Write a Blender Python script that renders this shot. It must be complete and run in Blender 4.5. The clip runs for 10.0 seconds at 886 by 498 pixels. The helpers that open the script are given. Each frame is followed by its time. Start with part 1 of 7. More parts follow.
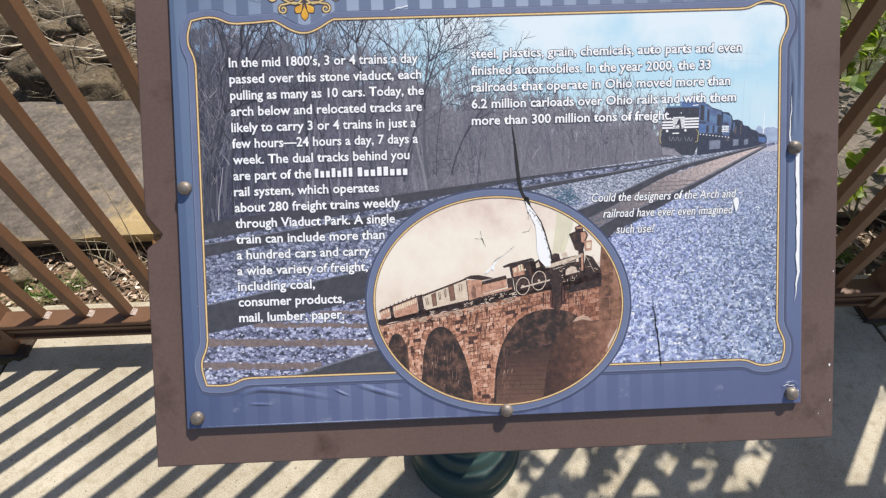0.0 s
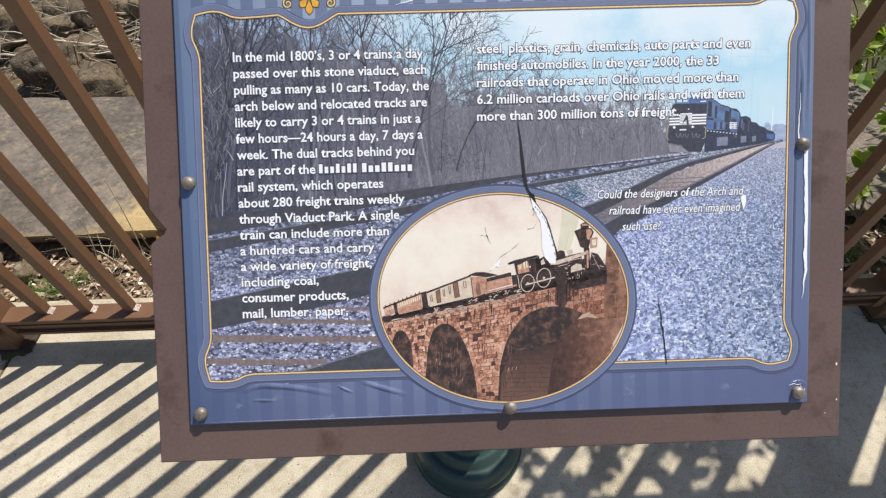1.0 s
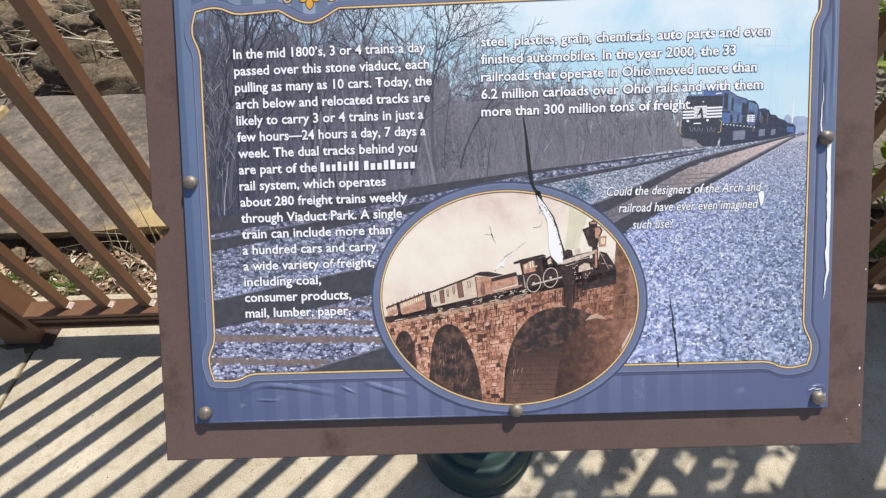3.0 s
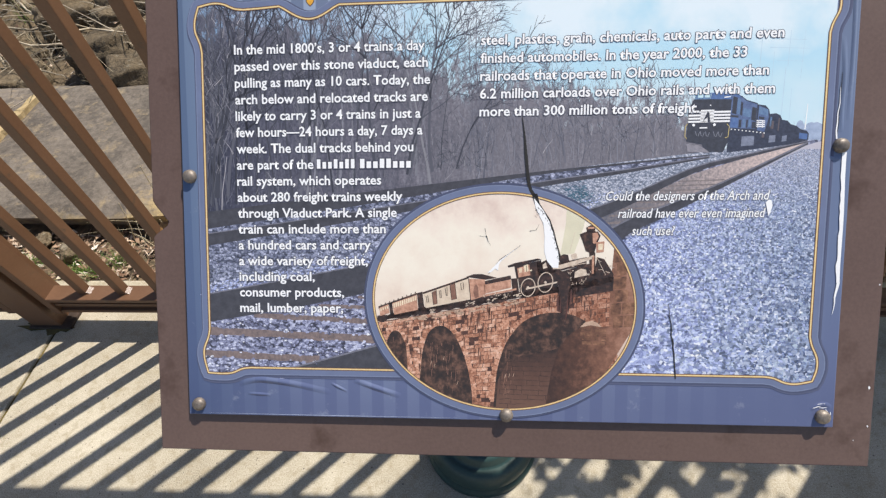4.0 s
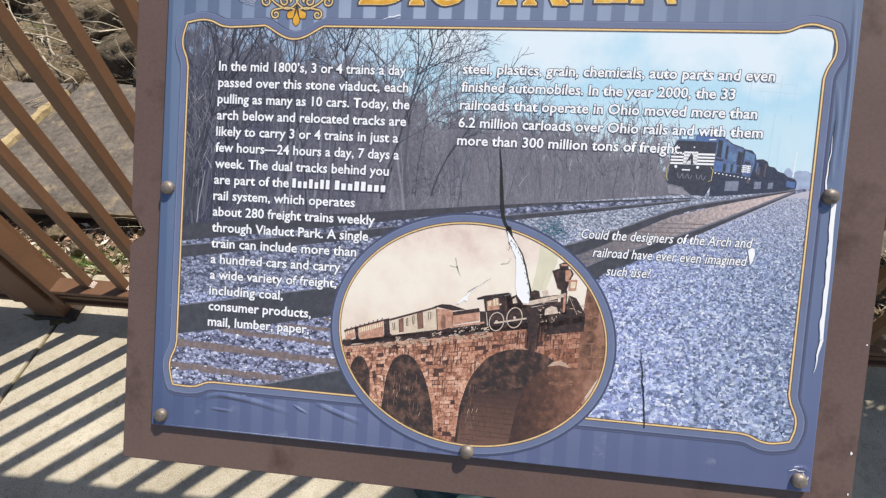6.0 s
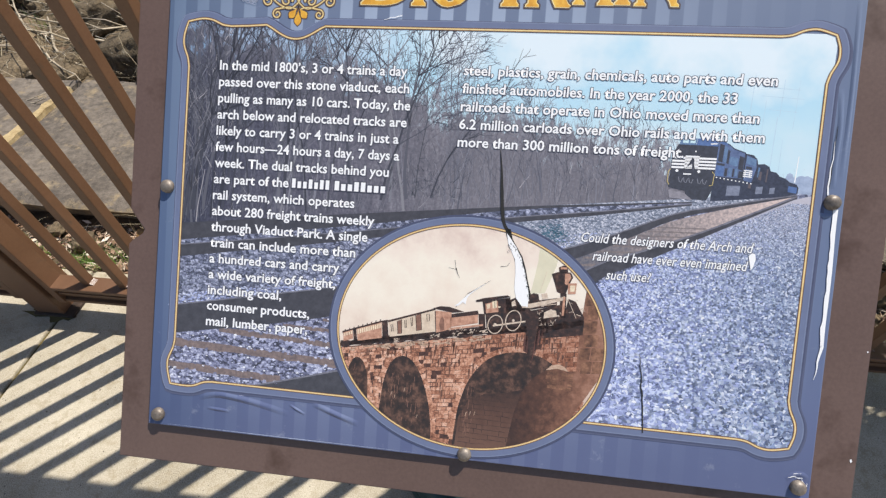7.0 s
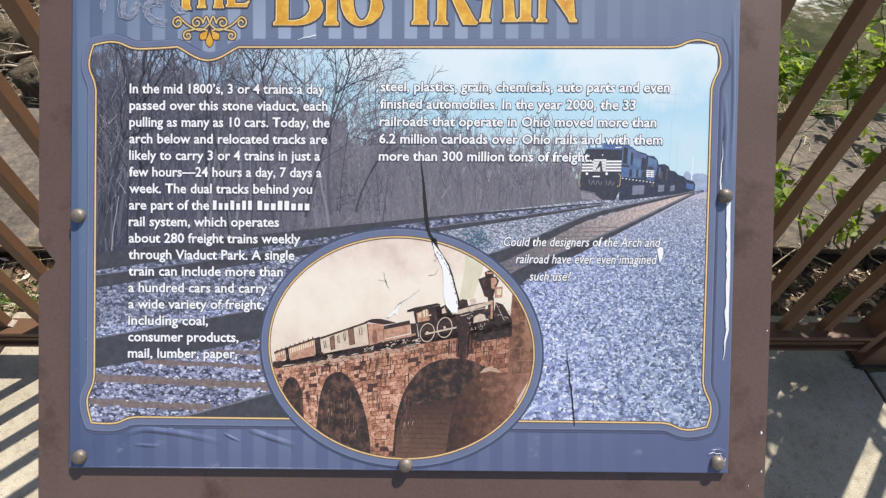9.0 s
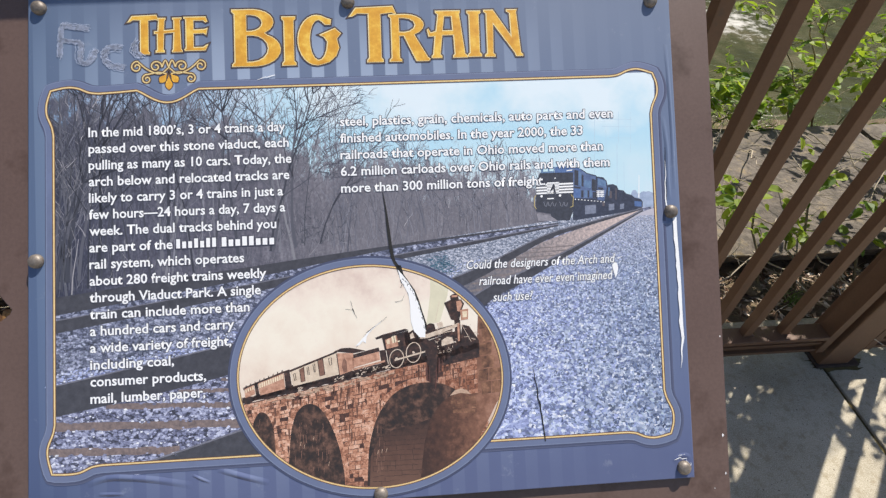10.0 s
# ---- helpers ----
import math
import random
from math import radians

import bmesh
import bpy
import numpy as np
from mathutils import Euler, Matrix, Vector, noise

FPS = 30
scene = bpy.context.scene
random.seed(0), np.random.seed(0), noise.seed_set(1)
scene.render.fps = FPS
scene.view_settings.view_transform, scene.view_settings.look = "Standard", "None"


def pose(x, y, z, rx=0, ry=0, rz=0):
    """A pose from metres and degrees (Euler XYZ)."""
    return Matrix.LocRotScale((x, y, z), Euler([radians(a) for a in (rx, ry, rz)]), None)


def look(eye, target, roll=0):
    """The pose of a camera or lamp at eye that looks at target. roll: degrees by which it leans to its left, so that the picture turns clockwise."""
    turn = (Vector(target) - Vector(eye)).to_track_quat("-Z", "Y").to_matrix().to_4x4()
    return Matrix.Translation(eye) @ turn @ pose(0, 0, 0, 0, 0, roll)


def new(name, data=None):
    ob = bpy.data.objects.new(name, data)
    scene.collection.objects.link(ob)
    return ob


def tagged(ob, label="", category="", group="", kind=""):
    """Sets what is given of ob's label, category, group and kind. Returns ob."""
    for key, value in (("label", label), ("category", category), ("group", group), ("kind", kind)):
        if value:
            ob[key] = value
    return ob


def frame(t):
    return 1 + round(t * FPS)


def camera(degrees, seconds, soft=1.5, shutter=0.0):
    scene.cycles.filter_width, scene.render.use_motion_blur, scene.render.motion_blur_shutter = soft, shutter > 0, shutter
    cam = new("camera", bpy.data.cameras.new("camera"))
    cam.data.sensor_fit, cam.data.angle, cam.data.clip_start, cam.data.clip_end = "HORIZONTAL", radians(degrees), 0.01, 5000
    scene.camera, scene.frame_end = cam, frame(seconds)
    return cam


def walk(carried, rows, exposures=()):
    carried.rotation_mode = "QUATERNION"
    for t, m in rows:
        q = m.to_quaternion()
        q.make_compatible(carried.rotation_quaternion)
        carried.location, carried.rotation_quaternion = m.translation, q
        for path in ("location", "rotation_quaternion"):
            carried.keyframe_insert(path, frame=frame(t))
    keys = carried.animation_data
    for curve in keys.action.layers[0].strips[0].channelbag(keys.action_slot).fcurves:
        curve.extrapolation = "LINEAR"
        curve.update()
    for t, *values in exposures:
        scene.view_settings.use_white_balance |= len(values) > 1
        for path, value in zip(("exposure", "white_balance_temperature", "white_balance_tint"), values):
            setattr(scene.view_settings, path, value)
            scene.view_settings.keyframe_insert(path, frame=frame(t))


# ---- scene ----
# camera: seconds, x, y, z, yaw, pitch, roll
cam = camera(86.7, 10.0, soft=1.3)
ROWS = [
    (0, 0.2762, 0.0706, 1.0118, -2.567, -49.375, -0.089),
    (0.5, 0.2761, 0.0694, 1.0110, -2.507, -49.347, -0.127),
    (1, 0.2740, 0.0716, 1.0092, -2.167, -49.663, -0.156),
    (1.5, 0.2728, 0.0733, 1.0090, -1.842, -49.689, -0.336),
    (2, 0.2724, 0.0711, 1.0092, -1.514, -49.681, -0.541),
    (2.5, 0.2773, 0.0753, 1.0072, -0.768, -49.990, -1.103),
    (4, 0.3103, 0.0885, 1.0043, 4.930, -50.869, -3.929),
    (4.5, 0.3264, 0.0825, 1.0083, 6.039, -50.002, -2.352),
    (5, 0.3409, 0.0891, 1.0101, 6.552, -49.143, -2.265),
    (5.5, 0.3480, 0.1030, 1.0074, 7.707, -49.395, -2.931),
    (7, 0.3525, 0.1099, 1.0066, 8.222, -49.326, -2.171),
    (7.5, 0.3545, 0.1082, 1.0076, 7.514, -49.363, -1.645),
    (8, 0.3623, 0.1095, 1.0070, 5.224, -48.959, -0.837),
    (8.5, 0.3689, 0.1099, 1.0077, 2.644, -48.550, -0.124),
    (9, 0.3780, 0.1049, 1.0105, -0.014, -47.810, 0.297),
    (9.5, 0.3850, 0.0989, 1.0157, -2.339, -46.345, 0.393),
    (10, 0.3873, 0.0966, 1.0199, -4.470, -44.739, 0.537),
]


def eye_pose(x, y, z, yaw, pitch, roll):
    return pose(x, y, z, 0, 0, yaw) @ pose(0, 0, 0, 90 + pitch, 0, 0) @ pose(0, 0, 0, 0, 0, roll)


walk(cam, [(t, eye_pose(*r)) for t, *r in ROWS], exposures=[(0, 0.43, 6360, 12), (10, 0.43, 6360, 12)])

# daylight: a high spring sun behind the fence, clear sky
SUN = Vector((0.416, 0.400, 1.0)).normalized()
world = bpy.data.worlds.new("sky")
scene.world = world
world.use_nodes = True
wn = world.node_tree
sky = wn.nodes.new("ShaderNodeTexSky")
sky.sky_type = "NISHITA"
sky.sun_disc = False
sky.sun_elevation = math.asin(SUN.z)
sky.sun_rotation = math.atan2(SUN.x, SUN.y)
bg = wn.nodes["Background"]
bg.inputs["Strength"].default_value = 0.085
wn.links.new(sky.outputs[0], bg.inputs["Color"])
sun_data = bpy.data.lights.new("sun", "SUN")
sun_data.energy = 4.5
sun_data.angle = radians(0.55)
sun_data.color = (1.0, 0.94, 0.83)
sun = new("sun", sun_data)
sun.matrix_world = look(SUN * 30, (0, 0, 0))
# ---- materials ----
def ramp(nt, fac, stops):
    r = nt.nodes.new("ShaderNodeValToRGB")
    while len(r.color_ramp.elements) < len(stops):
        r.color_ramp.elements.new(0.5)
    for e, (p, c) in zip(r.color_ramp.elements, stops):
        e.position, e.color = p, (*c, 1)
    nt.links.new(fac, r.inputs[0])
    return r.outputs[0]


def tex(nt, kind, vec, scale, detail=4.0, rough=0.6):
    n = nt.nodes.new(kind)
    n.inputs["Scale"].default_value = scale
    if kind == "ShaderNodeTexNoise":
        n.inputs["Detail"].default_value, n.inputs["Roughness"].default_value = detail, rough
    nt.links.new(vec, n.inputs["Vector"])
    return n


def mixed(nt, fac, a, b, blend="MIX"):
    n = nt.nodes.new("ShaderNodeMix")
    n.data_type, n.blend_type = "RGBA", blend
    for sock, v in ((n.inputs[0], fac), (n.inputs[6], a), (n.inputs[7], b)):
        if isinstance(v, (int, float)):
            sock.default_value = v
        elif isinstance(v, tuple):
            sock.default_value = (*v, 1)
        else:
            nt.links.new(v, sock)
    return n.outputs[2]


def maths(nt, op, a, b=0.0):
    n = nt.nodes.new("ShaderNodeMath")
    n.operation = op
    for sock, v in zip(n.inputs, (a, b)):
        if isinstance(v, (int, float)):
            sock.default_value = v
        else:
            nt.links.new(v, sock)
    return n.outputs[0]


def coords(nt, spread=True, use="Object"):
    c = nt.nodes.new("ShaderNodeTexCoord").outputs[use]
    if not spread:
        return c
    info = nt.nodes.new("ShaderNodeObjectInfo").outputs["Random"]
    add = nt.nodes.new("ShaderNodeVectorMath")
    add.operation = "MULTIPLY_ADD"
    nt.links.new(info, add.inputs[0])
    add.inputs[1].default_value = (7.3, 3.1, 5.7)
    nt.links.new(c, add.inputs[2])
    return add.outputs[0]


def base_mat(name, rough=0.6, metal=0.0, spec=0.5):
    m = bpy.data.materials.new(name)
    m.use_nodes = True
    b = m.node_tree.nodes["Principled BSDF"]
    b.inputs["Roughness"].default_value, b.inputs["Metallic"].default_value = rough, metal
    b.inputs["Specular IOR Level"].default_value = spec
    return m, m.node_tree, b


def bumped(nt, b, height, strength=0.3, distance=0.002):
    n = nt.nodes.new("ShaderNodeBump")
    n.inputs["Strength"].default_value, n.inputs["Distance"].default_value = strength, distance
    nt.links.new(height, n.inputs["Height"])
    nt.links.new(n.outputs[0], b.inputs["Normal"])


def grained(name, dark, light, fine, coarse, rough=0.7, metal=0.0, bump=0.3, depth=0.002, spots=None, spread=True, spec=0.5, vary=0.12):
    """A surface with colour at two scales, fine relief, and, where given, spots of another colour."""
    m, nt, b = base_mat(name, rough, metal, spec)
    v = coords(nt, spread)
    f = tex(nt, "ShaderNodeTexNoise", v, fine, 6, 0.65)
    c = tex(nt, "ShaderNodeTexNoise", v, coarse, 4, 0.55)
    mixfac = maths(nt, "ADD", maths(nt, "MULTIPLY", f.outputs[0], 0.5), maths(nt, "MULTIPLY", c.outputs[0], 0.5))
    col = ramp(nt, mixfac, [(0.36, dark), (0.64, light)])
    if spots:
        colour, scale, low, high = spots
        s = tex(nt, "ShaderNodeTexNoise", v, scale, 5, 0.7)
        col = mixed(nt, ramp(nt, s.outputs[0], [(low, (0, 0, 0)), (high, (1, 1, 1))]), col, colour)
    if vary:
        info = nt.nodes.new("ShaderNodeObjectInfo").outputs["Random"]
        hsv = nt.nodes.new("ShaderNodeHueSaturation")
        nt.links.new(maths(nt, "ADD", maths(nt, "MULTIPLY", info, 2 * vary), 1 - vary), hsv.inputs["Value"])
        nt.links.new(col, hsv.inputs["Color"])
        col = hsv.outputs[0]
    nt.links.new(col, b.inputs["Base Color"])
    nt.links.new(maths(nt, "ADD", maths(nt, "MULTIPLY", c.outputs[0], 0.25), rough - 0.125), b.inputs["Roughness"])
    bumped(nt, b, f.outputs[0], bump, depth)
    return m


JOINT = grained("joint_moss", (0.035, 0.03, 0.015), (0.16, 0.12, 0.035), 60, 9, 0.95, vary=0)
RAIL_PAINT = grained("brown_fence_paint", (0.118, 0.058, 0.029), (0.160, 0.082, 0.043), 240, 9, 0.52, bump=0.12, depth=0.0006, spots=((0.085, 0.055, 0.035), 30, 0.62, 0.72), vary=0.05)
# paler, glossier rail paint: the sunlit glint at baluster feet is put into its colour
GLINT_PAINT = grained("glossy_glint_paint", (0.14, 0.08, 0.055), (0.22, 0.14, 0.10), 700, 90, 0.30, bump=0.8, depth=0.0008, spec=0.6, vary=0.05)
FRAME_PAINT = grained("brown_frame_paint", (0.114, 0.072, 0.058), (0.152, 0.098, 0.080), 320, 6, 0.5, bump=0.08, depth=0.0004, spots=((0.070, 0.038, 0.026), 11, 0.56, 0.70), vary=0.02)
GRIME = grained("grimy_brown_paint", (0.018, 0.012, 0.008), (0.07, 0.042, 0.028), 60, 14, 0.8, bump=0.3, vary=0)
GREEN_IRON = grained("dark_green_iron", (0.018, 0.042, 0.038), (0.032, 0.070, 0.062), 160, 7, 0.46, bump=0.15, depth=0.0005, vary=0.02)
BOLT_STEEL = grained("weathered_bolt", (0.13, 0.105, 0.085), (0.27, 0.235, 0.20), 500, 90, 0.5, metal=0.35, bump=0.3, depth=0.0004, vary=0.15)
RUST = grained("rusty_raw_edge", (0.16, 0.06, 0.015), (0.42, 0.22, 0.07), 300, 60, 0.8, vary=0)


def stone_mat():
    """Weathered sandstone with fawn flecks and a broken ochre patch at the front edge of one block."""
    m = grained("sandstone_coping", (0.075, 0.062, 0.050), (0.215, 0.182, 0.148), 60, 5, 0.92, bump=0.9, depth=0.005, spots=((0.275, 0.215, 0.135), 19, 0.54, 0.68), vary=0.04)
    nt = m.node_tree
    b = nt.nodes["Principled BSDF"]
    old = b.inputs["Base Color"].links[0].from_socket
    v = coords(nt, False)
    n = tex(nt, "ShaderNodeTexNoise", v, 26, 6, 0.7).outputs[0]
    d = nt.nodes.new("ShaderNodeVectorMath")
    d.operation = "DISTANCE"
    nt.links.new(v, d.inputs[0])
    d.inputs[1].default_value = (-0.50, 0.985, 0.06)
    sep = nt.nodes.new("ShaderNodeSeparateXYZ")
    nt.links.new(v, sep.inputs[0])
    patch = ramp(nt, maths(nt, "ADD", maths(nt, "MULTIPLY", d.outputs["Value"], 3.2), maths(nt, "SUBTRACT", 0.62, n)), [(0.30, (0.9, 0.9, 0.9)), (0.62, (0, 0, 0))])
    edge = ramp(nt, maths(nt, "ADD", maths(nt, "MULTIPLY", maths(nt, "SUBTRACT", sep.outputs["Y"], 0.97), 9.0), maths(nt, "SUBTRACT", 0.75, n)), [(0.12, (0.8, 0.8, 0.8)), (0.36, (0, 0, 0))])
    lichen = tex(nt, "ShaderNodeTexNoise", v, 24, 4, 0.6).outputs[0]
    col = mixed(nt, ramp(nt, lichen, [(0.54, (0, 0, 0)), (0.64, (0.75, 0.75, 0.75))]), old, (0.082, 0.070, 0.058))
    col = mixed(nt, edge, col, (0.27, 0.20, 0.10))
    nt.links.new(mixed(nt, patch, col, (0.46, 0.34, 0.16)), b.inputs["Base Color"])
    return m


STONE = stone_mat()
SAND = grained("yellow_sand_joint", (0.28, 0.20, 0.09), (0.52, 0.41, 0.23), 90, 14, 0.95, bump=0.6, depth=0.004, vary=0)
EARTH = grained("leafy_earth", (0.045, 0.032, 0.018), (0.235, 0.175, 0.105), 46, 6, 0.95, bump=0.9, depth=0.010, spots=((0.03, 0.02, 0.012), 11, 0.58, 0.68), vary=0)
ROCK = grained("brown_rock", (0.062, 0.045, 0.027), (0.225, 0.170, 0.102), 70, 9, 0.95, bump=1.0, depth=0.012, spots=((0.30, 0.26, 0.19), 26, 0.58, 0.68), vary=0.2)
TWIG = grained("dry_twig", (0.24, 0.19, 0.12), (0.56, 0.49, 0.38), 90, 20, 0.85, bump=0.3, depth=0.001, vary=0.2)
STEM = grained("bush_stem", (0.11, 0.09, 0.045), (0.34, 0.28, 0.16), 120, 20, 0.8, vary=0.1)


def leaf_mat(name, dark, light):
    m, nt, b = base_mat(name, 0.5)
    v = coords(nt)
    n = tex(nt, "ShaderNodeTexNoise", v, 40, 3)
    info = nt.nodes.new("ShaderNodeObjectInfo").outputs["Random"]
    isl = nt.nodes.new("ShaderNodeNewGeometry").outputs["Random Per Island"]
    f = maths(nt, "ADD", maths(nt, "MULTIPLY", n.outputs[0], 0.3), maths(nt, "MULTIPLY", maths(nt, "FRACT", maths(nt, "ADD", info, isl)), 0.7))
    col = ramp(nt, f, [(0.15, dark), (0.85, light)])
    nt.links.new(col, b.inputs["Base Color"])
    tr = nt.nodes.new("ShaderNodeBsdfTranslucent")
    nt.links.new(mixed(nt, 1.0, col, (1.0, 1.0, 0.45), "MULTIPLY"), tr.inputs["Color"])
    mx = nt.nodes.new("ShaderNodeMixShader")
    mx.inputs[0].default_value = 0.58
    nt.links.new(b.outputs[0], mx.inputs[1])
    nt.links.new(tr.outputs[0], mx.inputs[2])
    nt.links.new(mx.outputs[0], nt.nodes["Material Output"].inputs[0])
    return m


def concrete_mat():
    """Broom-finished concrete: sand grains, dark pits, brown stains, and a few rusty specks."""
    m, nt, b = base_mat("concrete", 0.88, spec=0.3)
    v = coords(nt, False)
    sand = tex(nt, "ShaderNodeTexNoise", v, 420, 4, 0.75).outputs[0]
    mid = tex(nt, "ShaderNodeTexNoise", v, 48, 6, 0.7).outputs[0]
    broad = tex(nt, "ShaderNodeTexNoise", v, 4.5, 5, 0.6).outputs[0]
    col = ramp(nt, maths(nt, "ADD", maths(nt, "MULTIPLY", sand, 0.62), maths(nt, "MULTIPLY", broad, 0.38)), [(0.33, (0.17, 0.145, 0.096)), (0.47, (0.405, 0.357, 0.268)), (0.66, (0.64, 0.585, 0.465))])
    col = mixed(nt, ramp(nt, mid, [(0.50, (0, 0, 0)), (0.68, (0.7, 0.7, 0.7))]), col, (0.30, 0.245, 0.155))
    pit = nt.nodes.new("ShaderNodeTexVoronoi")
    pit.inputs["Scale"].default_value = 95
    nt.links.new(v, pit.inputs["Vector"])
    pits = ramp(nt, maths(nt, "ADD", pit.outputs["Distance"], maths(nt, "MULTIPLY", maths(nt, "SUBTRACT", mid, 0.5), 0.9)), [(0.02, (1, 1, 1)), (0.10, (0, 0, 0))])
    col = mixed(nt, pits, col, (0.12, 0.10, 0.08))
    rust = tex(nt, "ShaderNodeTexNoise", v, 33, 3, 0.5).outputs[0]
    col = mixed(nt, ramp(nt, rust, [(0.74, (0, 0, 0)), (0.80, (0.6, 0.6, 0.6))]), col, (0.30, 0.12, 0.05))
    nt.links.new(col, b.inputs["Base Color"])
    bumped(nt, b, maths(nt, "SUBTRACT", sand, maths(nt, "MULTIPLY", pits, 0.8)), 0.55, 0.0016)
    return m


CONCRETE = concrete_mat()
LEAF = leaf_mat("spring_leaf", (0.10, 0.21, 0.028), (0.42, 0.53, 0.07))
GRASS = leaf_mat("grass_blade", (0.08, 0.19, 0.04), (0.28, 0.43, 0.11))


def water_mat():
    """Slow olive water with a pale riffle."""
    m, nt, b = base_mat("creek_water", 0.14)
    v = coords(nt, False)
    n = tex(nt, "ShaderNodeTexNoise", v, 2.6, 5)
    fine = tex(nt, "ShaderNodeTexNoise", v, 9, 6, 0.7)
    away = nt.nodes.new("ShaderNodeVectorMath")
    away.operation = "DISTANCE"
    nt.links.new(v, away.inputs[0])
    away.inputs[1].default_value = RIFFLE
    near = maths(nt, "SUBTRACT", 0.92, maths(nt, "DIVIDE", away.outputs["Value"], 0.95))
    foam = ramp(nt, maths(nt, "ADD", near, maths(nt, "MULTIPLY", maths(nt, "SUBTRACT", fine.outputs[0], 0.5), 2.6)), [(0.40, (0, 0, 0)), (1.2, (0.8, 0.8, 0.8))])
    nt.links.new(mixed(nt, foam, ramp(nt, n.outputs[0], [(0.32, (0.020, 0.028, 0.010)), (0.5, (0.052, 0.060, 0.022)), (0.68, (0.115, 0.104, 0.058))]), (0.62, 0.60, 0.55)), b.inputs["Base Color"])
    nt.links.new(maths(nt, "ADD", maths(nt, "MULTIPLY", foam, 0.5), 0.14), b.inputs["Roughness"])
    bumped(nt, b, maths(nt, "ADD", n.outputs[0], maths(nt, "MULTIPLY", fine.outputs[0], 0.25)), 0.4, 0.10)
    return m


RIFFLE = (4.15, 5.6, -0.92)
WATER = water_mat()

# ---- building helpers ----
def mesh_ob(name, bm, material, parent=None, label="", smooth=False):
    me = bpy.data.meshes.new(name)
    bm.to_mesh(me)
    bm.free()
    me.materials.append(material)
    if smooth:
        for p in me.polygons:
            p.use_smooth = True
    ob = new(name, me)
    if parent:
        ob.parent = parent
    if label:
        tagged(ob, label)
    return ob


def part(name, bm, material, parent, label="", smooth=False):
    return mesh_ob(name, bm, material, parent, label, smooth)


def thing(name, at, label, category, group="", kind=""):
    ob = new(name)
    ob.empty_display_size = 0.05
    ob.matrix_basis = at
    return tagged(ob, label, category, group, kind)


def box(bm, x0, x1, y0, y1, z0, z1, bevel=0.0):
    r = bmesh.ops.create_cube(bm, size=1.0)
    vs = r["verts"]
    for v in vs:
        v.co = Vector((x0 + (v.co.x + 0.5) * (x1 - x0), y0 + (v.co.y + 0.5) * (y1 - y0), z0 + (v.co.z + 0.5) * (z1 - z0)))
    if bevel:
        es = list({e for v in vs for e in v.link_edges})
        bmesh.ops.bevel(bm, geom=es, offset=bevel, segments=2, affect="EDGES", profile=0.6)
    return bm


def boxed(*a, **k):
    return box(bmesh.new(), *a, **k)


def lathe(bm, profile, n=32):
    """Turned shape round the z axis from (radius, height) pairs."""
    rings = []
    for r, z in profile:
        rings.append([bm.verts.new((r * math.cos(2 * math.pi * k / n), r * math.sin(2 * math.pi * k / n), z)) for k in range(n)])
    for a, b in zip(rings, rings[1:]):
        for k in range(n):
            bm.faces.new((a[k], a[(k + 1) % n], b[(k + 1) % n], b[k]))
    bm.faces.new(rings[-1])
    bm.faces.new(rings[0][::-1])
    return bm


def tube(bm, pts, r0, r1, n=6):
    """A tapered stick through the points."""
    rings, k = [], len(pts)
    for i, p in enumerate(pts):
        d = (Vector(pts[min(i + 1, k - 1)]) - Vector(pts[max(i - 1, 0)])).normalized()
        a = d.orthogonal().normalized()
        b = d.cross(a)
        r = r0 + (r1 - r0) * i / (k - 1)
        rings.append([bm.verts.new(Vector(p) + r * (math.cos(2 * math.pi * j / n) * a + math.sin(2 * math.pi * j / n) * b)) for j in range(n)])
    for a, b in zip(rings, rings[1:]):
        best = min(range(n), key=lambda s: sum((a[j].co - b[(j + s) % n].co).length for j in range(n)))
        for j in range(n):
            bm.faces.new((a[j], a[(j + 1) % n], b[(j + 1 + best) % n], b[(j + best) % n]))
    bm.faces.new(rings[0][::-1])
    bm.faces.new(rings[-1])
    return bm
# ---- the large structure ----
DECK_FAR = 0.795
JOINTS = (-0.73, 1.38)


def paved_deck():
    deck = thing("pavement", pose(0, 0, 0), "pale broom-finished concrete walkway with mossy joints and dark specks", "pavement", kind="structure")
    edges = [-4.2, -2.84, *JOINTS, 3.49, 5.6]
    for a, b in zip(edges, edges[1:]):
        part("slab", boxed(a + 0.005, b - 0.005, -4.5, DECK_FAR, -0.14, 0.0, bevel=0.004), CONCRETE, deck)
    part("joint_filling", boxed(-4.2, 5.6, -4.49, DECK_FAR - 0.01, -0.13, -0.007), JOINT, deck, "dark mossy joint filling")


paved_deck()


def hill(x, y):
    """Height of the ground behind the walkway."""
    n = noise.noise(Vector((x * 1.6, y * 1.6, 0.3)))
    m = noise.noise(Vector((x * 5.1, y * 5.1, 4.0)))
    f = noise.noise(Vector((x * 17, y * 17, 9.0)))
    z = -0.012 + 0.006 * f
    t = max(0.0, y - 1.62)
    side = 1 / (1 + math.exp(-(x - 0.9) * 2.2))
    z += t * (0.16 * (1 - side) - 0.55 * side) + min(t, 0.6) * (0.22 * n + 0.16 * m + 0.05 * f)
    z = max(z, -2.6 + 0.1 * n) if t > 0 else z
    return max(z, -1.2 + (y - 7.0) * 1.1 + 0.8 * n) if y > 7 else z


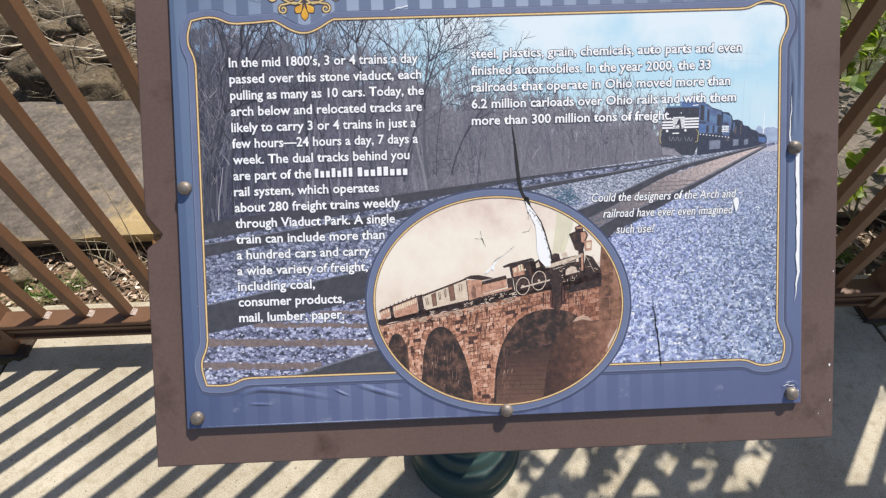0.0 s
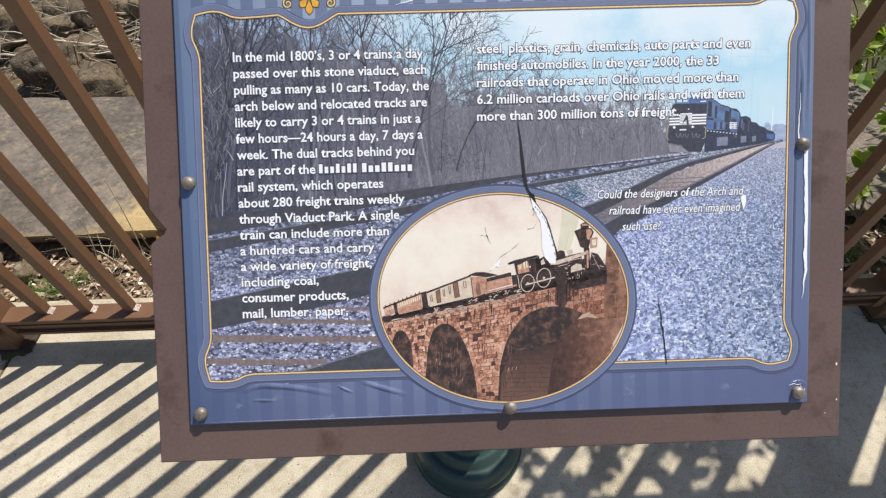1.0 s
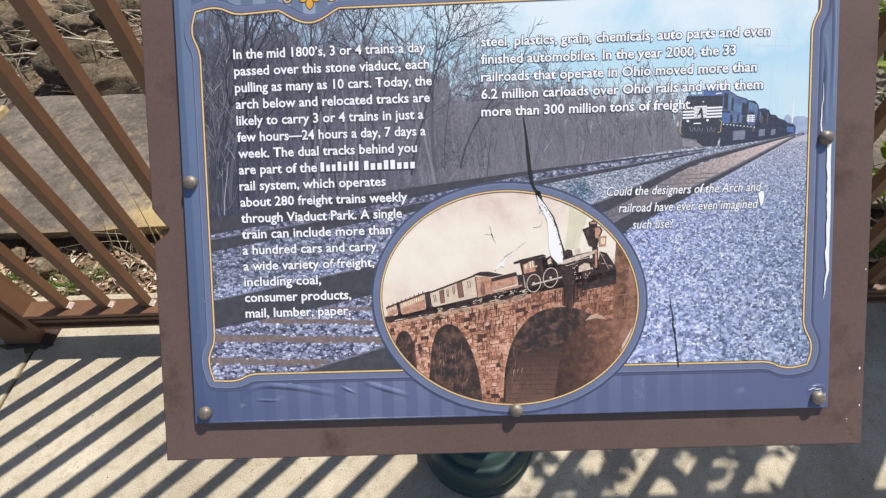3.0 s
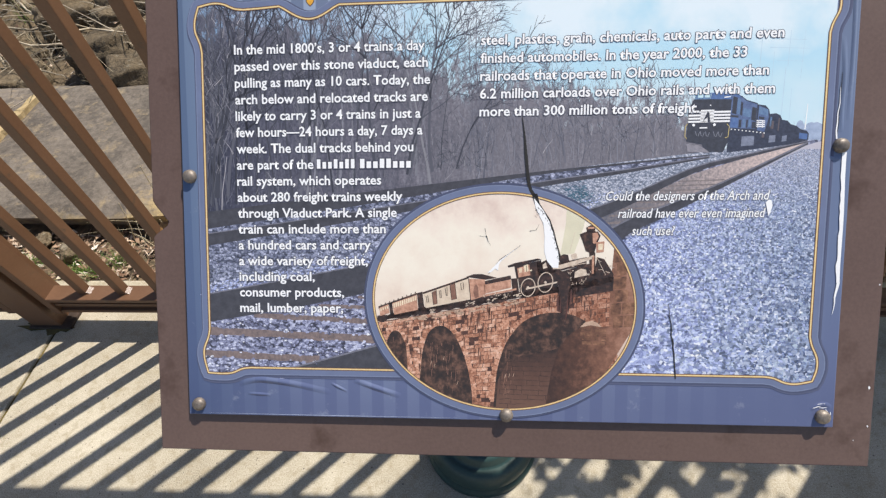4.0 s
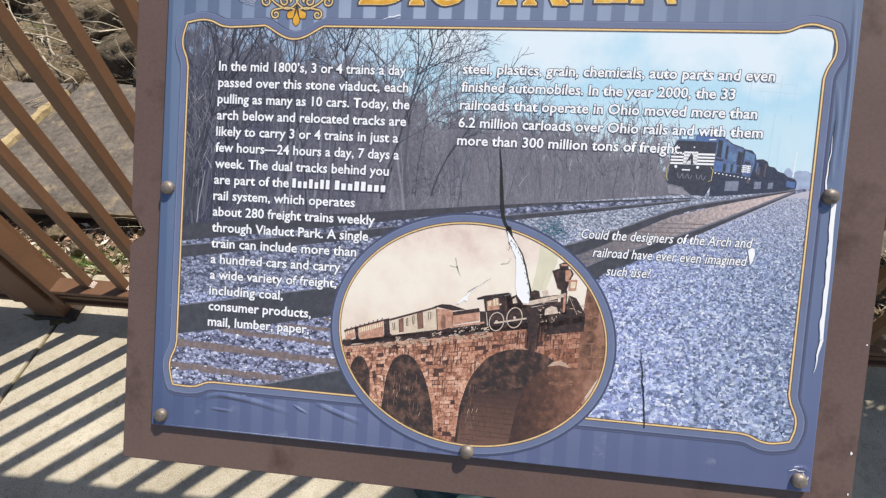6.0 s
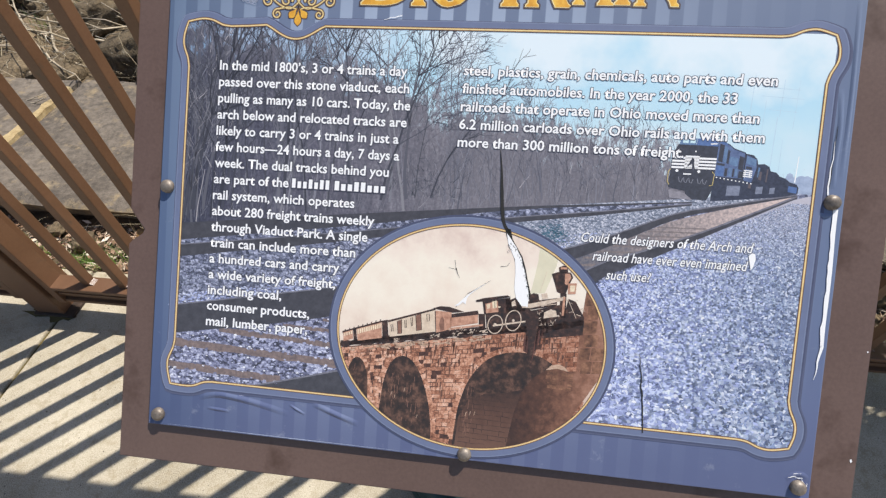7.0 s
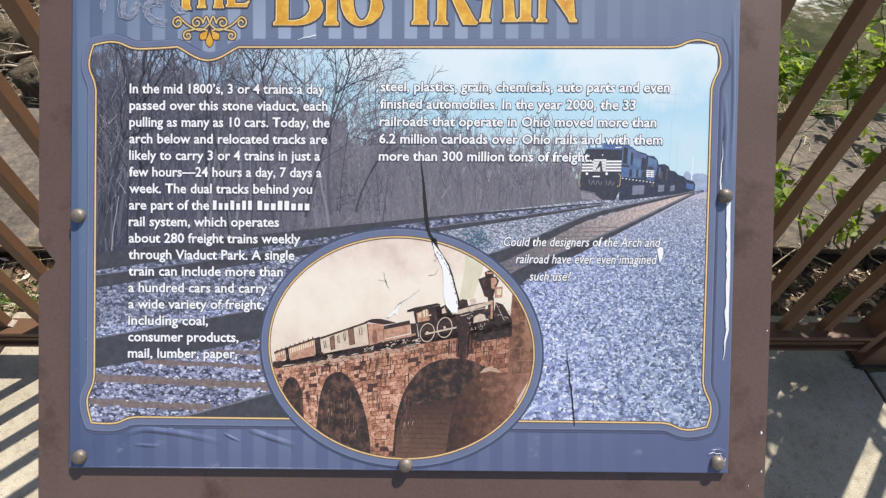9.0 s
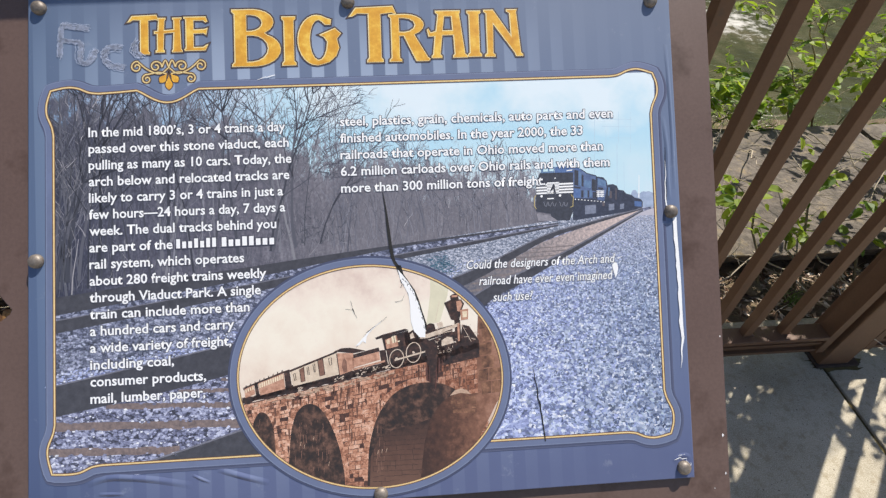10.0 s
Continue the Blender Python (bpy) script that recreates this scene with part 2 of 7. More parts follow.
def ground_sheet():
    bm = bmesh.new()
    xs = [-60, -30, -15, -8, -5] + [-3.6 + 0.06 * i for i in range(140)] + [5.5, 8, 15, 30, 60]
    ys = [0.76] + [0.80 + 0.05 * i for i in range(90)] + [5.6, 6.5, 7.2, 8, 9, 10, 11.5, 13, 16, 30, 60, 120]
    grid = [[bm.verts.new((x, y, hill(x, y))) for x in xs] for y in ys]
    for a, b in zip(grid, grid[1:]):
        for i in range(len(xs) - 1):
            bm.faces.new((a[i], a[i + 1], b[i + 1], b[i]))
    ob = mesh_ob("ground", bm, EARTH, smooth=True)
    tagged(ob, "brown leaf-littered earth bank behind the fence", "ground", kind="structure")
    bm = bmesh.new()
    box(bm, -60, 60, -60, 0.9, -0.35, -0.16)
    tagged(mesh_ob("ground_under", bm, EARTH), "bare earth round and under the walkway", "ground", kind="structure")


ground_sheet()


SAND_END = 0.60


def coping():
    wall = thing("stone_wall", pose(0, 0, 0), "wide weathered sandstone coping blocks with a yellow sandy joint", "stone wall", kind="structure")
    edges = [-3.4, -1.297, 0.25, 2.15, 4.0]
    for k, (a, b) in enumerate(zip(edges, edges[1:])):
        bm = bmesh.new()
        nx, ny = 40, 16
        y0, y1 = 0.965 + 0.006 * k, 1.66
        for j in range(ny + 1):
            for i in range(nx + 1):
                x, y = a + 0.013 + (b - a - 0.026) * i / nx, y0 + (y1 - y0) * j / ny
                edge = min(i, nx - i, j, ny - j)
                wob = 0.010 * noise.noise(Vector((x * 9, y * 9, 3)))
                z = 0.072 + 0.006 * noise.noise(Vector((x * 3, y * 3, 1))) + 0.0025 * noise.noise(Vector((x * 22, y * 22, 2))) - (0.012 if edge == 0 else 0)
                bm.verts.new((x, y + (wob if j in (0, ny) else 0), z))
        bm.verts.ensure_lookup_table()
        for j in range(ny):
            for i in range(nx):
                q = j * (nx + 1) + i
                bm.faces.new([bm.verts[q], bm.verts[q + 1], bm.verts[q + nx + 2], bm.verts[q + nx + 1]])
        r = bmesh.ops.extrude_face_region(bm, geom=list(bm.faces))
        low = [v for v in r["geom"] if isinstance(v, bmesh.types.BMVert)]
        for v in low:
            v.co.z = 0.012
            v.co.y += 0.02 if v.co.y < y0 + 0.03 else 0
        for v in low:
            v.co.z -= 0.05 if v.co.y > y0 + 0.06 else 0
        bmesh.ops.recalc_face_normals(bm, faces=list(bm.faces))
        part("coping_stone", bm, STONE, wall, smooth=False)
    bm = bmesh.new()
    rows = []
    for i in range(25):
        y = 0.985 + SAND_END * i / 24
        w = 0.022 * (1 - 0.5 * (i / 24) ** 3)
        rows.append([bm.verts.new((-1.297 + q * w + 0.012 * noise.noise(Vector((y * 27, q * 3, 2.0))), y, z)) for q, z in ((-1, 0.01), (-0.9, 0.078), (0.9, 0.078), (1, 0.01))])
    for a, b in zip(rows, rows[1:]):
        for k in range(3):
            bm.faces.new((a[k], a[k + 1], b[k + 1], b[k]))
    bm.faces.new(rows[-1])
    bmesh.ops.recalc_face_normals(bm, faces=list(bm.faces))
    part("joint_filling", bm, SAND, wall, "ragged yellow sandy joint filling")


coping()

# ---- fence ----
POST_X, POST_W, RAIL_TOP, FENCE_H = (-2.903, -0.751, 1.401, 3.553), 0.078, 0.118, 1.07
BAL_W, BAL_Y = 0.0197, 0.672


def baluster_xs():
    left = [-0.585 - BAL_W + 0.0948 * i for i in range(6)]
    right = [0.857 + 0.0905 * i for i in range(5)]
    gap = (right[0] - left[-1]) / 10
    return left + [left[-1] + gap * i for i in range(1, 10)] + right


def fence_section(x_mid):
    at = pose(x_mid, BAL_Y, 0)
    f = thing("fence_section", at, "brown powder-coated steel railing section with square balusters", "fence", "railing sections")
    half = (POST_X[1] - POST_X[0]) / 2 - POST_W / 2 - 0.012 - BAL_W
    for name, z0, z1 in (("bottom_rail", RAIL_TOP - 0.062, RAIL_TOP), ("top_rail", FENCE_H - 0.05, FENCE_H)):
        h = z1 - z0
        front = [(-0.0165, z1 - 0.001), (-0.0165, z1 - 0.011), (-0.0030, z1 - 0.012), (-0.0030, z1 - 0.024), (-0.0110, z1 - 0.026), (-0.0110, z1 - 0.034), (-0.0030, z1 - 0.036), (-0.0030, z0 + 0.010), (-0.0120, z0 + 0.009), (-0.0120, z0)]
        ring = [(-0.0150, z1)] + front + [(0.009 - y, z) for y, z in front[::-1]] + [(0.0240, z1)]
        bm = bmesh.new()
        ends = [[bm.verts.new((x, y, z)) for y, z in ring] for x in (-half, half)]
        n = len(ring)
        for i in range(n):
            bm.faces.new((ends[0][i], ends[0][(i + 1) % n], ends[1][(i + 1) % n], ends[1][i]))
        bm.faces.new(ends[0])
        bm.faces.new(ends[1][::-1])
        bmesh.ops.recalc_face_normals(bm, faces=list(bm.faces))
        part(name, bm, RAIL_PAINT, f)
    for side in (-1, 1):
        a, b = sorted((side * half, side * (half + BAL_W)))
        part("end_stile", boxed(a, b, -0.0155, 0.0245, RAIL_TOP - 0.064, FENCE_H + 0.002, bevel=0.0015), RAIL_PAINT, f)
        c = side * (half + BAL_W)
        for z in (RAIL_TOP - 0.05, FENCE_H - 0.045):
            a, b = sorted((c, c + side * 0.0125))
            part("bracket", boxed(a, b, -0.004, 0.016, z, z + 0.035), RAIL_PAINT, f)
    first = None
    for x in baluster_xs():
        if first is None:
            first = part("baluster", boxed(0, BAL_W, 0, BAL_W, RAIL_TOP - 0.004, FENCE_H - 0.03, bevel=0.0015), RAIL_PAINT, f)
            first.location.x = x - 0.325
            # added wedge that stands in for the glint of sun on the rail top
            bm = bmesh.new()
            ends = [[bm.verts.new((x, y, z)) for x, z in ((0, 0), (0.0085, 0), (0.0045, 0.0026), (0, 0.0058))] for y in (0.001, BAL_W - 0.001)]
            for i in range(4):
                bm.faces.new((ends[0][i], ends[0][(i + 1) % 4], ends[1][(i + 1) % 4], ends[1][i]))
            bm.faces.new(ends[0])
            bm.faces.new(ends[1][::-1])
            bmesh.ops.recalc_face_normals(bm, faces=list(bm.faces))
            weld = part("weld", bm, GLINT_PAINT, f, "pale glossy bead in place of the sunlit glint on the rail")
            weld.location = (x - 0.325 + BAL_W, 0, RAIL_TOP)
        else:
            b = new("baluster", first.data)
            b.parent, b.location = f, (x - 0.325, 0, 0)
            w = new("weld", weld.data)
            w.parent, w.location = f, (x - 0.325 + BAL_W, 0, RAIL_TOP)
            tagged(w, "pale glossy bead in place of the sunlit glint on the rail")
    return f


def fence_post(x):
    p = thing("fence_post", pose(x, 0.689, 0), "square brown steel fence post on a base plate", "post", "fence posts")
    h = POST_W / 2
    part("post", boxed(-h, h, -h, h, 0.0, FENCE_H + 0.03, bevel=0.004), RAIL_PAINT, p)
    part("base_plate", boxed(-h - 0.006, h + 0.026, -h - 0.007, h + 0.010, 0.0, 0.009, bevel=0.003), GRIME, p, "dirt-stained base plate")
    part("cap", boxed(-h - 0.005, h + 0.005, -h - 0.005, h + 0.005, FENCE_H + 0.03, FENCE_H + 0.045, bevel=0.004), RAIL_PAINT, p)


for a, b in zip(POST_X, POST_X[1:]):
    fence_section((a + b) / 2)
for x in POST_X:
    fence_post(x)

# ---- information sign ----
PAN = Matrix.Translation((0.0501, 0.2502, 0.5677)) @ Matrix(((1.0, 0.0061, 0.0006, 0), (-0.0046, 0.684, 0.7294, 0), (0.004, -0.7294, 0.684, 0), (0, 0, 0, 1)))
FOOT = (0.335, 0.40, 0.0)
sign = thing("information_sign", pose(*FOOT), "tilted brown-framed interpretive sign about trains on a dark green pedestal", "sign")
TO_SIGN = Matrix.Translation(Vector(FOOT)).inverted() @ PAN


def on_sign(ob):
    """Parts of the tilted face are built in its own plane: x across, z up it, -y out of it."""
    ob.matrix_basis = TO_SIGN
    return ob


def flat(bm, pts, y):
    return bm.faces.new([bm.verts.new((u, y, v)) for u, v in pts])


FRAME_FRONT = 0.0046


def frame_outline():
    l, r, b, t = -0.0438, 0.6218, -0.0488, 0.493
    lt, rt = -0.0378, 0.6314
    return [(l, b), (r, b), (rt, t), (lt, t), (-0.0410, 0.196), (-0.0388, 0.192), (-0.0263, 0.176), (-0.0278, 0.172), (-0.0390, 0.164), (-0.0416, 0.161)]


def sign_body():
    bm = bmesh.new()
    f = flat(bm, frame_outline(), FRAME_FRONT)
    r = bmesh.ops.extrude_face_region(bm, geom=[f])
    for v in r["geom"]:
        if isinstance(v, bmesh.types.BMVert):
            v.co.y += 0.022
    bmesh.ops.recalc_face_normals(bm, faces=list(bm.faces))
    bmesh.ops.bevel(bm, geom=[e for e in bm.edges if abs(e.verts[0].co.y - e.verts[1].co.y) < 1e-5], offset=0.0012, segments=2, affect="EDGES")
    on_sign(part("frame", bm, FRAME_PAINT, sign, "brown painted metal frame with a chipped edge"))
    on_sign(part("torn_edge", boxed(-0.0400, -0.0288, 0.011, 0.025, 0.1605, 0.176, bevel=0.003), RUST, sign, "raw rusty torn edge"))
    prof = [(0.114, 0.0), (0.114, 0.012), (0.112, 0.020), (0.106, 0.024), (0.108, 0.034), (0.106, 0.050), (0.099, 0.066), (0.088, 0.076), (0.083, 0.074), (0.078, 0.080), (0.074, 0.092), (0.068, 0.098), (0.062, 0.097), (0.058, 0.112), (0.054, 0.135), (0.050, 0.170), (0.054, 0.182), (0.050, 0.194), (0.045, 0.20)]
    part("base", lathe(bmesh.new(), prof, 40), GREEN_IRON, sign, "flared dark green cast base", True)
    part("post", lathe(bmesh.new(), [(0.044, 0.195), (0.044, 0.66)], 32), GREEN_IRON, sign, smooth=True)
    part("bracket", boxed(-0.06, 0.06, -0.03, 0.03, 0.60, 0.64, bevel=0.004), GREEN_IRON, sign)


sign_body()
# ---- the printed face of the sign ----
STEP = 0.000015
FADE, LIFT = 1.34, 0.024


def faded(stops):
    """Ink bleached by years of sun."""
    return [(p, tuple(min(q * FADE + LIFT, 0.9) for q in c)) for p, c in stops]


def print_mat(name, stops, scale=120, axis=None, rough=0.36, blotch=0.0):
    """A printed colour: mottled, or a gradient along x or z of the face, under a satin film."""
    m, nt, b = base_mat(name, rough, spec=0.5)
    v = coords(nt, False)
    n = tex(nt, "ShaderNodeTexNoise", v, scale, 5, 0.65)
    if axis:
        sep = nt.nodes.new("ShaderNodeSeparateXYZ")
        nt.links.new(v, sep.inputs[0])
        name_, low, high = axis
        fac = maths(nt, "DIVIDE", maths(nt, "SUBTRACT", sep.outputs[name_], low), high - low)
        fac = maths(nt, "ADD", fac, maths(nt, "MULTIPLY", maths(nt, "SUBTRACT", n.outputs[0], 0.5), blotch))
    else:
        fac = n.outputs[0]
    nt.links.new(ramp(nt, fac, faded(stops)), b.inputs["Base Color"])
    film = tex(nt, "ShaderNodeTexNoise", v, 14, 3)
    nt.links.new(maths(nt, "ADD", maths(nt, "MULTIPLY", film.outputs[0], 0.16), rough - 0.08), b.inputs["Roughness"])
    return m


def flecked(name, stops, rough=0.4):
    """A printed colour that differs from piece to piece of one mesh."""
    m, nt, b = base_mat(name, rough)
    isl = nt.nodes.new("ShaderNodeNewGeometry").outputs["Random Per Island"]
    nt.links.new(ramp(nt, isl, faded(stops)), b.inputs["Base Color"])
    return m


def plain(name, c, d=0.12, scale=200, rough=0.38):
    return print_mat(name, [(0.3, tuple(q * (1 - d) for q in c)), (0.7, tuple(q * (1 + d) for q in c))], scale, rough=rough)


def plate_mat():
    m, nt, b = base_mat("blue_striped_print", 0.34)
    v = coords(nt, False)
    sep = nt.nodes.new("ShaderNodeSeparateXYZ")
    nt.links.new(v, sep.inputs[0])
    u, w = sep.outputs["X"], sep.outputs["Z"]
    wave = maths(nt, "SINE", maths(nt, "MULTIPLY", u, 2 * math.pi / 0.0225))
    stripe = ramp(nt, maths(nt, "ADD", maths(nt, "MULTIPLY", wave, 0.5), 0.5), [(0.44, (0, 0, 0)), (0.56, (1, 1, 1))])
    low = ramp(nt, w, [(0.0, (0.10, 0.10, 0.10)), (0.035, (0.20, 0.20, 0.20)), (0.375, (1, 1, 1)), (0.405, (0.75, 0.75, 0.75)), (0.445, (0.12, 0.12, 0.12))])
    mid = ramp(nt, u, [(0.0, (0.35, 0.35, 0.35)), (0.2, (1, 1, 1)), (0.34, (0.85, 0.85, 0.85)), (0.44, (0.40, 0.40, 0.40)), (0.51, (0.06, 0.06, 0.06))])
    n = tex(nt, "ShaderNodeTexNoise", v, 9, 4)
    ground = ramp(nt, maths(nt, "ADD", w, maths(nt, "MULTIPLY", maths(nt, "SUBTRACT", n.outputs[0], 0.5), 0.10)),
                  [(0.0, (0.112, 0.134, 0.245)), (0.05, (0.128, 0.156, 0.275)), (0.16, (0.148, 0.190, 0.305)), (0.44, (0.168, 0.210, 0.305))])
    fac = maths(nt, "MULTIPLY", maths(nt, "MULTIPLY", stripe, low), mid)
    col = mixed(nt, fac, ground, (0.36, 0.43, 0.56))
    col = mixed(nt, 1.0, col, ramp(nt, u, [(0.0, (0.66, 0.74, 0.80)), (0.035, (0.80, 0.85, 0.88)), (0.11, (1, 1, 1))]), "MULTIPLY")
    scuff = tex(nt, "ShaderNodeTexNoise", v, 45, 6, 0.75)
    col = mixed(nt, ramp(nt, scuff.outputs[0], [(0.60, (0, 0, 0)), (0.80, (0.5, 0.5, 0.5))]), col, (0.42, 0.45, 0.52))
    nt.links.new(col, b.inputs["Base Color"])
    nt.links.new(maths(nt, "ADD", maths(nt, "MULTIPLY", n.outputs[0], 0.2), 0.24), b.inputs["Roughness"])
    return m


P_PLATE = plate_mat()
P_RIM = plain("rim_blue", (0.100, 0.124, 0.208), 0.10, 30)
P_RIM_LIGHT = plain("rim_pale_edge", (0.130, 0.158, 0.245), 0.1)
P_RIM_DARK = plain("rim_shaded_edge", (0.040, 0.048, 0.095), 0.1)
P_GOLD = print_mat("gold_print", [(0.30, (0.44, 0.19, 0.01)), (0.5, (0.55, 0.28, 0.02)), (0.66, (0.66, 0.42, 0.06))], 75)
P_GOLD_LIGHT = plain("gold_highlight", (0.62, 0.50, 0.24), 0.08)
P_GOLD_DARK = plain("gold_outline", (0.055, 0.035, 0.03), 0.2)
P_OCHRE = plain("ochre_border", (0.40, 0.215, 0.075), 0.2)
P_ORNAMENT = plain("dull_gold", (0.36, 0.225, 0.075), 0.2)
P_WHITE = plain("white_lettering", (0.86, 0.86, 0.86), 0.03)
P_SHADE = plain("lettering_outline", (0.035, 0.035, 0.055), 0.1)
P_RAILS = print_mat("printed_rail", [(0.3, (0.020, 0.020, 0.026)), (0.7, (0.050, 0.050, 0.062))], 160)
P_RAILTOP = print_mat("printed_rail_top", [(0.3, (0.08, 0.08, 0.10)), (0.7, (0.17, 0.17, 0.21))], 160)


def ballast_mat(name, stops, scale, perspective=False, pale=None):
    """Printed broken stone: packed angular pieces, lit from above, with dark gaps, smaller towards the horizon where asked."""
    m, nt, b = base_mat(name, 0.38)
    v = coords(nt, False)
    sep = nt.nodes.new("ShaderNodeSeparateXYZ")
    nt.links.new(v, sep.inputs[0])
    u, w = sep.outputs["X"], sep.outputs["Z"]
    both = nt.nodes.new("ShaderNodeCombineXYZ")
    if perspective:
        d = maths(nt, "SUBTRACT", 0.300, w)
        nt.links.new(maths(nt, "DIVIDE", maths(nt, "SUBTRACT", u, 0.47), d), both.inputs[0])
        nt.links.new(maths(nt, "MULTIPLY", maths(nt, "LOGARITHM", d, 2.71828), -1.25), both.inputs[1])
    else:
        nt.links.new(u, both.inputs[0])
        nt.links.new(maths(nt, "MULTIPLY", w, 1.45), both.inputs[1])
    wob = nt.nodes.new("ShaderNodeTexNoise")
    wob.inputs["Scale"].default_value = scale * 0.7
    nt.links.new(both.outputs[0], wob.inputs["Vector"])
    bend = nt.nodes.new("ShaderNodeVectorMath")
    bend.operation = "MULTIPLY_ADD"
    nt.links.new(wob.outputs["Color"], bend.inputs[0])
    bend.inputs[1].default_value = (0.7 / scale, 0.7 / scale, 0)
    nt.links.new(both.outputs[0], bend.inputs[2])

    def shards(size, angle, metric):
        """Angular cells: a random tone for each, and the way from its middle."""
        turn = nt.nodes.new("ShaderNodeVectorRotate")
        turn.inputs["Angle"].default_value = angle
        nt.links.new(bend.outputs[0], turn.inputs["Vector"])
        n = nt.nodes.new("ShaderNodeTexVoronoi")
        n.voronoi_dimensions, n.distance = "2D", metric
        n.inputs["Scale"].default_value = size
        nt.links.new(turn.outputs[0], n.inputs["Vector"])
        tone = nt.nodes.new("ShaderNodeSeparateColor")
        nt.links.new(n.outputs["Color"], tone.inputs[0])
        return tone.outputs[0], n.outputs["Distance"]

    big, far_big = shards(scale, 0.5, "MANHATTAN")
    small, far_small = shards(scale * 1.7, 1.3, "CHEBYCHEV")
    tiny, _ = shards(scale * 3.1, 0.2, "MANHATTAN")
    grit = tex(nt, "ShaderNodeTexNoise", v, 500, 3, 0.7).outputs[0]
    patch = tex(nt, "ShaderNodeTexNoise", v, 22, 3, 0.5).outputs[0]
    f = maths(nt, "ADD", maths(nt, "ADD", maths(nt, "MULTIPLY", big, 0.56), maths(nt, "MULTIPLY", small, 0.30)), maths(nt, "ADD", maths(nt, "MULTIPLY", tiny, 0.12), maths(nt, "MULTIPLY", maths(nt, "SUBTRACT", grit, 0.40), 0.30)))
    f = maths(nt, "ADD", f, maths(nt, "MULTIPLY", maths(nt, "SUBTRACT", patch, 0.5), 0.45))
    f = maths(nt, "SUBTRACT", f, ramp(nt, far_big, [(0.60, (0, 0, 0)), (0.95, (0.30, 0.30, 0.30))]))
    col = ramp(nt, f, faded(stops))
    if pale:
        col = mixed(nt, 1.0, col, ramp(nt, u, [(0.43, (1, 1, 1)), (0.56, (0.62, 0.69, 0.72))]), "MULTIPLY")
        col = mixed(nt, ramp(nt, w, [(0.185, (0, 0, 0)), (0.238, (0.9, 0.9, 0.9))]), col, pale)
    nt.links.new(col, b.inputs["Base Color"])
    return m


P_BED = ballast_mat("printed_ballast_bed", [(0.08, (0.040, 0.050, 0.105)), (0.35, (0.150, 0.185, 0.340)), (0.58, (0.320, 0.370, 0.580)), (0.92, (0.58, 0.63, 0.80))], 62, True, (0.56, 0.53, 0.58))
P_BED_FAR = ballast_mat("printed_ballast_distance", [(0.15, (0.075, 0.090, 0.125)), (0.40, (0.16, 0.185, 0.245)), (0.60, (0.27, 0.29, 0.36)), (0.9, (0.52, 0.52, 0.57))], 620)
P_BED_DIM = ballast_mat("printed_ballast_far_side", [(0.15, (0.022, 0.026, 0.045)), (0.40, (0.085, 0.095, 0.150)), (0.60, (0.165, 0.18, 0.26)), (0.9, (0.42, 0.44, 0.56))], 330)
P_BED_TIES = ballast_mat("printed_ballast_between_ties", [(0.15, (0.020, 0.021, 0.036)), (0.40, (0.105, 0.112, 0.185)), (0.60, (0.22, 0.235, 0.35)), (0.92, (0.50, 0.52, 0.62))], 260)
P_STONES = flecked("printed_ballast_stones", [(0.0, (0.075, 0.088, 0.175)), (0.25, (0.18, 0.21, 0.385)), (0.55, (0.32, 0.365, 0.57)), (0.85, (0.47, 0.515, 0.70)), (1.0, (0.66, 0.69, 0.80))])
P_STONES_SIDE = flecked("printed_ballast_side_stones", [(0.0, (0.05, 0.065, 0.105)), (0.3, (0.13, 0.16, 0.245)), (0.6, (0.235, 0.275, 0.385)), (0.85, (0.37, 0.41, 0.51)), (1.0, (0.56, 0.58, 0.64))])
P_STONES_DIM = flecked("printed_ballast_dim_stones", [(0.0, (0.035, 0.040, 0.060)), (0.4, (0.085, 0.100, 0.140)), (0.75, (0.155, 0.175, 0.235)), (1.0, (0.30, 0.32, 0.40))])
P_STONES_TIE = flecked("printed_tie_stones", [(0.0, (0.06, 0.065, 0.10)), (0.3, (0.17, 0.18, 0.28)), (0.6, (0.31, 0.33, 0.47)), (0.85, (0.48, 0.50, 0.62)), (1.0, (0.64, 0.65, 0.70))])
P_TRUNKS = flecked("printed_trunks", [(0.0, (0.030, 0.032, 0.044)), (0.6, (0.078, 0.080, 0.100)), (0.9, (0.130, 0.130, 0.155)), (1.0, (0.20, 0.195, 0.21))])
P_THIN = flecked("printed_far_trunks", [(0.0, (0.062, 0.064, 0.085)), (0.6, (0.115, 0.116, 0.145)), (1.0, (0.18, 0.178, 0.21))])
P_LOCO_BLACK = plain("printed_engine_black", (0.026, 0.029, 0.042), 0.4, 300)
P_LOCO_BLUE = print_mat("printed_engine_blue", [(0.3, (0.042, 0.066, 0.145)), (0.7, (0.105, 0.148, 0.27))], 260)
P_LOCO_FAR = print_mat("printed_train_far", [(0.3, (0.010, 0.013, 0.026)), (0.7, (0.036, 0.044, 0.074))], 300)
P_CREAM = print_mat("printed_cream_sky", [(0.0, (0.48, 0.36, 0.29)), (0.35, (0.61, 0.52, 0.43)), (0.62, (0.67, 0.595, 0.50)), (0.82, (0.62, 0.53, 0.45)), (1.0, (0.52, 0.41, 0.35))], 20, ("Z", 0.05, 0.225), blotch=1.2)
P_MORTAR = print_mat("printed_viaduct_joint", [(0.3, (0.012, 0.002, 0.0)), (0.7, (0.085, 0.032, 0.018))], 240)
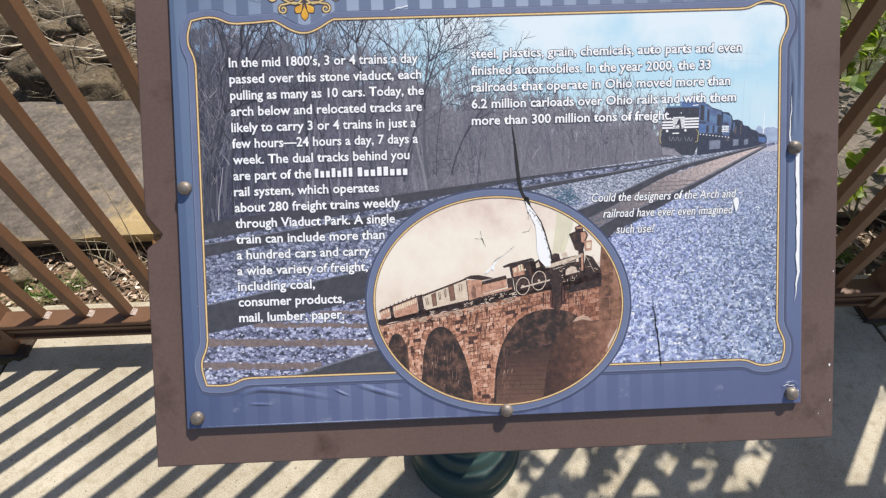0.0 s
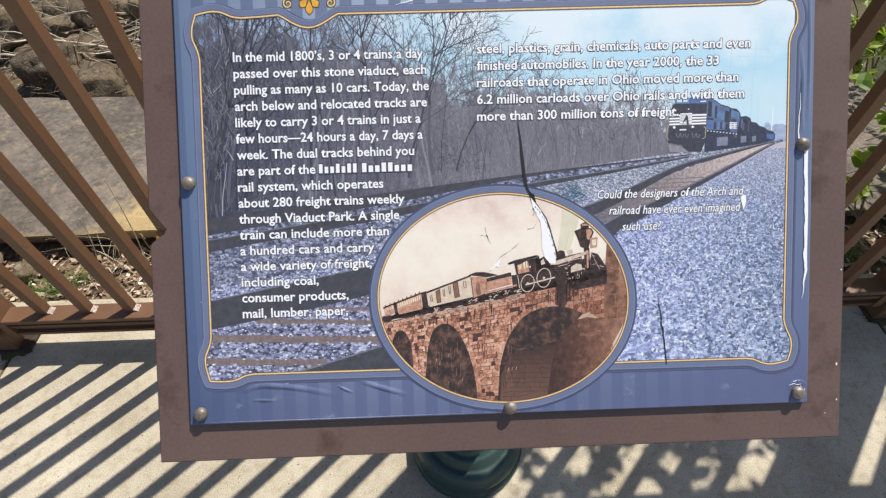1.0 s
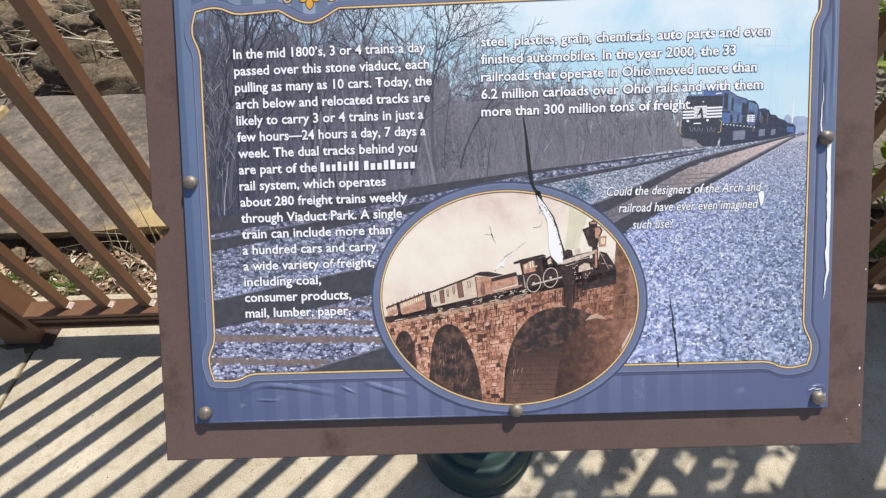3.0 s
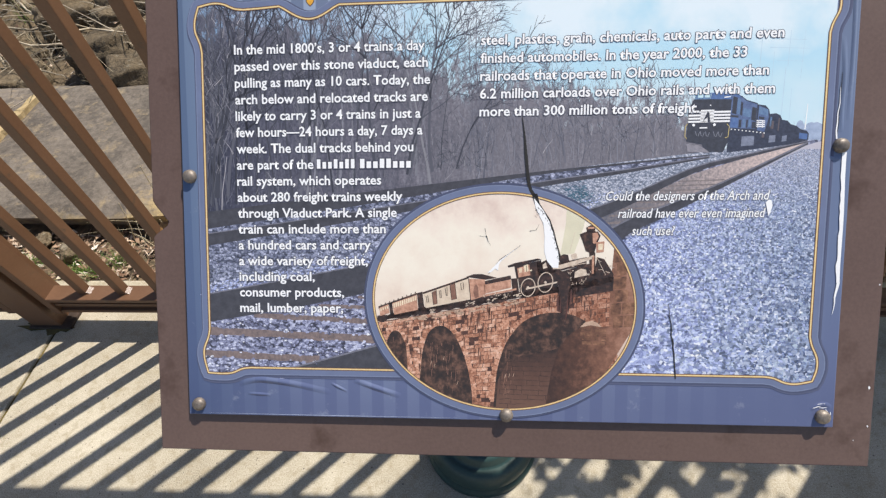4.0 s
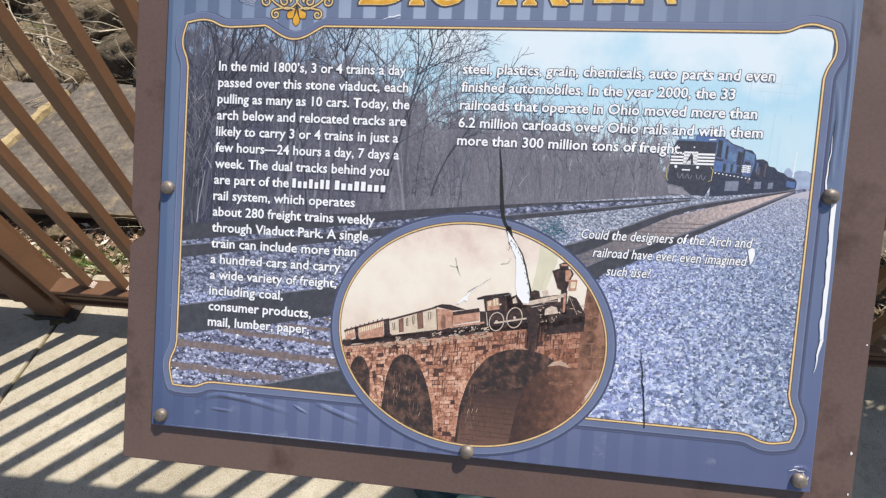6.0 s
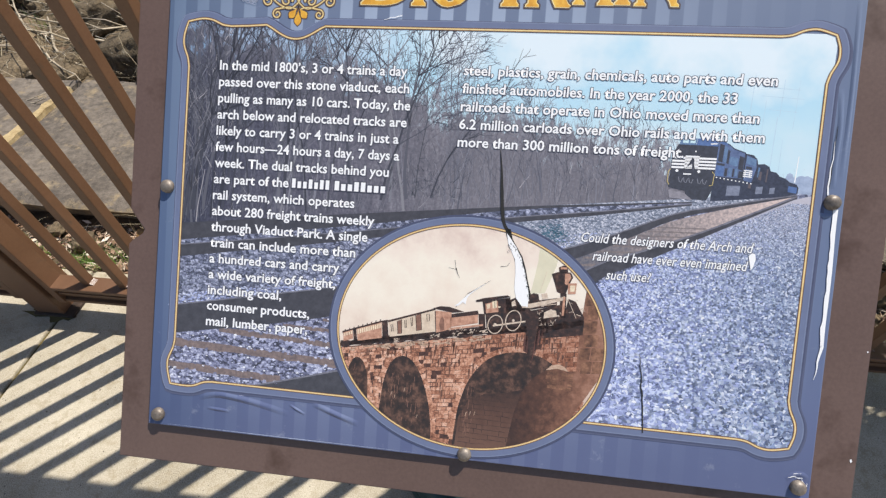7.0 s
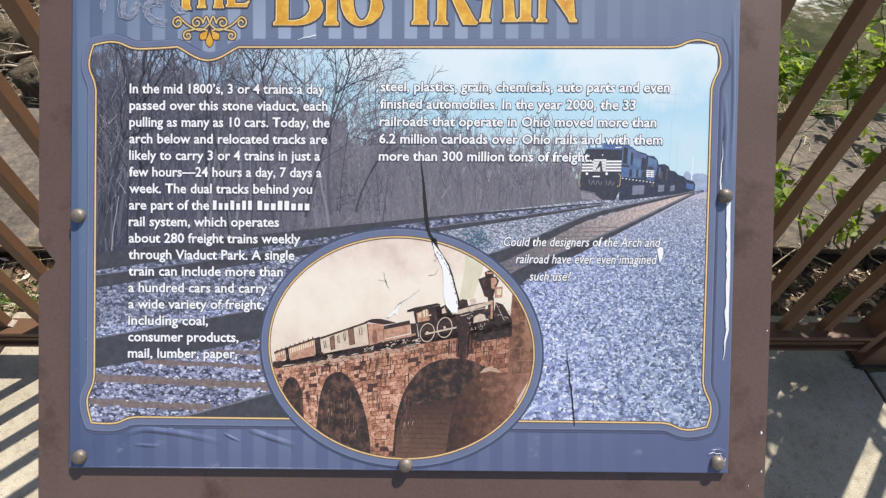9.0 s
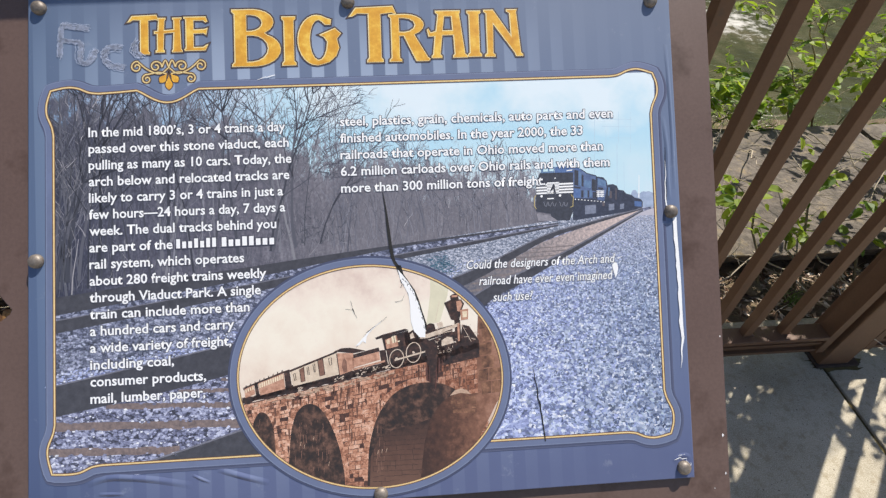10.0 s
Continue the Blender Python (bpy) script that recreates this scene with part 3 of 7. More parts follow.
P_SEPIA_DARK = print_mat("printed_sepia_dark", [(0.3, (0.0, 0.0, 0.0)), (0.55, (0.030, 0.012, 0.007)), (0.75, (0.12, 0.06, 0.04))], 240)
P_ARCH = print_mat("printed_arch_shade", [(0.3, (0.0, 0.0, 0.0)), (0.48, (0.022, 0.009, 0.004)), (0.66, (0.12, 0.058, 0.036))], 110)
P_SEPIA_MID = print_mat("printed_sepia_mid", [(0.3, (0.10, 0.045, 0.028)), (0.7, (0.24, 0.12, 0.08))], 220)
P_SEPIA_PALE = print_mat("printed_sepia_pale", [(0.3, (0.50, 0.38, 0.26)), (0.7, (0.70, 0.58, 0.42))], 220)
P_PEEL = plain("bare_white_backing", (0.80, 0.80, 0.82), 0.06, 90, 0.6)
P_CRACK = plain("black_crack", (0.0, 0.0, 0.0), 0.3, 200, 0.95)
P_SCRATCH = plain("pale_scratch", (0.27, 0.305, 0.40), 0.35, 300, 0.6)

def plate_mesh():
    """The thin plate, very slightly out of square."""
    bm = boxed(-0.0105, 0.5855, 0.0, 0.0036, -0.0105, 0.4575, bevel=0.0008)
    for w in bm.verts:
        w.co.x += (0.0070 if w.co.x < 0.3 else 0.0050) * (w.co.z + 0.0105) / 0.468
    return bm


plate = on_sign(part("print_panel", plate_mesh(), P_PLATE, sign, "blue printed panel with a railway photograph and gold title"))


def bow(u, v):
    """The plate is slightly buckled, which draws its picture in at the side."""
    s = (u - 0.015) / 0.55
    k = (v - 0.2) / 0.27
    dip = math.sin(math.pi * min(max((v - 0.04) / 0.31, 0), 1))
    return u + 0.0035 * k * (1 - s) + (0.003 * k - 0.0060 * dip) * s * s


class Art:
    """Flat printed shapes on one layer of the face."""

    def __init__(self, layer):
        self.bm, self.y = bmesh.new(), -STEP * layer

    def add(self, pts):
        vs = [self.bm.verts.new((bow(u, v), self.y, v)) for u, v in pts]
        if len(vs) > 2:
            self.bm.faces.new(vs)

    def band(self, top, bottom):
        """A strip between two edges with as many points."""
        for (a, b), (c, d) in zip(zip(top, top[1:]), zip(bottom, bottom[1:])):
            self.add([a, c, d, b])

    def stroke(self, pts, w0, w1=None, wm=None, closed=False):
        """A line of the given widths at its start and end (and middle)."""
        w1 = w0 if w1 is None else w1
        n = len(pts)
        rows = []
        for i, p in enumerate(pts):
            a = pts[(i - 1) % n] if closed else pts[max(i - 1, 0)]
            b = pts[(i + 1) % n] if closed else pts[min(i + 1, n - 1)]
            dx, dy = b[0] - a[0], b[1] - a[1]
            q = math.hypot(dx, dy) or 1e-9
            s = i / max(n - 1, 1)
            w = w0 + (w1 - w0) * s if wm is None else (w0 + (wm - w0) * 2 * s if s < 0.5 else wm + (w1 - wm) * (2 * s - 1))
            ox, oy = -dy / q * w / 2, dx / q * w / 2
            rows.append(((p[0] + ox, p[1] + oy), (p[0] - ox, p[1] - oy)))
        if closed:
            rows.append(rows[0])
        verts = [[self.bm.verts.new((bow(*q), self.y, q[1])) for q in r] for r in (rows[:-1] if closed else rows)]
        if closed:
            verts.append(verts[0])
        for (a, b), (c, d) in zip(verts, verts[1:]):
            self.bm.faces.new((a, b, d, c))

    def done(self, name, material, label="", split=False, stuff=False):
        """Links the layer as one part, or each separate shape of it as a part of its own."""
        for f in self.bm.faces:
            f.normal_update()
            if f.normal.y > 0:
                f.normal_flip()
        if split:
            left = set(self.bm.faces)
            while left:
                todo, group = [left.pop()], []
                while todo:
                    f = todo.pop()
                    group.append(f)
                    for e in f.edges:
                        for g in e.link_faces:
                            if g in left:
                                left.discard(g)
                                todo.append(g)
                one, seen = bmesh.new(), {}
                for f in group:
                    one.faces.new([seen.setdefault(v, None) or seen.update({v: one.verts.new(v.co)}) or seen[v] for v in f.verts])
                part(name, one, material, plate, label)
            self.bm.free()
            return None
        ob = part(name, self.bm, material, plate, label)
        return tagged(ob, kind="stuff") if stuff else ob


def arc(cx, cy, rx, ry, a0, a1, n):
    return [(cx + rx * math.cos(radians(a0 + (a1 - a0) * i / n)), cy + ry * math.sin(radians(a0 + (a1 - a0) * i / n))) for i in range(n + 1)]


def smooth_line(ctrl, n=10):
    """A smooth curve through a few control points."""
    out, k = [], len(ctrl)
    for i in range(k - 1):
        p0, p1, p2, p3 = ctrl[max(i - 1, 0)], ctrl[i], ctrl[i + 1], ctrl[min(i + 2, k - 1)]
        for j in range(n):
            t = j / n
            out.append(tuple(0.5 * (2 * b + (c - a) * t + (2 * a - 5 * b + 4 * c - d) * t * t + (3 * b - a - 3 * c + d) * t ** 3) for a, b, c, d in zip(p0, p1, p2, p3)))
    return out + [ctrl[-1]]


# -- outline of the large photograph: a rectangle with eared corners and a dip under the ornament
PL, PR, PB, PT = 0.0150, 0.5650, 0.0355, 0.3690
OX, OY, OA, OB = 0.2930, 0.1006, 0.1198, 0.1000


def photo_outline():
    pts = []

    def ear(x, y, dx, dy, first, tip=0.002):
        """Two outward curves that meet in a point at a corner."""
        h = [(x + dx * a, y + dy * o) for a, o in smooth_line([(0.0395, 0), (0.031, 0.0012), (0.021, 0.0053), (0.011, 0.0062), (-0.0024, tip)], 4)]
        w = [(x - dx * o, y - dy * b) for o, b in smooth_line([(0.0024, -tip), (0.0058, 0.008), (0.0058, 0.018), (0.0016, 0.029), (0, 0.037)], 4)[1:]]
        run = h + w
        return run if first else run[::-1]

    pts += ear(PL, PT - 0.0020, 1, 1, True, 0.0035)[::-1]
    pts += [(0.072, PT - 0.0012), (0.088, PT)] + [(0.1155 + 0.0275 * s, PT - 0.0118 * math.cos(math.pi / 2 * s) ** 1.2) for s in [-1 + i / 7 for i in range(1, 14)]] + [(0.143, PT)]
    pts += ear(PR, PT + 0.0012, -1, 1, True)
    pts += ear(PR, PB - 0.0005, -1, -1, False, 0.0035)
    pts += ear(PL, PB + 0.001, 1, -1, True, 0.0055)
    return pts


def offset(pts, d):
    """The closed outline moved outwards by d."""
    out, n = [], len(pts)
    for i, p in enumerate(pts):
        (ax, ay), (bx, by) = pts[i - 1], pts[(i + 1) % n]
        dx, dy = bx - ax, by - ay
        q = math.hypot(dx, dy) or 1e-9
        out.append((p[0] - dy / q * d, p[1] + dx / q * d))
    return out


OUTLINE = photo_outline()


def photo_border():
    rim = Art(16)
    outer = offset(OUTLINE, 0.0062)
    rim.band(OUTLINE + OUTLINE[:1], outer + outer[:1])
    rim.done("photo_rim", P_RIM, "raised-looking blue printed rim")
    for name, d, w, layer, m in (("rim_edge", 0.0064, 0.0009, 17, P_RIM_LIGHT), ("gold_border_edge", 0.0, 0.0028, 18, P_GOLD_DARK),
                                 ("gold_border", 0.0, 0.0017, 19, P_OCHRE), ("gold_border_highlight", 0.0, 0.0008, 20, P_GOLD_LIGHT)):
        a = Art(layer)
        a.stroke(offset(OUTLINE, d) if d else OUTLINE, w, closed=True)
        a.done(name, m)
    a = Art(15)
    low = offset(OUTLINE, 0.0070)
    a.stroke([(u + 0.0010, v - 0.0012) for u, v in low], 0.0030, closed=True)
    a.done("rim_cast_shade", plain("rim_soft_shade", (0.060, 0.070, 0.125), 0.1, 60))
    a = Art(15.5)
    a.stroke([(u + 0.0005, v - 0.0007) for u, v in low], 0.0014, closed=True)
    a.done("rim_dark_edge", P_RIM_DARK)


photo_border()
a = Art(14.5)
run = [-1 + i / 7 for i in range(15)]
a.band([(0.1155 + 0.0275 * s, PT + 0.0055) for s in run], [(0.1155 + 0.0275 * s, PT - 0.0118 * max(math.cos(math.pi / 2 * s), 0.0) ** 1.2) for s in run])
a.done("plate_tab", P_PLATE)

rnd = random.Random(5)


def photo_backdrop():
    """Pale sky and the leafless wood before it, denser and higher towards the left."""
    m, nt, b = base_mat("printed_sky_and_wood", 0.37)
    v = coords(nt, False)
    sep = nt.nodes.new("ShaderNodeSeparateXYZ")
    nt.links.new(v, sep.inputs[0])
    u, w = sep.outputs["X"], sep.outputs["Z"]
    cloud = tex(nt, "ShaderNodeTexNoise", v, 16, 4, 0.55).outputs[0]
    tall = nt.nodes.new("ShaderNodeVectorMath")
    tall.operation = "MULTIPLY"
    tall.inputs[1].default_value = (1.0, 1.0, 0.42)
    nt.links.new(v, tall.inputs[0])
    lace = tex(nt, "ShaderNodeTexNoise", tall.outputs[0], 170, 8, 0.8).outputs[0]
    grain = tex(nt, "ShaderNodeTexNoise", v, 380, 4, 0.7).outputs[0]
    clump = tex(nt, "ShaderNodeTexNoise", v, 34, 4, 0.6).outputs[0]
    high = maths(nt, "DIVIDE", maths(nt, "SUBTRACT", w, 0.24), 0.13)
    sky_c = ramp(nt, maths(nt, "ADD", high, maths(nt, "MULTIPLY", maths(nt, "SUBTRACT", cloud, 0.5), 1.3)),
                 [(0.0, (0.66, 0.78, 0.84)), (0.35, (0.56, 0.755, 0.835)), (0.65, (0.47, 0.71, 0.835)), (0.9, (0.68, 0.81, 0.87)), (1.0, (0.74, 0.84, 0.89))])
    crest = ramp(nt, maths(nt, "DIVIDE", u, 0.57), [(0.0, (0.95, 0.95, 0.95)), (0.10, (0.88, 0.88, 0.88)), (0.25, (0.80, 0.80, 0.80)), (0.36, (0.64, 0.64, 0.64)), (0.46, (0.48, 0.48, 0.48)), (0.56, (0.45, 0.45, 0.45)), (0.80, (0.30, 0.30, 0.30)), (0.84, (0.06, 0.06, 0.06)), (1.0, (0.02, 0.02, 0.02))])
    over = maths(nt, "SUBTRACT", maths(nt, "MULTIPLY", crest, 1.12), high)
    mask = maths(nt, "ADD", maths(nt, "ADD", maths(nt, "MULTIPLY", over, 1.1), maths(nt, "MULTIPLY", maths(nt, "SUBTRACT", lace, 0.5), 1.5)), maths(nt, "MULTIPLY", maths(nt, "SUBTRACT", clump, 0.5), 0.7))
    mask = ramp(nt, mask, [(0.02, (0, 0, 0)), (0.16, (1, 1, 1))])
    stems = nt.nodes.new("ShaderNodeVectorMath")
    stems.operation = "MULTIPLY"
    stems.inputs[1].default_value = (1.0, 1.0, 0.16)
    nt.links.new(v, stems.inputs[0])
    streak = tex(nt, "ShaderNodeTexNoise", stems.outputs[0], 240, 5, 0.75).outputs[0]
    brush = maths(nt, "ADD", maths(nt, "MULTIPLY", grain, 0.42), maths(nt, "ADD", maths(nt, "MULTIPLY", streak, 0.38), maths(nt, "MULTIPLY", clump, 0.20)))
    dark = ramp(nt, brush, [(0.34, (0.055, 0.056, 0.074)), (0.50, (0.150, 0.145, 0.175)), (0.66, (0.33, 0.315, 0.35))])
    dark = mixed(nt, 1.0, dark, ramp(nt, maths(nt, "DIVIDE", u, 0.57), [(0.03, (0.62, 0.64, 0.72)), (0.22, (0.95, 0.95, 1.0)), (0.42, (1, 1, 1))]), "MULTIPLY")
    dark = mixed(nt, ramp(nt, maths(nt, "DIVIDE", u, 0.57), [(0.30, (0, 0, 0)), (0.50, (0.38, 0.38, 0.38))]), dark, (0.235, 0.222, 0.245))
    pale = ramp(nt, brush, [(0.34, (0.17, 0.165, 0.195)), (0.66, (0.38, 0.36, 0.40))])
    depth = ramp(nt, maths(nt, "ADD", maths(nt, "MULTIPLY", over, 1.4), maths(nt, "MULTIPLY", maths(nt, "SUBTRACT", clump, 0.5), 1.4)), [(0.05, (1, 1, 1)), (0.45, (0, 0, 0))])
    nt.links.new(mixed(nt, mask, mixed(nt, 1.0, sky_c, ramp(nt, maths(nt, "DIVIDE", u, 0.57), [(0.05, (0.42, 0.50, 0.66)), (0.24, (0.62, 0.70, 0.84)), (0.40, (1, 1, 1))]), "MULTIPLY"), mixed(nt, 1.0, mixed(nt, depth, dark, pale), ramp(nt, maths(nt, "DIVIDE", u, 0.57), [(0.03, (0.50, 0.53, 0.60)), (0.12, (0.68, 0.70, 0.75)), (0.30, (0.88, 0.88, 0.90)), (0.45, (1, 1, 1))]), "MULTIPLY")), b.inputs["Base Color"])
    a = Art(1)
    n = 30
    us = [PL - 0.004 + (PR - PL + 0.008) * i / n for i in range(n + 1)]
    a.band([(q, PT + 0.004) for q in us], [(q, 0.165) for q in us])
    a.done("photo_sky", m, "printed pale blue sky behind a leafless wood")


photo_backdrop()


def limb(a, u, v, ang, length, w, depth, curl=0.0):
    """A trunk or branch that forks on its way."""
    pts, x, y, t, n = [(u, v)], u, v, ang, 6
    for i in range(n):
        t += curl / n + rnd.uniform(-0.13, 0.13)
        x, y = x + math.cos(t) * length / n, y + math.sin(t) * length / n
        pts.append((x, y))
    pts = [(max(p, PL - 0.004), min(q, PT + 0.004)) for p, q in pts]
    a.stroke(pts, w, max(w * 0.30, 0.00022))
    if depth:
        side = rnd.choice((-1, 1))
        for _ in range(rnd.randint(4, 6)):
            k = rnd.randint(2, n)
            side = -side
            limb(a, *pts[k], t + side * rnd.uniform(0.30, 0.85), length * rnd.uniform(0.25, 0.45), max(w * rnd.uniform(0.35, 0.55), 0.00026), depth - 1, -side * rnd.uniform(0.0, 0.5))


def photo_trees():
    def ground(u):
        return 0.184 + 0.110 * (u - 0.0075)

    a, soft, pale, dark = Art(5), Art(4), Art(5.5), Art(5.2)
    for i in range(46):
        u = 0.014 + 0.262 * rnd.random() ** 1.5
        limb(a if i % 2 else soft, u, ground(u) + rnd.uniform(-0.002, 0.014), math.pi / 2 + rnd.uniform(-0.13, 0.13), rnd.uniform(0.11, 0.18) * (1.0 if u < 0.2 else 0.85), rnd.choice((0.0007, 0.0009, 0.0012, 0.0016, 0.0024)), 2)
    for u, w, ang, ln in ((0.228, 0.0030, 1.62, 0.13), (0.205, 0.0024, 1.55, 0.15), (0.250, 0.0016, 1.35, 0.11), (0.176, 0.0030, 1.60, 0.16), (0.115, 0.0034, 1.6, 0.17), (0.052, 0.0034, 1.55, 0.18), (0.026, 0.0044, 1.57, 0.18), (0.036, 0.0030, 1.60, 0.18)):
        limb(dark, u, ground(u) + 0.012, ang, ln, w, 3 if u < 0.24 else 2, -0.25)
    for u, w in ((0.0165, 0.0026), (0.0215, 0.0018), (0.0310, 0.0024), (0.0440, 0.0016), (0.0640, 0.0020), (0.0820, 0.0016), (0.098, 0.0022), (0.136, 0.0018), (0.152, 0.0014)):
        limb(dark, u, ground(u) + 0.004, math.pi / 2 + rnd.uniform(-0.06, 0.06), 0.18, w, 1)
    dark.done("woodland", flecked("printed_near_trunks", [(0.0, (0.012, 0.013, 0.022)), (0.7, (0.040, 0.042, 0.058)), (1.0, (0.080, 0.080, 0.100))]), "printed dark near trunks", stuff=True)
    for k in range(15):
        limb(soft, rnd.uniform(0.215, 0.258), rnd.uniform(0.27, 0.345), rnd.uniform(0.2, 1.5), rnd.uniform(0.04, 0.075), 0.0005, 2, rnd.uniform(-0.7, 0.3))
    for k in range(1500):
        u, v = 0.012 + 0.26 * rnd.random() ** 1.1, rnd.uniform(0.275, 0.368)
        t, ln = math.pi / 2 + rnd.gauss(0, 0.8), rnd.uniform(0.004, 0.012)
        e = (max(u + ln * math.cos(t), 0.012), min(v + ln * math.sin(t), 0.371))
        (a if k % 2 else soft).stroke([(u, v), ((u + e[0]) / 2 + rnd.uniform(-0.001, 0.001), (v + e[1]) / 2), e], rnd.uniform(0.0003, 0.0007), 0.0002)
    for k in range(700):
        u = rnd.uniform(0.012, 0.46)
        v = ground(u) + 0.075 * rnd.random() ** 1.4
        t, ln = math.pi / 2 + rnd.gauss(0, 0.4), rnd.uniform(0.004, 0.016)
        (soft if k % 4 else a).stroke([(u, v), (u + ln * 0.5 * math.cos(t), v + ln * 0.5), (u + ln * math.cos(t) + rnd.uniform(-0.001, 0.001), v + ln)], rnd.uniform(0.0003, 0.0006), 0.0002)
    for k in range(130):
        u, v = rnd.gauss(0.243, 0.018), 0.222 + abs(rnd.gauss(0, 0.014))
        t, ln = math.pi / 2 + rnd.gauss(0, 0.7), rnd.uniform(0.003, 0.009)
        a.stroke([(u, v), (u + ln * math.cos(t), v + ln * math.sin(t))], rnd.uniform(0.0004, 0.0010), 0.0003)
    soft.done("woodland", P_THIN, "printed faint twigs and saplings", stuff=True)
    a.done("woodland", P_TRUNKS, "printed bare trunks and branches", stuff=True)
    for k in range(80):
        u, v = (rnd.uniform(0.016, 0.060), rnd.uniform(0.22, 0.365)) if k % 3 else (rnd.uniform(0.06, 0.44), 0)
        v = v or ground(u) + rnd.uniform(0.0, 0.05)
        t, ln = math.pi / 2 + rnd.gauss(0, 0.6), rnd.uniform(0.003, 0.014)
        pale.stroke([(u, v), (u + ln * 0.5 * math.cos(t) + rnd.uniform(-0.001, 0.001), v + ln * 0.5), (u + ln * math.cos(t), min(v + ln, 0.371))], rnd.uniform(0.0003, 0.0006), 0.0002)
    pale.stroke(smooth_line([(0.0300, 0.187), (0.0310, 0.203), (0.0340, 0.222), (0.0360, 0.236)], 4), 0.0009, 0.0005)
    pale.done("woodland", flecked("printed_pale_twigs", [(0.0, (0.16, 0.155, 0.18)), (0.6, (0.25, 0.235, 0.25)), (1.0, (0.40, 0.38, 0.40))]), "printed pale sunlit twigs", stuff=True)
    a = Art(4.5)
    for k in range(46):
        u = rnd.uniform(0.27, 0.455)
        limb(a, u, ground(u) + rnd.uniform(-0.002, 0.012), math.pi / 2 + rnd.uniform(-0.16, 0.16), rnd.uniform(0.030, 0.075) * (1.25 - (u - 0.27) * 2.8), rnd.choice((0.0004, 0.0006, 0.0011)), 2)
    a.done("woodland", P_THIN, "printed hazy far trees", stuff=True)


photo_trees()


def rail_band(layer, name, top, bottom, material):
    a = Art(layer)
    a.band(smooth_line(top, 8), smooth_line(bottom, 8))
    a.done(name, material)


VP = (0.556, 0.2425)
NEAR_TOP = [(0.0075, 0.1055), (0.162, 0.1345), (0.30, 0.1640), (0.39, 0.1915), (0.459, 0.2202), (0.500, 0.2305), VP]
NEAR_LOW = [(0.0075, 0.0790), (0.162, 0.1080), (0.30, 0.1480), (0.39, 0.1815), (0.459, 0.2155), (0.500, 0.2278), (0.5555, 0.2415)]
LAST_TOP = [(0.085, 0.0335), (0.1697, 0.0570), (0.2557, 0.0840), (0.3886, 0.1665), (0.4400, 0.1885), (0.4865, 0.2077), (0.557, 0.2412)]
LAST_LOW = [(0.130, 0.0292), (0.2100, 0.0300), (0.3000, 0.0700), (0.3920, 0.1530), (0.4400, 0.1795), (0.4865, 0.2035), (0.557, 0.2402)]


def photo_tracks():
    a = Art(6)
    n = 40
    us = [0.0075 + (0.5725 - 0.0075) * i / n for i in range(n + 1)]
    top = [(u, 0.184 + 0.110 * (u - 0.0075) - 0.004 * max(u - 0.45, 0)) for u in us]
    top = [(u, min(v, 0.2440)) for u, v in top]
    a.band(top, [(u, 0.0290) for u in us])
    a.done("photo_ballast", P_BED_DIM, "printed blue-grey track ballast")
    far_1 = [(0.0075, 0.184), (0.164, 0.2020), (0.3175, 0.2185), (0.40, 0.2262), (0.474, 0.2325)]
    far_2 = [(0.0075, 0.168), (0.164, 0.1905), (0.3175, 0.2152), (0.40, 0.2243), (0.474, 0.2316)]
    far_3 = [(0.0075, 0.163), (0.164, 0.1850), (0.3175, 0.2085), (0.40, 0.2196), (0.474, 0.2306)]
    far_4 = [(0.0075, 0.152), (0.164, 0.1770), (0.3175, 0.2040), (0.40, 0.2168), (0.474, 0.2294)]
    rail_band(7, "photo_rail", far_1, far_2, P_RAILS)
    rail_band(6.8, "photo_rail_bed", far_2, far_3, P_BED_DIM)
    rail_band(7, "photo_rail", far_3, far_4, P_RAILS)
    rail_band(7.5, "photo_rail_top", [(u, v + 0.0009) for u, v in far_3], far_3, P_RAILTOP)
    rail_band(7, "photo_tie_bed", NEAR_LOW, [(0.0075, 0.0290), (0.110, 0.0295), (0.2557, 0.0830), (0.3886, 0.1660), (0.4400, 0.1880), (0.4865, 0.2075), (0.557, 0.2411)], P_BED_TIES)
    rail_band(9, "photo_rail", NEAR_TOP, NEAR_LOW, P_RAILS)
    rail_band(10, "photo_rail_top", [(u, v + 0.0012) for u, v in NEAR_TOP], NEAR_TOP, P_RAILTOP)
    rail_band(9, "photo_rail", LAST_TOP, LAST_LOW, P_RAILS)
    rail_band(10, "photo_rail_top", [(u, v + 0.0016) for u, v in LAST_TOP], LAST_TOP, P_RAILTOP)


photo_tracks()


def along(ctrl, u):
    for (a, b), (c, d) in zip(ctrl, ctrl[1:]):
        if a <= u <= c:
            return b + (d - b) * (u - a) / (c - a)
    return ctrl[0][1] if u < ctrl[0][0] else ctrl[-1][1]


def chip(a, u, v, s, flat_=0.62):
    t, n = rnd.uniform(0, 6.3), rnd.choice((4, 5, 5))
    a.add([(u + s * math.cos(t + 6.283 * k / n) * rnd.uniform(0.7, 1.15), v + flat_ * s * math.sin(t + 6.283 * k / n) * rnd.uniform(0.7, 1.15)) for k in range(n)])


TIES = ((0.0480, 0.0042), (0.0700, 0.0046), (0.0868, 0.0030), (0.0992, 0.0022), (0.1090, 0.0018), (0.1175, 0.0015))


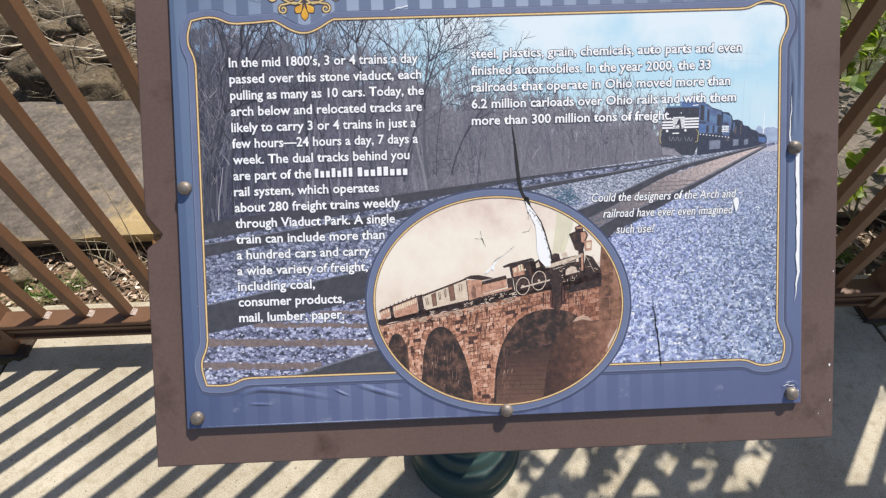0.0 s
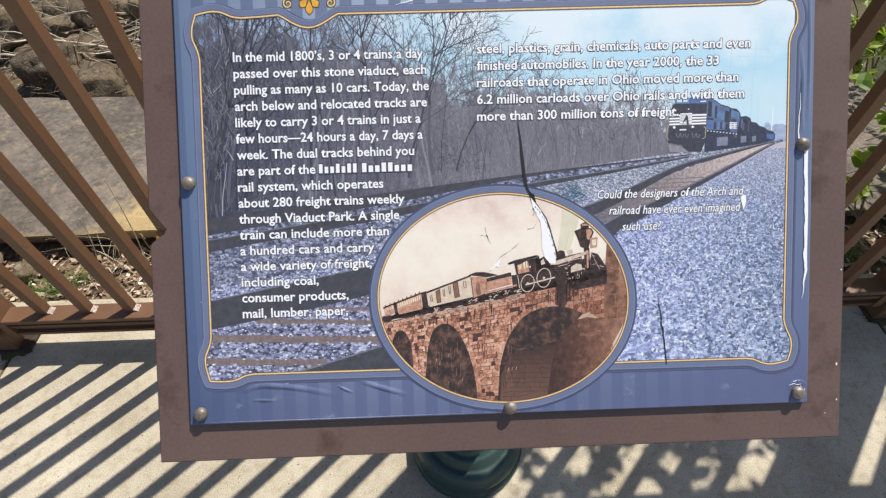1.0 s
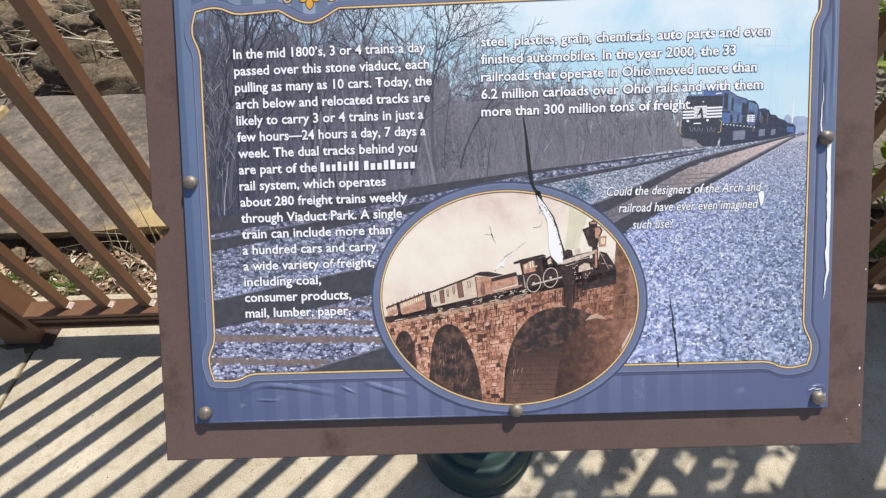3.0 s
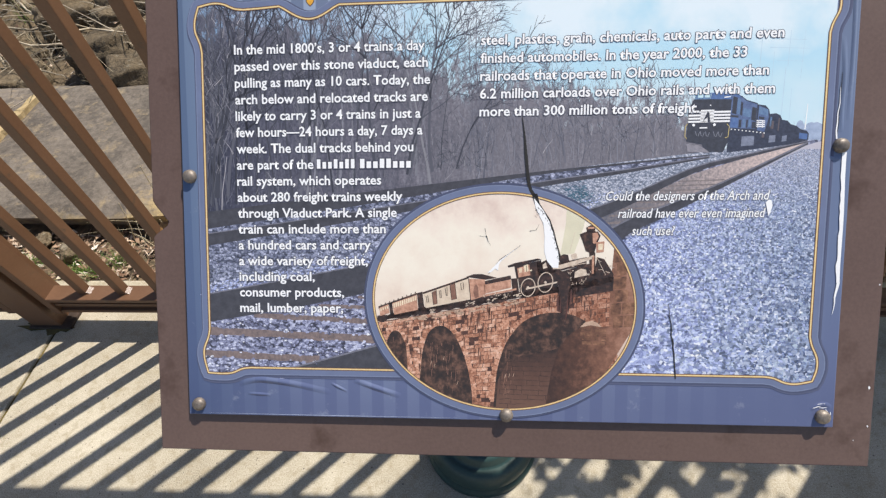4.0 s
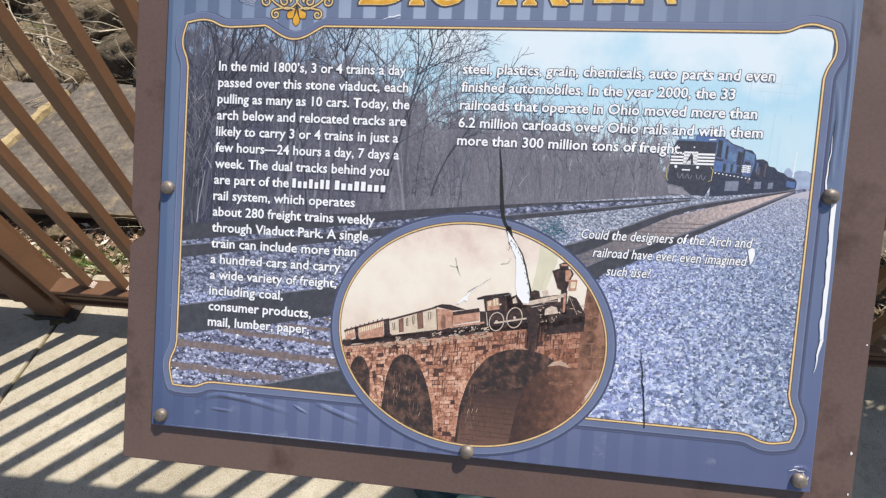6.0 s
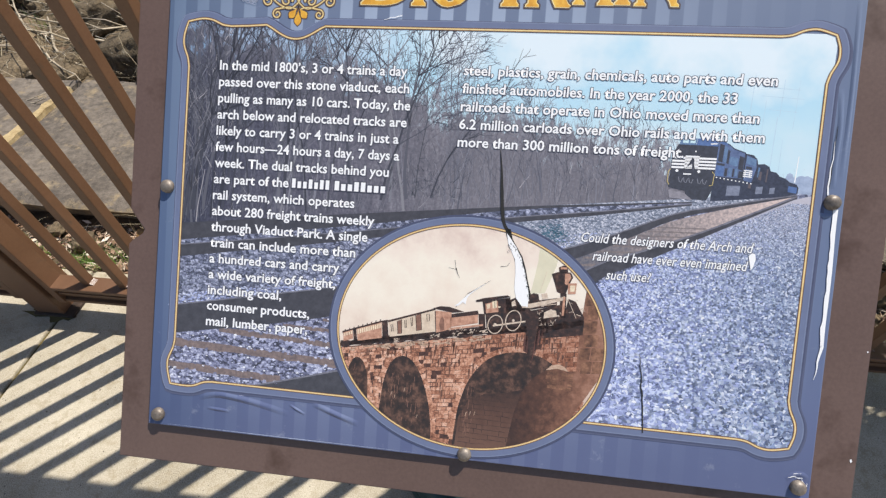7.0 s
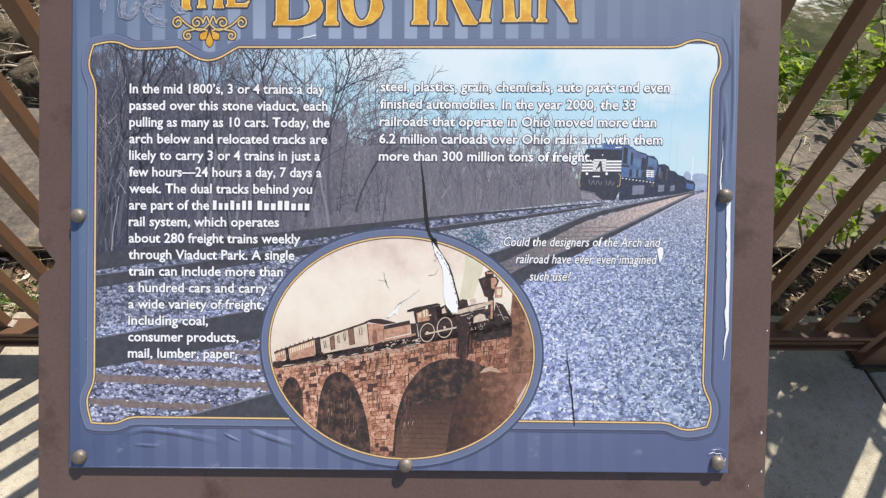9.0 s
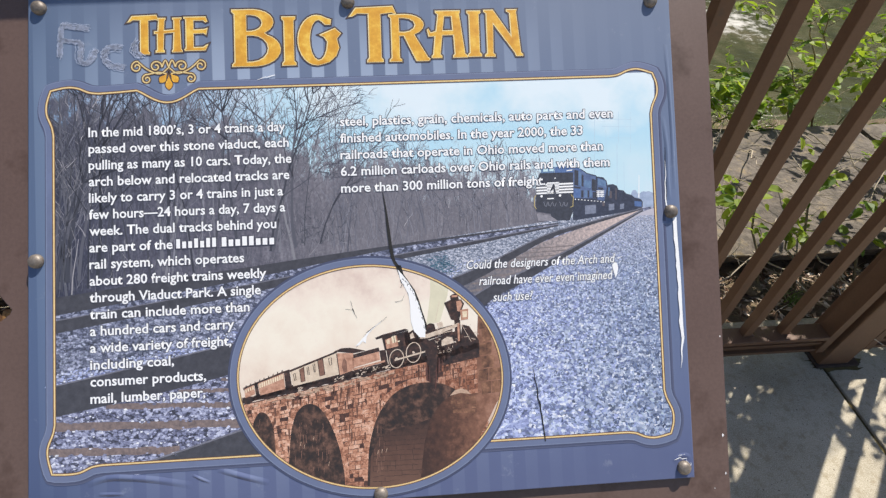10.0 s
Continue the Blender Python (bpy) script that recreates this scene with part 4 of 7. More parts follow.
def photo_ties():
    a = Art(8)
    for c, h in TIES:
        us = [0.0085 + 0.0125 * i for i in range(26)]
        us = [u for u in us if along(LAST_TOP, u) + 0.002 < c - 0.04 * (u - 0.06) < along(NEAR_LOW, u) - 0.001 or (u < 0.09 and c < along(NEAR_LOW, u))]
        if len(us) > 2:
            a.band([(u, c - 0.04 * (u - 0.06) + h * rnd.uniform(0.6, 1.0)) for u in us], [(u, c - 0.04 * (u - 0.06) - h * rnd.uniform(0.6, 1.0)) for u in us])
    a.done("photo_tie", print_mat("printed_tie_wood", [(0.3, (0.075, 0.058, 0.060)), (0.7, (0.21, 0.155, 0.14))], 260), split=True)


def photo_stones():
    """The pale crest of stones along the near rail, and single stones strewn over the ties."""
    a, far = Art(8), Art(9)
    for _ in range(900):
        u = rnd.uniform(0.0075, 0.40)
        v = along(NEAR_TOP, u) + 0.0105 * rnd.random() ** 1.3
        chip(a, u, v, (0.0008 + 0.0018 * (0.246 - v) / 0.21) * rnd.uniform(0.4, 1.0))
    a.done("ballast", P_STONES, "printed pale ballast stones", stuff=True)
    for c, h in TIES:
        for _ in range(110):
            u = rnd.uniform(0.010, 0.30)
            v = c - 0.04 * (u - 0.06) + rnd.choice((-1, 1)) * h * rnd.uniform(0.55, 1.2)
            if along([(0.0075, 0.0305), (0.11, 0.033)] + LAST_TOP[1:], u) + 0.003 < v < along(NEAR_LOW, u) - 0.001:
                chip(far, u, v, (0.0008 + 0.0020 * (0.246 - v) / 0.21) * rnd.uniform(0.4, 1.0))
    far.done("ballast", P_STONES_TIE, stuff=True)
    us = [0.30 + 0.2725 * i / 30 for i in range(31)]
    a = Art(7)
    a.band([(u, max(along(LAST_LOW, u), 0.0291) if u < 0.557 else 0.2402 + (u - 0.557) * 0.22) for u in us], [(u, 0.0290) for u in us])
    a.done("photo_near_ballast", P_BED, "printed pale blue ballast stones")
    # crushed stone in front of the near track: angular pieces, smaller towards the horizon
    near, side = Art(7.6), Art(7.6)
    v = 0.0285
    while v < 0.236:
        s = 0.0118 * (0.290 - v)
        u = 0.30 + rnd.uniform(0, s)
        while u < 0.5725:
            low = along(LAST_LOW, u) if u < 0.557 else 0.240
            if v < low - 0.0015 and math.hypot((u - OX) / (OA - 0.006), (v - OY) / (OB - 0.006)) > 1:
                t, k, q = rnd.uniform(0, math.pi), rnd.choice((3, 4, 5, 5, 6)), rnd.uniform(0.38, 0.75)
                r = s * rnd.uniform(0.55, 1.15)
                ca, sa = math.cos(t), math.sin(t)
                ring = []
                for j in range(k):
                    w = 6.283 * j / k + rnd.uniform(-0.35, 0.35)
                    x, y = r * math.cos(w), q * r * math.sin(w)
                    ring.append((u + x * ca - y * sa, v + 0.8 * (x * sa + y * ca)))
                (side if u > 0.475 + 0.05 * rnd.gauss(0, 1) else near).add(ring)
            u += s * rnd.uniform(0.85, 1.5)
        v += s * 0.78
    near.done("ballast", P_STONES, "printed crushed pale blue stones", stuff=True)
    side.done("ballast", P_STONES_SIDE, "printed crushed grey-blue stones", stuff=True)
    # dim stone beyond the near rail and between the ties
    dim, low = Art(6.4), Art(7.8)
    for _ in range(2600):
        u, v = rnd.uniform(0.0085, 0.26), rnd.uniform(0.110, 0.185)
        if along(NEAR_TOP, u) + 0.006 < v < along([(0.0075, 0.150), (0.164, 0.175), (0.3175, 0.203)], u):
            chip(dim, u, v, rnd.uniform(0.0005, 0.0013) * (1.3 - (v - 0.11) * 7))
    dim.done("ballast", P_STONES_DIM, "printed dim track stones", stuff=True)
    for _ in range(2400):
        u, v = rnd.uniform(0.0085, 0.24), rnd.uniform(0.030, 0.130)
        if along([(0.0075, 0.0305), (0.11, 0.033)] + LAST_TOP[1:], u) + 0.003 < v < along(NEAR_LOW, u) - 0.002 and all(abs(v - c + 0.04 * (u - 0.06)) > h * 0.9 for c, h in TIES):
            chip(low, u, v, rnd.uniform(0.0006, 0.0017) * (1.35 - v * 6))
    low.done("ballast", P_STONES_TIE, "printed stones between the ties", stuff=True)
    us = [0.25 + 0.305 * i / 26 for i in range(27)]
    a = Art(6.5)
    a.band([(u, 0.184 + 0.110 * (u - 0.0075)) for u in us], [(u, along(NEAR_TOP, u)) for u in us])
    a.done("photo_far_ballast", P_BED_FAR)
    us = [0.36 + 0.195 * i / 16 for i in range(17)]
    a = Art(8)
    a.band([(u, along(NEAR_LOW, u)) for u in us], [(u, along(LAST_TOP, u)) for u in us])
    a.done("photo_tie_bed", print_mat("printed_track_bed", [(0.0, (0.075, 0.080, 0.105)), (0.40, (0.165, 0.145, 0.150)), (1.0, (0.50, 0.395, 0.365))], 420, ("X", 0.36, 0.55), blotch=1.5))
    a = Art(8.5)
    v = 0.152
    while v < 0.212:
        d = 0.2425 - v
        h = 0.015 * d + 0.00015
        p = [u for u in [0.30 + 0.004 * i for i in range(64)] if along(LAST_TOP, u) + 0.0004 < v + 0.03 * (u - 0.45) < along(NEAR_LOW, u) - 0.0004]
        if len(p) > 2:
            a.band([(u, v + 0.03 * (u - 0.45) + h * rnd.uniform(0.6, 1.1)) for u in p], [(u, v + 0.03 * (u - 0.45) - h * rnd.uniform(0.6, 1.1)) for u in p])
        v += 0.085 * d + 0.0006
    a.done("photo_tie", print_mat("printed_far_tie", [(0.3, (0.085, 0.077, 0.085)), (0.7, (0.21, 0.170, 0.160))], 420), split=True)


photo_ties()
photo_stones()


def photo_train():
    """The blue diesel train, drawn in units of about a fifth of a millimetre, y down."""
    def at(x, y):
        return (0.416256 + 0.00018324 * x - 0.000003366 * y, 0.311816 - 0.000007066 * x - 0.000178355 * y)

    def shape(layer, name, material, *polys):
        a = Art(layer)
        for p in polys:
            a.add([at(*q) for q in p])
        a.done(name, material, split=True)

    def quad(x0, y0, x1, y1, dy=0.0):
        return [(x0, y0), (x1, y0 + dy), (x1, y1 + dy), (x0, y1)]

    grey = print_mat("printed_engine_grey", [(0.3, (0.10, 0.115, 0.16)), (0.7, (0.20, 0.22, 0.29))], 300)
    steel = print_mat("printed_engine_steel_blue", [(0.3, (0.055, 0.10, 0.20)), (0.7, (0.12, 0.20, 0.32))], 300)
    bright = print_mat("printed_engine_bright_blue", [(0.3, (0.042, 0.082, 0.21)), (0.7, (0.082, 0.145, 0.30))], 300)
    shape(4, "photo_far_wood", print_mat("printed_blue_haze", [(0.3, (0.20, 0.25, 0.36)), (0.7, (0.31, 0.37, 0.48))], 240), [(700, 295), (710, 284), (715, 265), (726, 258), (737, 262), (744, 276), (752, 281), (765, 270), (779, 266), (790, 269), (803, 265), (818, 270), (830, 276), (836, 346), (700, 352)])
    roof = [(400, 132), (447, 150), (472, 168), (522, 182), (526, 188), (560, 192), (578, 210), (584, 232), (612, 228), (634, 238), (642, 258), (668, 262), (684, 278), (712, 286), (730, 300), (762, 308), (772, 322)]
    foot = [(400, 420), (447, 414), (472, 410), (522, 402), (526, 401), (560, 396), (578, 393), (584, 392), (612, 387), (634, 384), (642, 382), (668, 378), (684, 375), (712, 369), (730, 365), (762, 356), (772, 350)]
    a = Art(10)
    a.band([at(*p) for p in roof], [at(*p) for p in foot])
    a.done("photo_train", P_LOCO_FAR, "printed line of dark blue freight engines")
    shape(11, "photo_engine_side", P_LOCO_BLUE, [(401, 138), (446, 154), (470, 172), (522, 188), (524, 304), (402, 302)], [(530, 194), (574, 210), (580, 250), (566, 318), (530, 310)])
    shape(12, "photo_engine_panel", P_LOCO_BLACK, quad(408, 152, 428, 232, 6), quad(446, 176, 456, 238, 6), quad(404, 240, 440, 250, 3), quad(500, 200, 522, 262, 6), quad(534, 244, 560, 256, 4), quad(444, 262, 456, 300), quad(478, 262, 486, 300), quad(505, 270, 524, 302))
    shape(12, "photo_engine_panel", steel, quad(430, 160, 444, 232, 6), quad(460, 206, 496, 244, 6), quad(532, 200, 574, 232, 10), quad(462, 258, 474, 296), quad(490, 260, 500, 296), quad(588, 244, 596, 290, 4))
    shape(12, "photo_engine_panel", bright, quad(406, 254, 440, 300), quad(410, 140, 440, 150, 8), quad(728, 318, 766, 345, 4))
    shape(12, "photo_engine_panel", plain("printed_dull_red", (0.085, 0.068, 0.075), 0.2), quad(592, 262, 606, 300, 4), quad(626, 250, 632, 310), quad(556, 322, 568, 345))
    shape(12, "photo_engine_tank", grey, quad(464, 342, 522, 388, -5), quad(590, 335, 620, 368, -4), quad(650, 335, 672, 362, -4))
    shape(13, "photo_engine_stripe", P_WHITE, *[quad(526, 262 + 9 * i, 565, 267 + 9 * i, 1) for i in range(4)], quad(532, 262, 536, 298), quad(552, 262, 556, 298), *[quad(410 + 17 * i, 306 + 1.6 * i, 416 + 17 * i, 311 + 1.6 * i) for i in range(10)], quad(366, 155, 396, 160, -4))
    shape(11, "photo_engine_front", P_LOCO_BLACK, [(226, 170), (400, 164), (403, 285), (400, 372), (382, 420), (292, 420), (282, 384), (206, 372), (206, 222)])
    shape(12, "photo_engine_cab", steel, [(236, 140), (306, 137), (302, 168), (230, 171)])
    shape(12, "photo_engine_cab", bright, [(308, 137), (397, 133), (400, 166), (304, 168)])
    shape(13, "photo_engine_window", plain("printed_window_glint", (0.42, 0.60, 0.70), 0.2), quad(244, 146, 268, 162), quad(276, 145, 298, 160))
    shape(13, "photo_engine_stripe", P_WHITE, *[quad(208, 229 + 15 * i, 402, 238 + 15 * i, -9) for i in range(4)], quad(264, 220, 326, 281, -3))
    shape(14, "photo_engine_emblem", P_LOCO_BLACK, [(296, 226), (304, 234), (308, 262), (312, 278), (300, 279), (298, 254), (288, 262), (276, 276), (286, 250)])
    shape(14, "photo_engine_lamp", P_WHITE, *[[(x + 7 * math.cos(q * 0.785), y + 7 * math.sin(q * 0.785)) for q in range(8)] for x, y in ((235, 293), (332, 289))], quad(264, 303, 300, 309, -2), quad(303, 194, 309, 200))
    a = Art(14)
    for p in ([at(206, 288), at(198, 300), at(198, 346), at(208, 360)], [at(390, 284), at(402, 296), at(400, 346), at(386, 350)]):
        a.stroke(p, 0.0006)
    a.done("photo_engine_handrail", plain("printed_yellow_rail", (0.42, 0.33, 0.12), 0.1), split=True)
    a = Art(14)
    for x in (246, 268, 292, 330, 352):
        a.stroke([at(x, 322), at(x + 6, 342), at(x + 14, 346), at(x + 20, 326)], 0.0005)
    a.done("photo_engine_hose", plain("printed_pale_grey", (0.17, 0.175, 0.21)), split=True)
    shape(12, "photo_engine_dust", plain("printed_dust", (0.19, 0.18, 0.205), 0.3, 300), [(208, 386), (226, 380), (244, 392), (262, 388), (284, 398), (300, 408), (322, 424), (216, 422)])
    a = Art(3)
    for x, y0, y1, w in ((510, -170, 190, 0.00045), (632, 10, 236, 0.0006), (636, -160, 10, 0.0004), (670, 110, 262, 0.0004), (700, -160, 60, 0.0003), (572, -60, 120, 0.0003)):
        a.stroke([at(x, y0), at(x + 4, y1)], w)
    for x, y, w in ((640, -120, 70), (640, -80, 90), (650, -20, 60)):
        a.stroke([at(x - w, y), at(x + w, y + 2)], 0.0003)
    a.done("photo_pylon", plain("printed_pylon", (0.36, 0.48, 0.56), 0.1), split=True)
    a = Art(5)
    a.stroke([at(752, 180), at(752, 300)], 0.0006, 0.0010)
    a.done("photo_signal_mast", plain("printed_mast", (0.66, 0.72, 0.74), 0.05))


photo_train()

# -- lettering
def letters(body, u0, u1, v, layer, size=0.0122, weight=0.020, shear=0.0, material=None, outline=0.058, name="text_line"):
    """One line of the built-in font set between u0 and u1 on the base line v."""
    for off, m, lay, nm in ((outline, P_SHADE, layer, name + "_outline"), (weight, P_WHITE, layer + 2, name)):
        cu = bpy.data.curves.new("t", "FONT")
        cu.body, cu.size, cu.resolution_u, cu.offset, cu.shear = body, 1.0, 2, off, shear
        tmp = new("t", cu)
        me = bpy.data.meshes.new_from_object(tmp.evaluated_get(bpy.context.evaluated_depsgraph_get()))
        bpy.data.objects.remove(tmp)
        xs = [w.co.x for w in me.vertices]
        if nm == name + "_outline":
            lo, hi = min(xs) + off, max(xs) - off
        sx = (u1 - u0) / (hi - lo)
        for w in me.vertices:
            uu, vv = u0 + (w.co.x - lo) * sx, v + w.co.y * size
            w.co = (bow(uu, vv), -STEP * lay, vv)
        me.materials.append(m)
        me.name = nm
        ob = new(nm, me)
        ob.parent = plate


LEFT_LINES = [("In the mid 1800’s, 3 or 4 trains a day", 0.2204), ("passed over this stone viaduct, each", 0.2232), ("pulling as many as 10 cars. Today, the", 0.2255), ("arch below and relocated tracks are", 0.2235), ("likely to carry 3 or 4 trains in just a", 0.2172),
              ("few hours—24 hours a day, 7 days a", 0.2189), ("week. The dual tracks behind you", 0.2105), ("", 0.2096), ("rail system, which operates", 0.1810), ("about 280 freight trains weekly", 0.2007),
              ("through Viaduct Park. A single", 0.1954), ("train can include more than", 0.1849), ("a hundred cars and carry", 0.1711), ("a wide variety of freight,", 0.1680), ("including coal,", 0.1175), ("consumer products,", 0.1452), ("mail, lumber, paper,", 0.1442)]


def columns():
    for i, (body, right) in enumerate(LEFT_LINES):
        v = 0.3278 - 0.01483 * i
        if body:
            letters(body, 0.0456, right, v, 21)
    v = 0.3278 - 0.01483 * 7
    letters("are part of the", 0.0456, 0.1180, v, 21)
    for lay, g, m in ((21, 0.0008, P_SHADE), (23, 0.0, P_WHITE)):
        a = Art(lay)
        for p, step, heights in ((0.1212, 0.0053, "TxxTxTT"), (0.1615, 0.0061, "TxxTTxxx")):
            for k, ch in enumerate(heights):
                x, w, h = p + step * k, step - 0.0019, 0.0084 if ch == "T" else 0.0060
                a.add([(x - g, v - g), (x + w + g, v - g), (x + w + g, v + h + g), (x - g, v + h + g)])
        a.done("text_bar", m, split=True)
    for i, (body, right) in enumerate((("steel, plastics, grain, chemicals, auto parts and even", 0.5275), ("finished automobiles. In the year 2000, the 33", 0.4985), ("railroads that operate in Ohio moved more than", 0.5180), ("6.2 million carloads over Ohio rails and with them", 0.5245), ("more than 300 million tons of freight.", 0.4620))):
        letters(body, 0.2705, right, 0.3305 - 0.01545 * i, 21)
    for body, p, q, v in (("Could the designers of the Arch and", 0.3850, 0.5275, 0.1930), ("railroad have ever even imagined", 0.3960, 0.5245, 0.1777), ("such use?", 0.4085, 0.4465, 0.1622)):
        letters(body, p, q, v, 21, size=0.0118, weight=0.011, shear=0.22, outline=0.048, name="caption_line")


columns()
# -- gold title
def glyph_shapes():
    eye = lambda *a: arc(*a)
    return {
        "T": [[(36, 0), (70, 0), (70, 4), (66, 8), (66, 86), (90, 88), (100, 84), (92, 100), (14, 98), (0, 82), (8, 83), (18, 88), (40, 87), (40, 8), (36, 4)]],
        "H": [[(5, 0), (36, 0), (36, 5), (32, 8), (34, 55), (68, 57), (65, 8), (62, 5), (62, 0), (98, 0), (98, 5), (94, 8), (90, 92), (96, 96), (96, 100), (64, 100), (64, 96), (68, 92), (68, 66), (34, 64), (36, 92), (40, 96), (40, 100), (12, 100), (15, 92), (12, 62), (0, 62), (0, 54), (10, 54), (10, 8), (5, 5)]],
        "E": [[(4, 0), (88, 0), (100, 18), (92, 16), (80, 10), (40, 10), (40, 50), (80, 51), (92, 46), (98, 66), (84, 63), (40, 62), (40, 89), (78, 89), (90, 83), (98, 85), (90, 100), (0, 100), (0, 96), (8, 92), (8, 8), (2, 4)]],
        "B": [[(0, 0), (0, 4), (5, 8), (5, 92), (0, 96), (0, 100), (42, 100)] + eye(42, 77, 44, 23, 85, -55, 8) + eye(48, 29, 52, 29, 62, -90, 10),
              [(30, 62), (30, 90), (38, 90)] + eye(38, 76, 24, 14, 85, -85, 8), [(30, 8), (30, 54)] + eye(40, 31, 34, 23, 88, -88, 8)],
        "I": [[(0, 0), (100, 0), (100, 5), (86, 9), (86, 91), (100, 95), (100, 100), (0, 100), (0, 95), (14, 91), (14, 9), (0, 5)]],
        "G": [eye(44, 50, 44, 50, 62, 285, 16) + [(72, 6), (88, 18), (95, 34), (90, 52), (100, 62), (86, 73), (50, 60), (60, 56), (68, 46)] + eye(48, 50, 20, 40, -30, -296, 12) + [(64, 80), (76, 80), (78, 90)]],
        "R": [[(0, 0), (30, 0), (30, 4), (25, 8), (25, 54), (36, 54), (62, 6), (66, 0), (96, 0), (100, 4), (94, 8), (62, 56)] + eye(40, 77, 46, 23, -58, 88, 8) + [(0, 100), (0, 96), (5, 92), (5, 8), (0, 4)], [(25, 63), (25, 92), (36, 92)] + eye(36, 77, 28, 15, 88, -88, 6)],
        "A": [[(10, 0), (36, 0), (36, 4), (32, 8), (38, 48), (66, 48), (68, 8), (64, 4), (64, 0), (100, 0), (100, 4), (94, 8), (82, 92), (84, 96), (84, 100), (22, 100), (22, 96), (28, 92), (22, 57), (9, 54), (4, 62), (0, 60), (4, 46), (19, 46), (14, 8), (10, 4)], [(39, 58), (44, 88), (62, 88), (64, 58)]],
        "N": [[(0, 0), (27, 0), (27, 4), (22, 8), (24, 70), (78, 8), (82, 0), (100, 0), (100, 4), (95, 8), (86, 94), (88, 100), (60, 100), (60, 96), (68, 92), (70, 44), (28, 96), (25, 100), (0, 100), (0, 96), (6, 92), (6, 8), (0, 4)]],
    }


def filled(splines, off):
    """A flat mesh of closed outlines with their holes, widened by off."""
    cu = bpy.data.curves.new("g", "CURVE")
    cu.dimensions, cu.fill_mode, cu.offset = "2D", "BOTH", off
    for pts in splines:
        sp = cu.splines.new("POLY")
        sp.points.add(len(pts) - 1)
        for p, q in zip(sp.points, pts):
            p.co = (*q, 0, 1)
        sp.use_cyclic_u = True
    tmp = new("g", cu)
    me = bpy.data.meshes.new_from_object(tmp.evaluated_get(bpy.context.evaluated_depsgraph_get()))
    bpy.data.objects.remove(tmp)
    return me


def print_shape(name, splines, off, layer, material, shift=(0, 0), label=""):
    me = filled(splines, off)
    for w in me.vertices:
        w.co = (bow(w.co.x + shift[0], w.co.y), -STEP * layer, w.co.y + shift[1])
    me.materials.append(material)
    me.name = name
    ob = new(name, me)
    ob.parent = plate
    if label:
        tagged(ob, label)
    return ob


TITLE = [("T", 0.0805, 0.1085, 0.4020, 0.4385), ("H", 0.1042, 0.1298, 0.4035, 0.4355), ("E", 0.1306, 0.1525, 0.4045, 0.4360),
         ("B", 0.1738, 0.2180, 0.3885, 0.4420), ("I", 0.2192, 0.2318, 0.3885, 0.4345), ("G", 0.2335, 0.2735, 0.3880, 0.4355),
         ("T", 0.2812, 0.3255, 0.3895, 0.4425), ("R", 0.3180, 0.3560, 0.3895, 0.4345), ("A", 0.3535, 0.3910, 0.3920, 0.4370), ("I", 0.3915, 0.4045, 0.3925, 0.4365), ("N", 0.4075, 0.4435, 0.3920, 0.4370)]


def title():
    shapes = glyph_shapes()
    for ch, a, b, c, d in TITLE:
        rings = [[(a + (b - a) * x / 100, c + (d - c) * y / 100) for x, y in r] for r in shapes[ch]]
        print_shape("title_letter_outline", rings, 0.0015, 17, P_GOLD_DARK)
        print_shape("title_letter_edge", rings, 0.0002, 19, P_GOLD_LIGHT)
        print_shape("title_letter", rings, -0.0005, 21, P_GOLD, (0.0003, -0.0002), "gold printed title letter")


title()


def ornament():
    mid, top = 0.1168, 0.3955

    def scroll(cx, cy, r0, r1, a0, turns, n=26):
        return [(cx + (r0 + (r1 - r0) * i / n) * math.cos(radians(a0 + 360 * turns * i / n)), cy + (r0 + (r1 - r0) * i / n) * math.sin(radians(a0 + 360 * turns * i / n))) for i in range(n + 1)]

    for side in (-1, 1):
        def m(pts):
            return [(mid + side * x, y) for x, y in pts]

        runs = [
            scroll(0.0115, 0.3905, 0.0055, 0.0012, 190, -1.35)[::-1] + smooth_line([(0.0061, 0.3896), (0.003, 0.3962), (0.0, 0.3895)], 5),
            scroll(0.0285, 0.3905, 0.0052, 0.0012, 100, -1.3)[::-1] + smooth_line([(0.0276, 0.3956), (0.019, 0.3880), (0.008, 0.3838), (0.0, 0.3895)], 6),
            scroll(0.0195, 0.3790, 0.0046, 0.0010, 100, -1.3)[::-1] + smooth_line([(0.0187, 0.3835), (0.009, 0.3850), (0.002, 0.3835)], 5),
        ]
        for run in runs:
            for layer, w, mat_ in ((17, 0.0030, P_GOLD_DARK), (19, 0.0016, P_ORNAMENT), (21, 0.0006, P_GOLD_LIGHT)):
                a = Art(layer)
                a.stroke(m(run), w)
                a.done("ornament_scroll", mat_)
    for ang, ln in ((-90, 0.0165), (-130, 0.0125), (-50, 0.0125)):
        ca, sa = math.cos(radians(ang)), math.sin(radians(ang))
        drop = [(ln * (0.12 + 0.88 * s), 0.0032 * math.sin(math.pi * s ** 1.8)) for s in [i / 9 for i in range(10)]]
        ring = drop + [(x, -y) for x, y in drop[-2:0:-1]]
        ring = [(mid + x * ca - y * sa, 0.3853 + x * sa + y * ca) for x, y in ring]
        print_shape("ornament_drop_outline", [ring], 0.0008, 17, P_GOLD_DARK)
        print_shape("ornament_drop", [ring], 0.0, 19, P_GOLD)


ornament()

# -- the oval picture of the stone viaduct
def oval_at(x, y):
    """Places in the oval: x and y from -1 to 1."""
    return (OX + OA * x, OY + OB * y - 0.0032 * x)


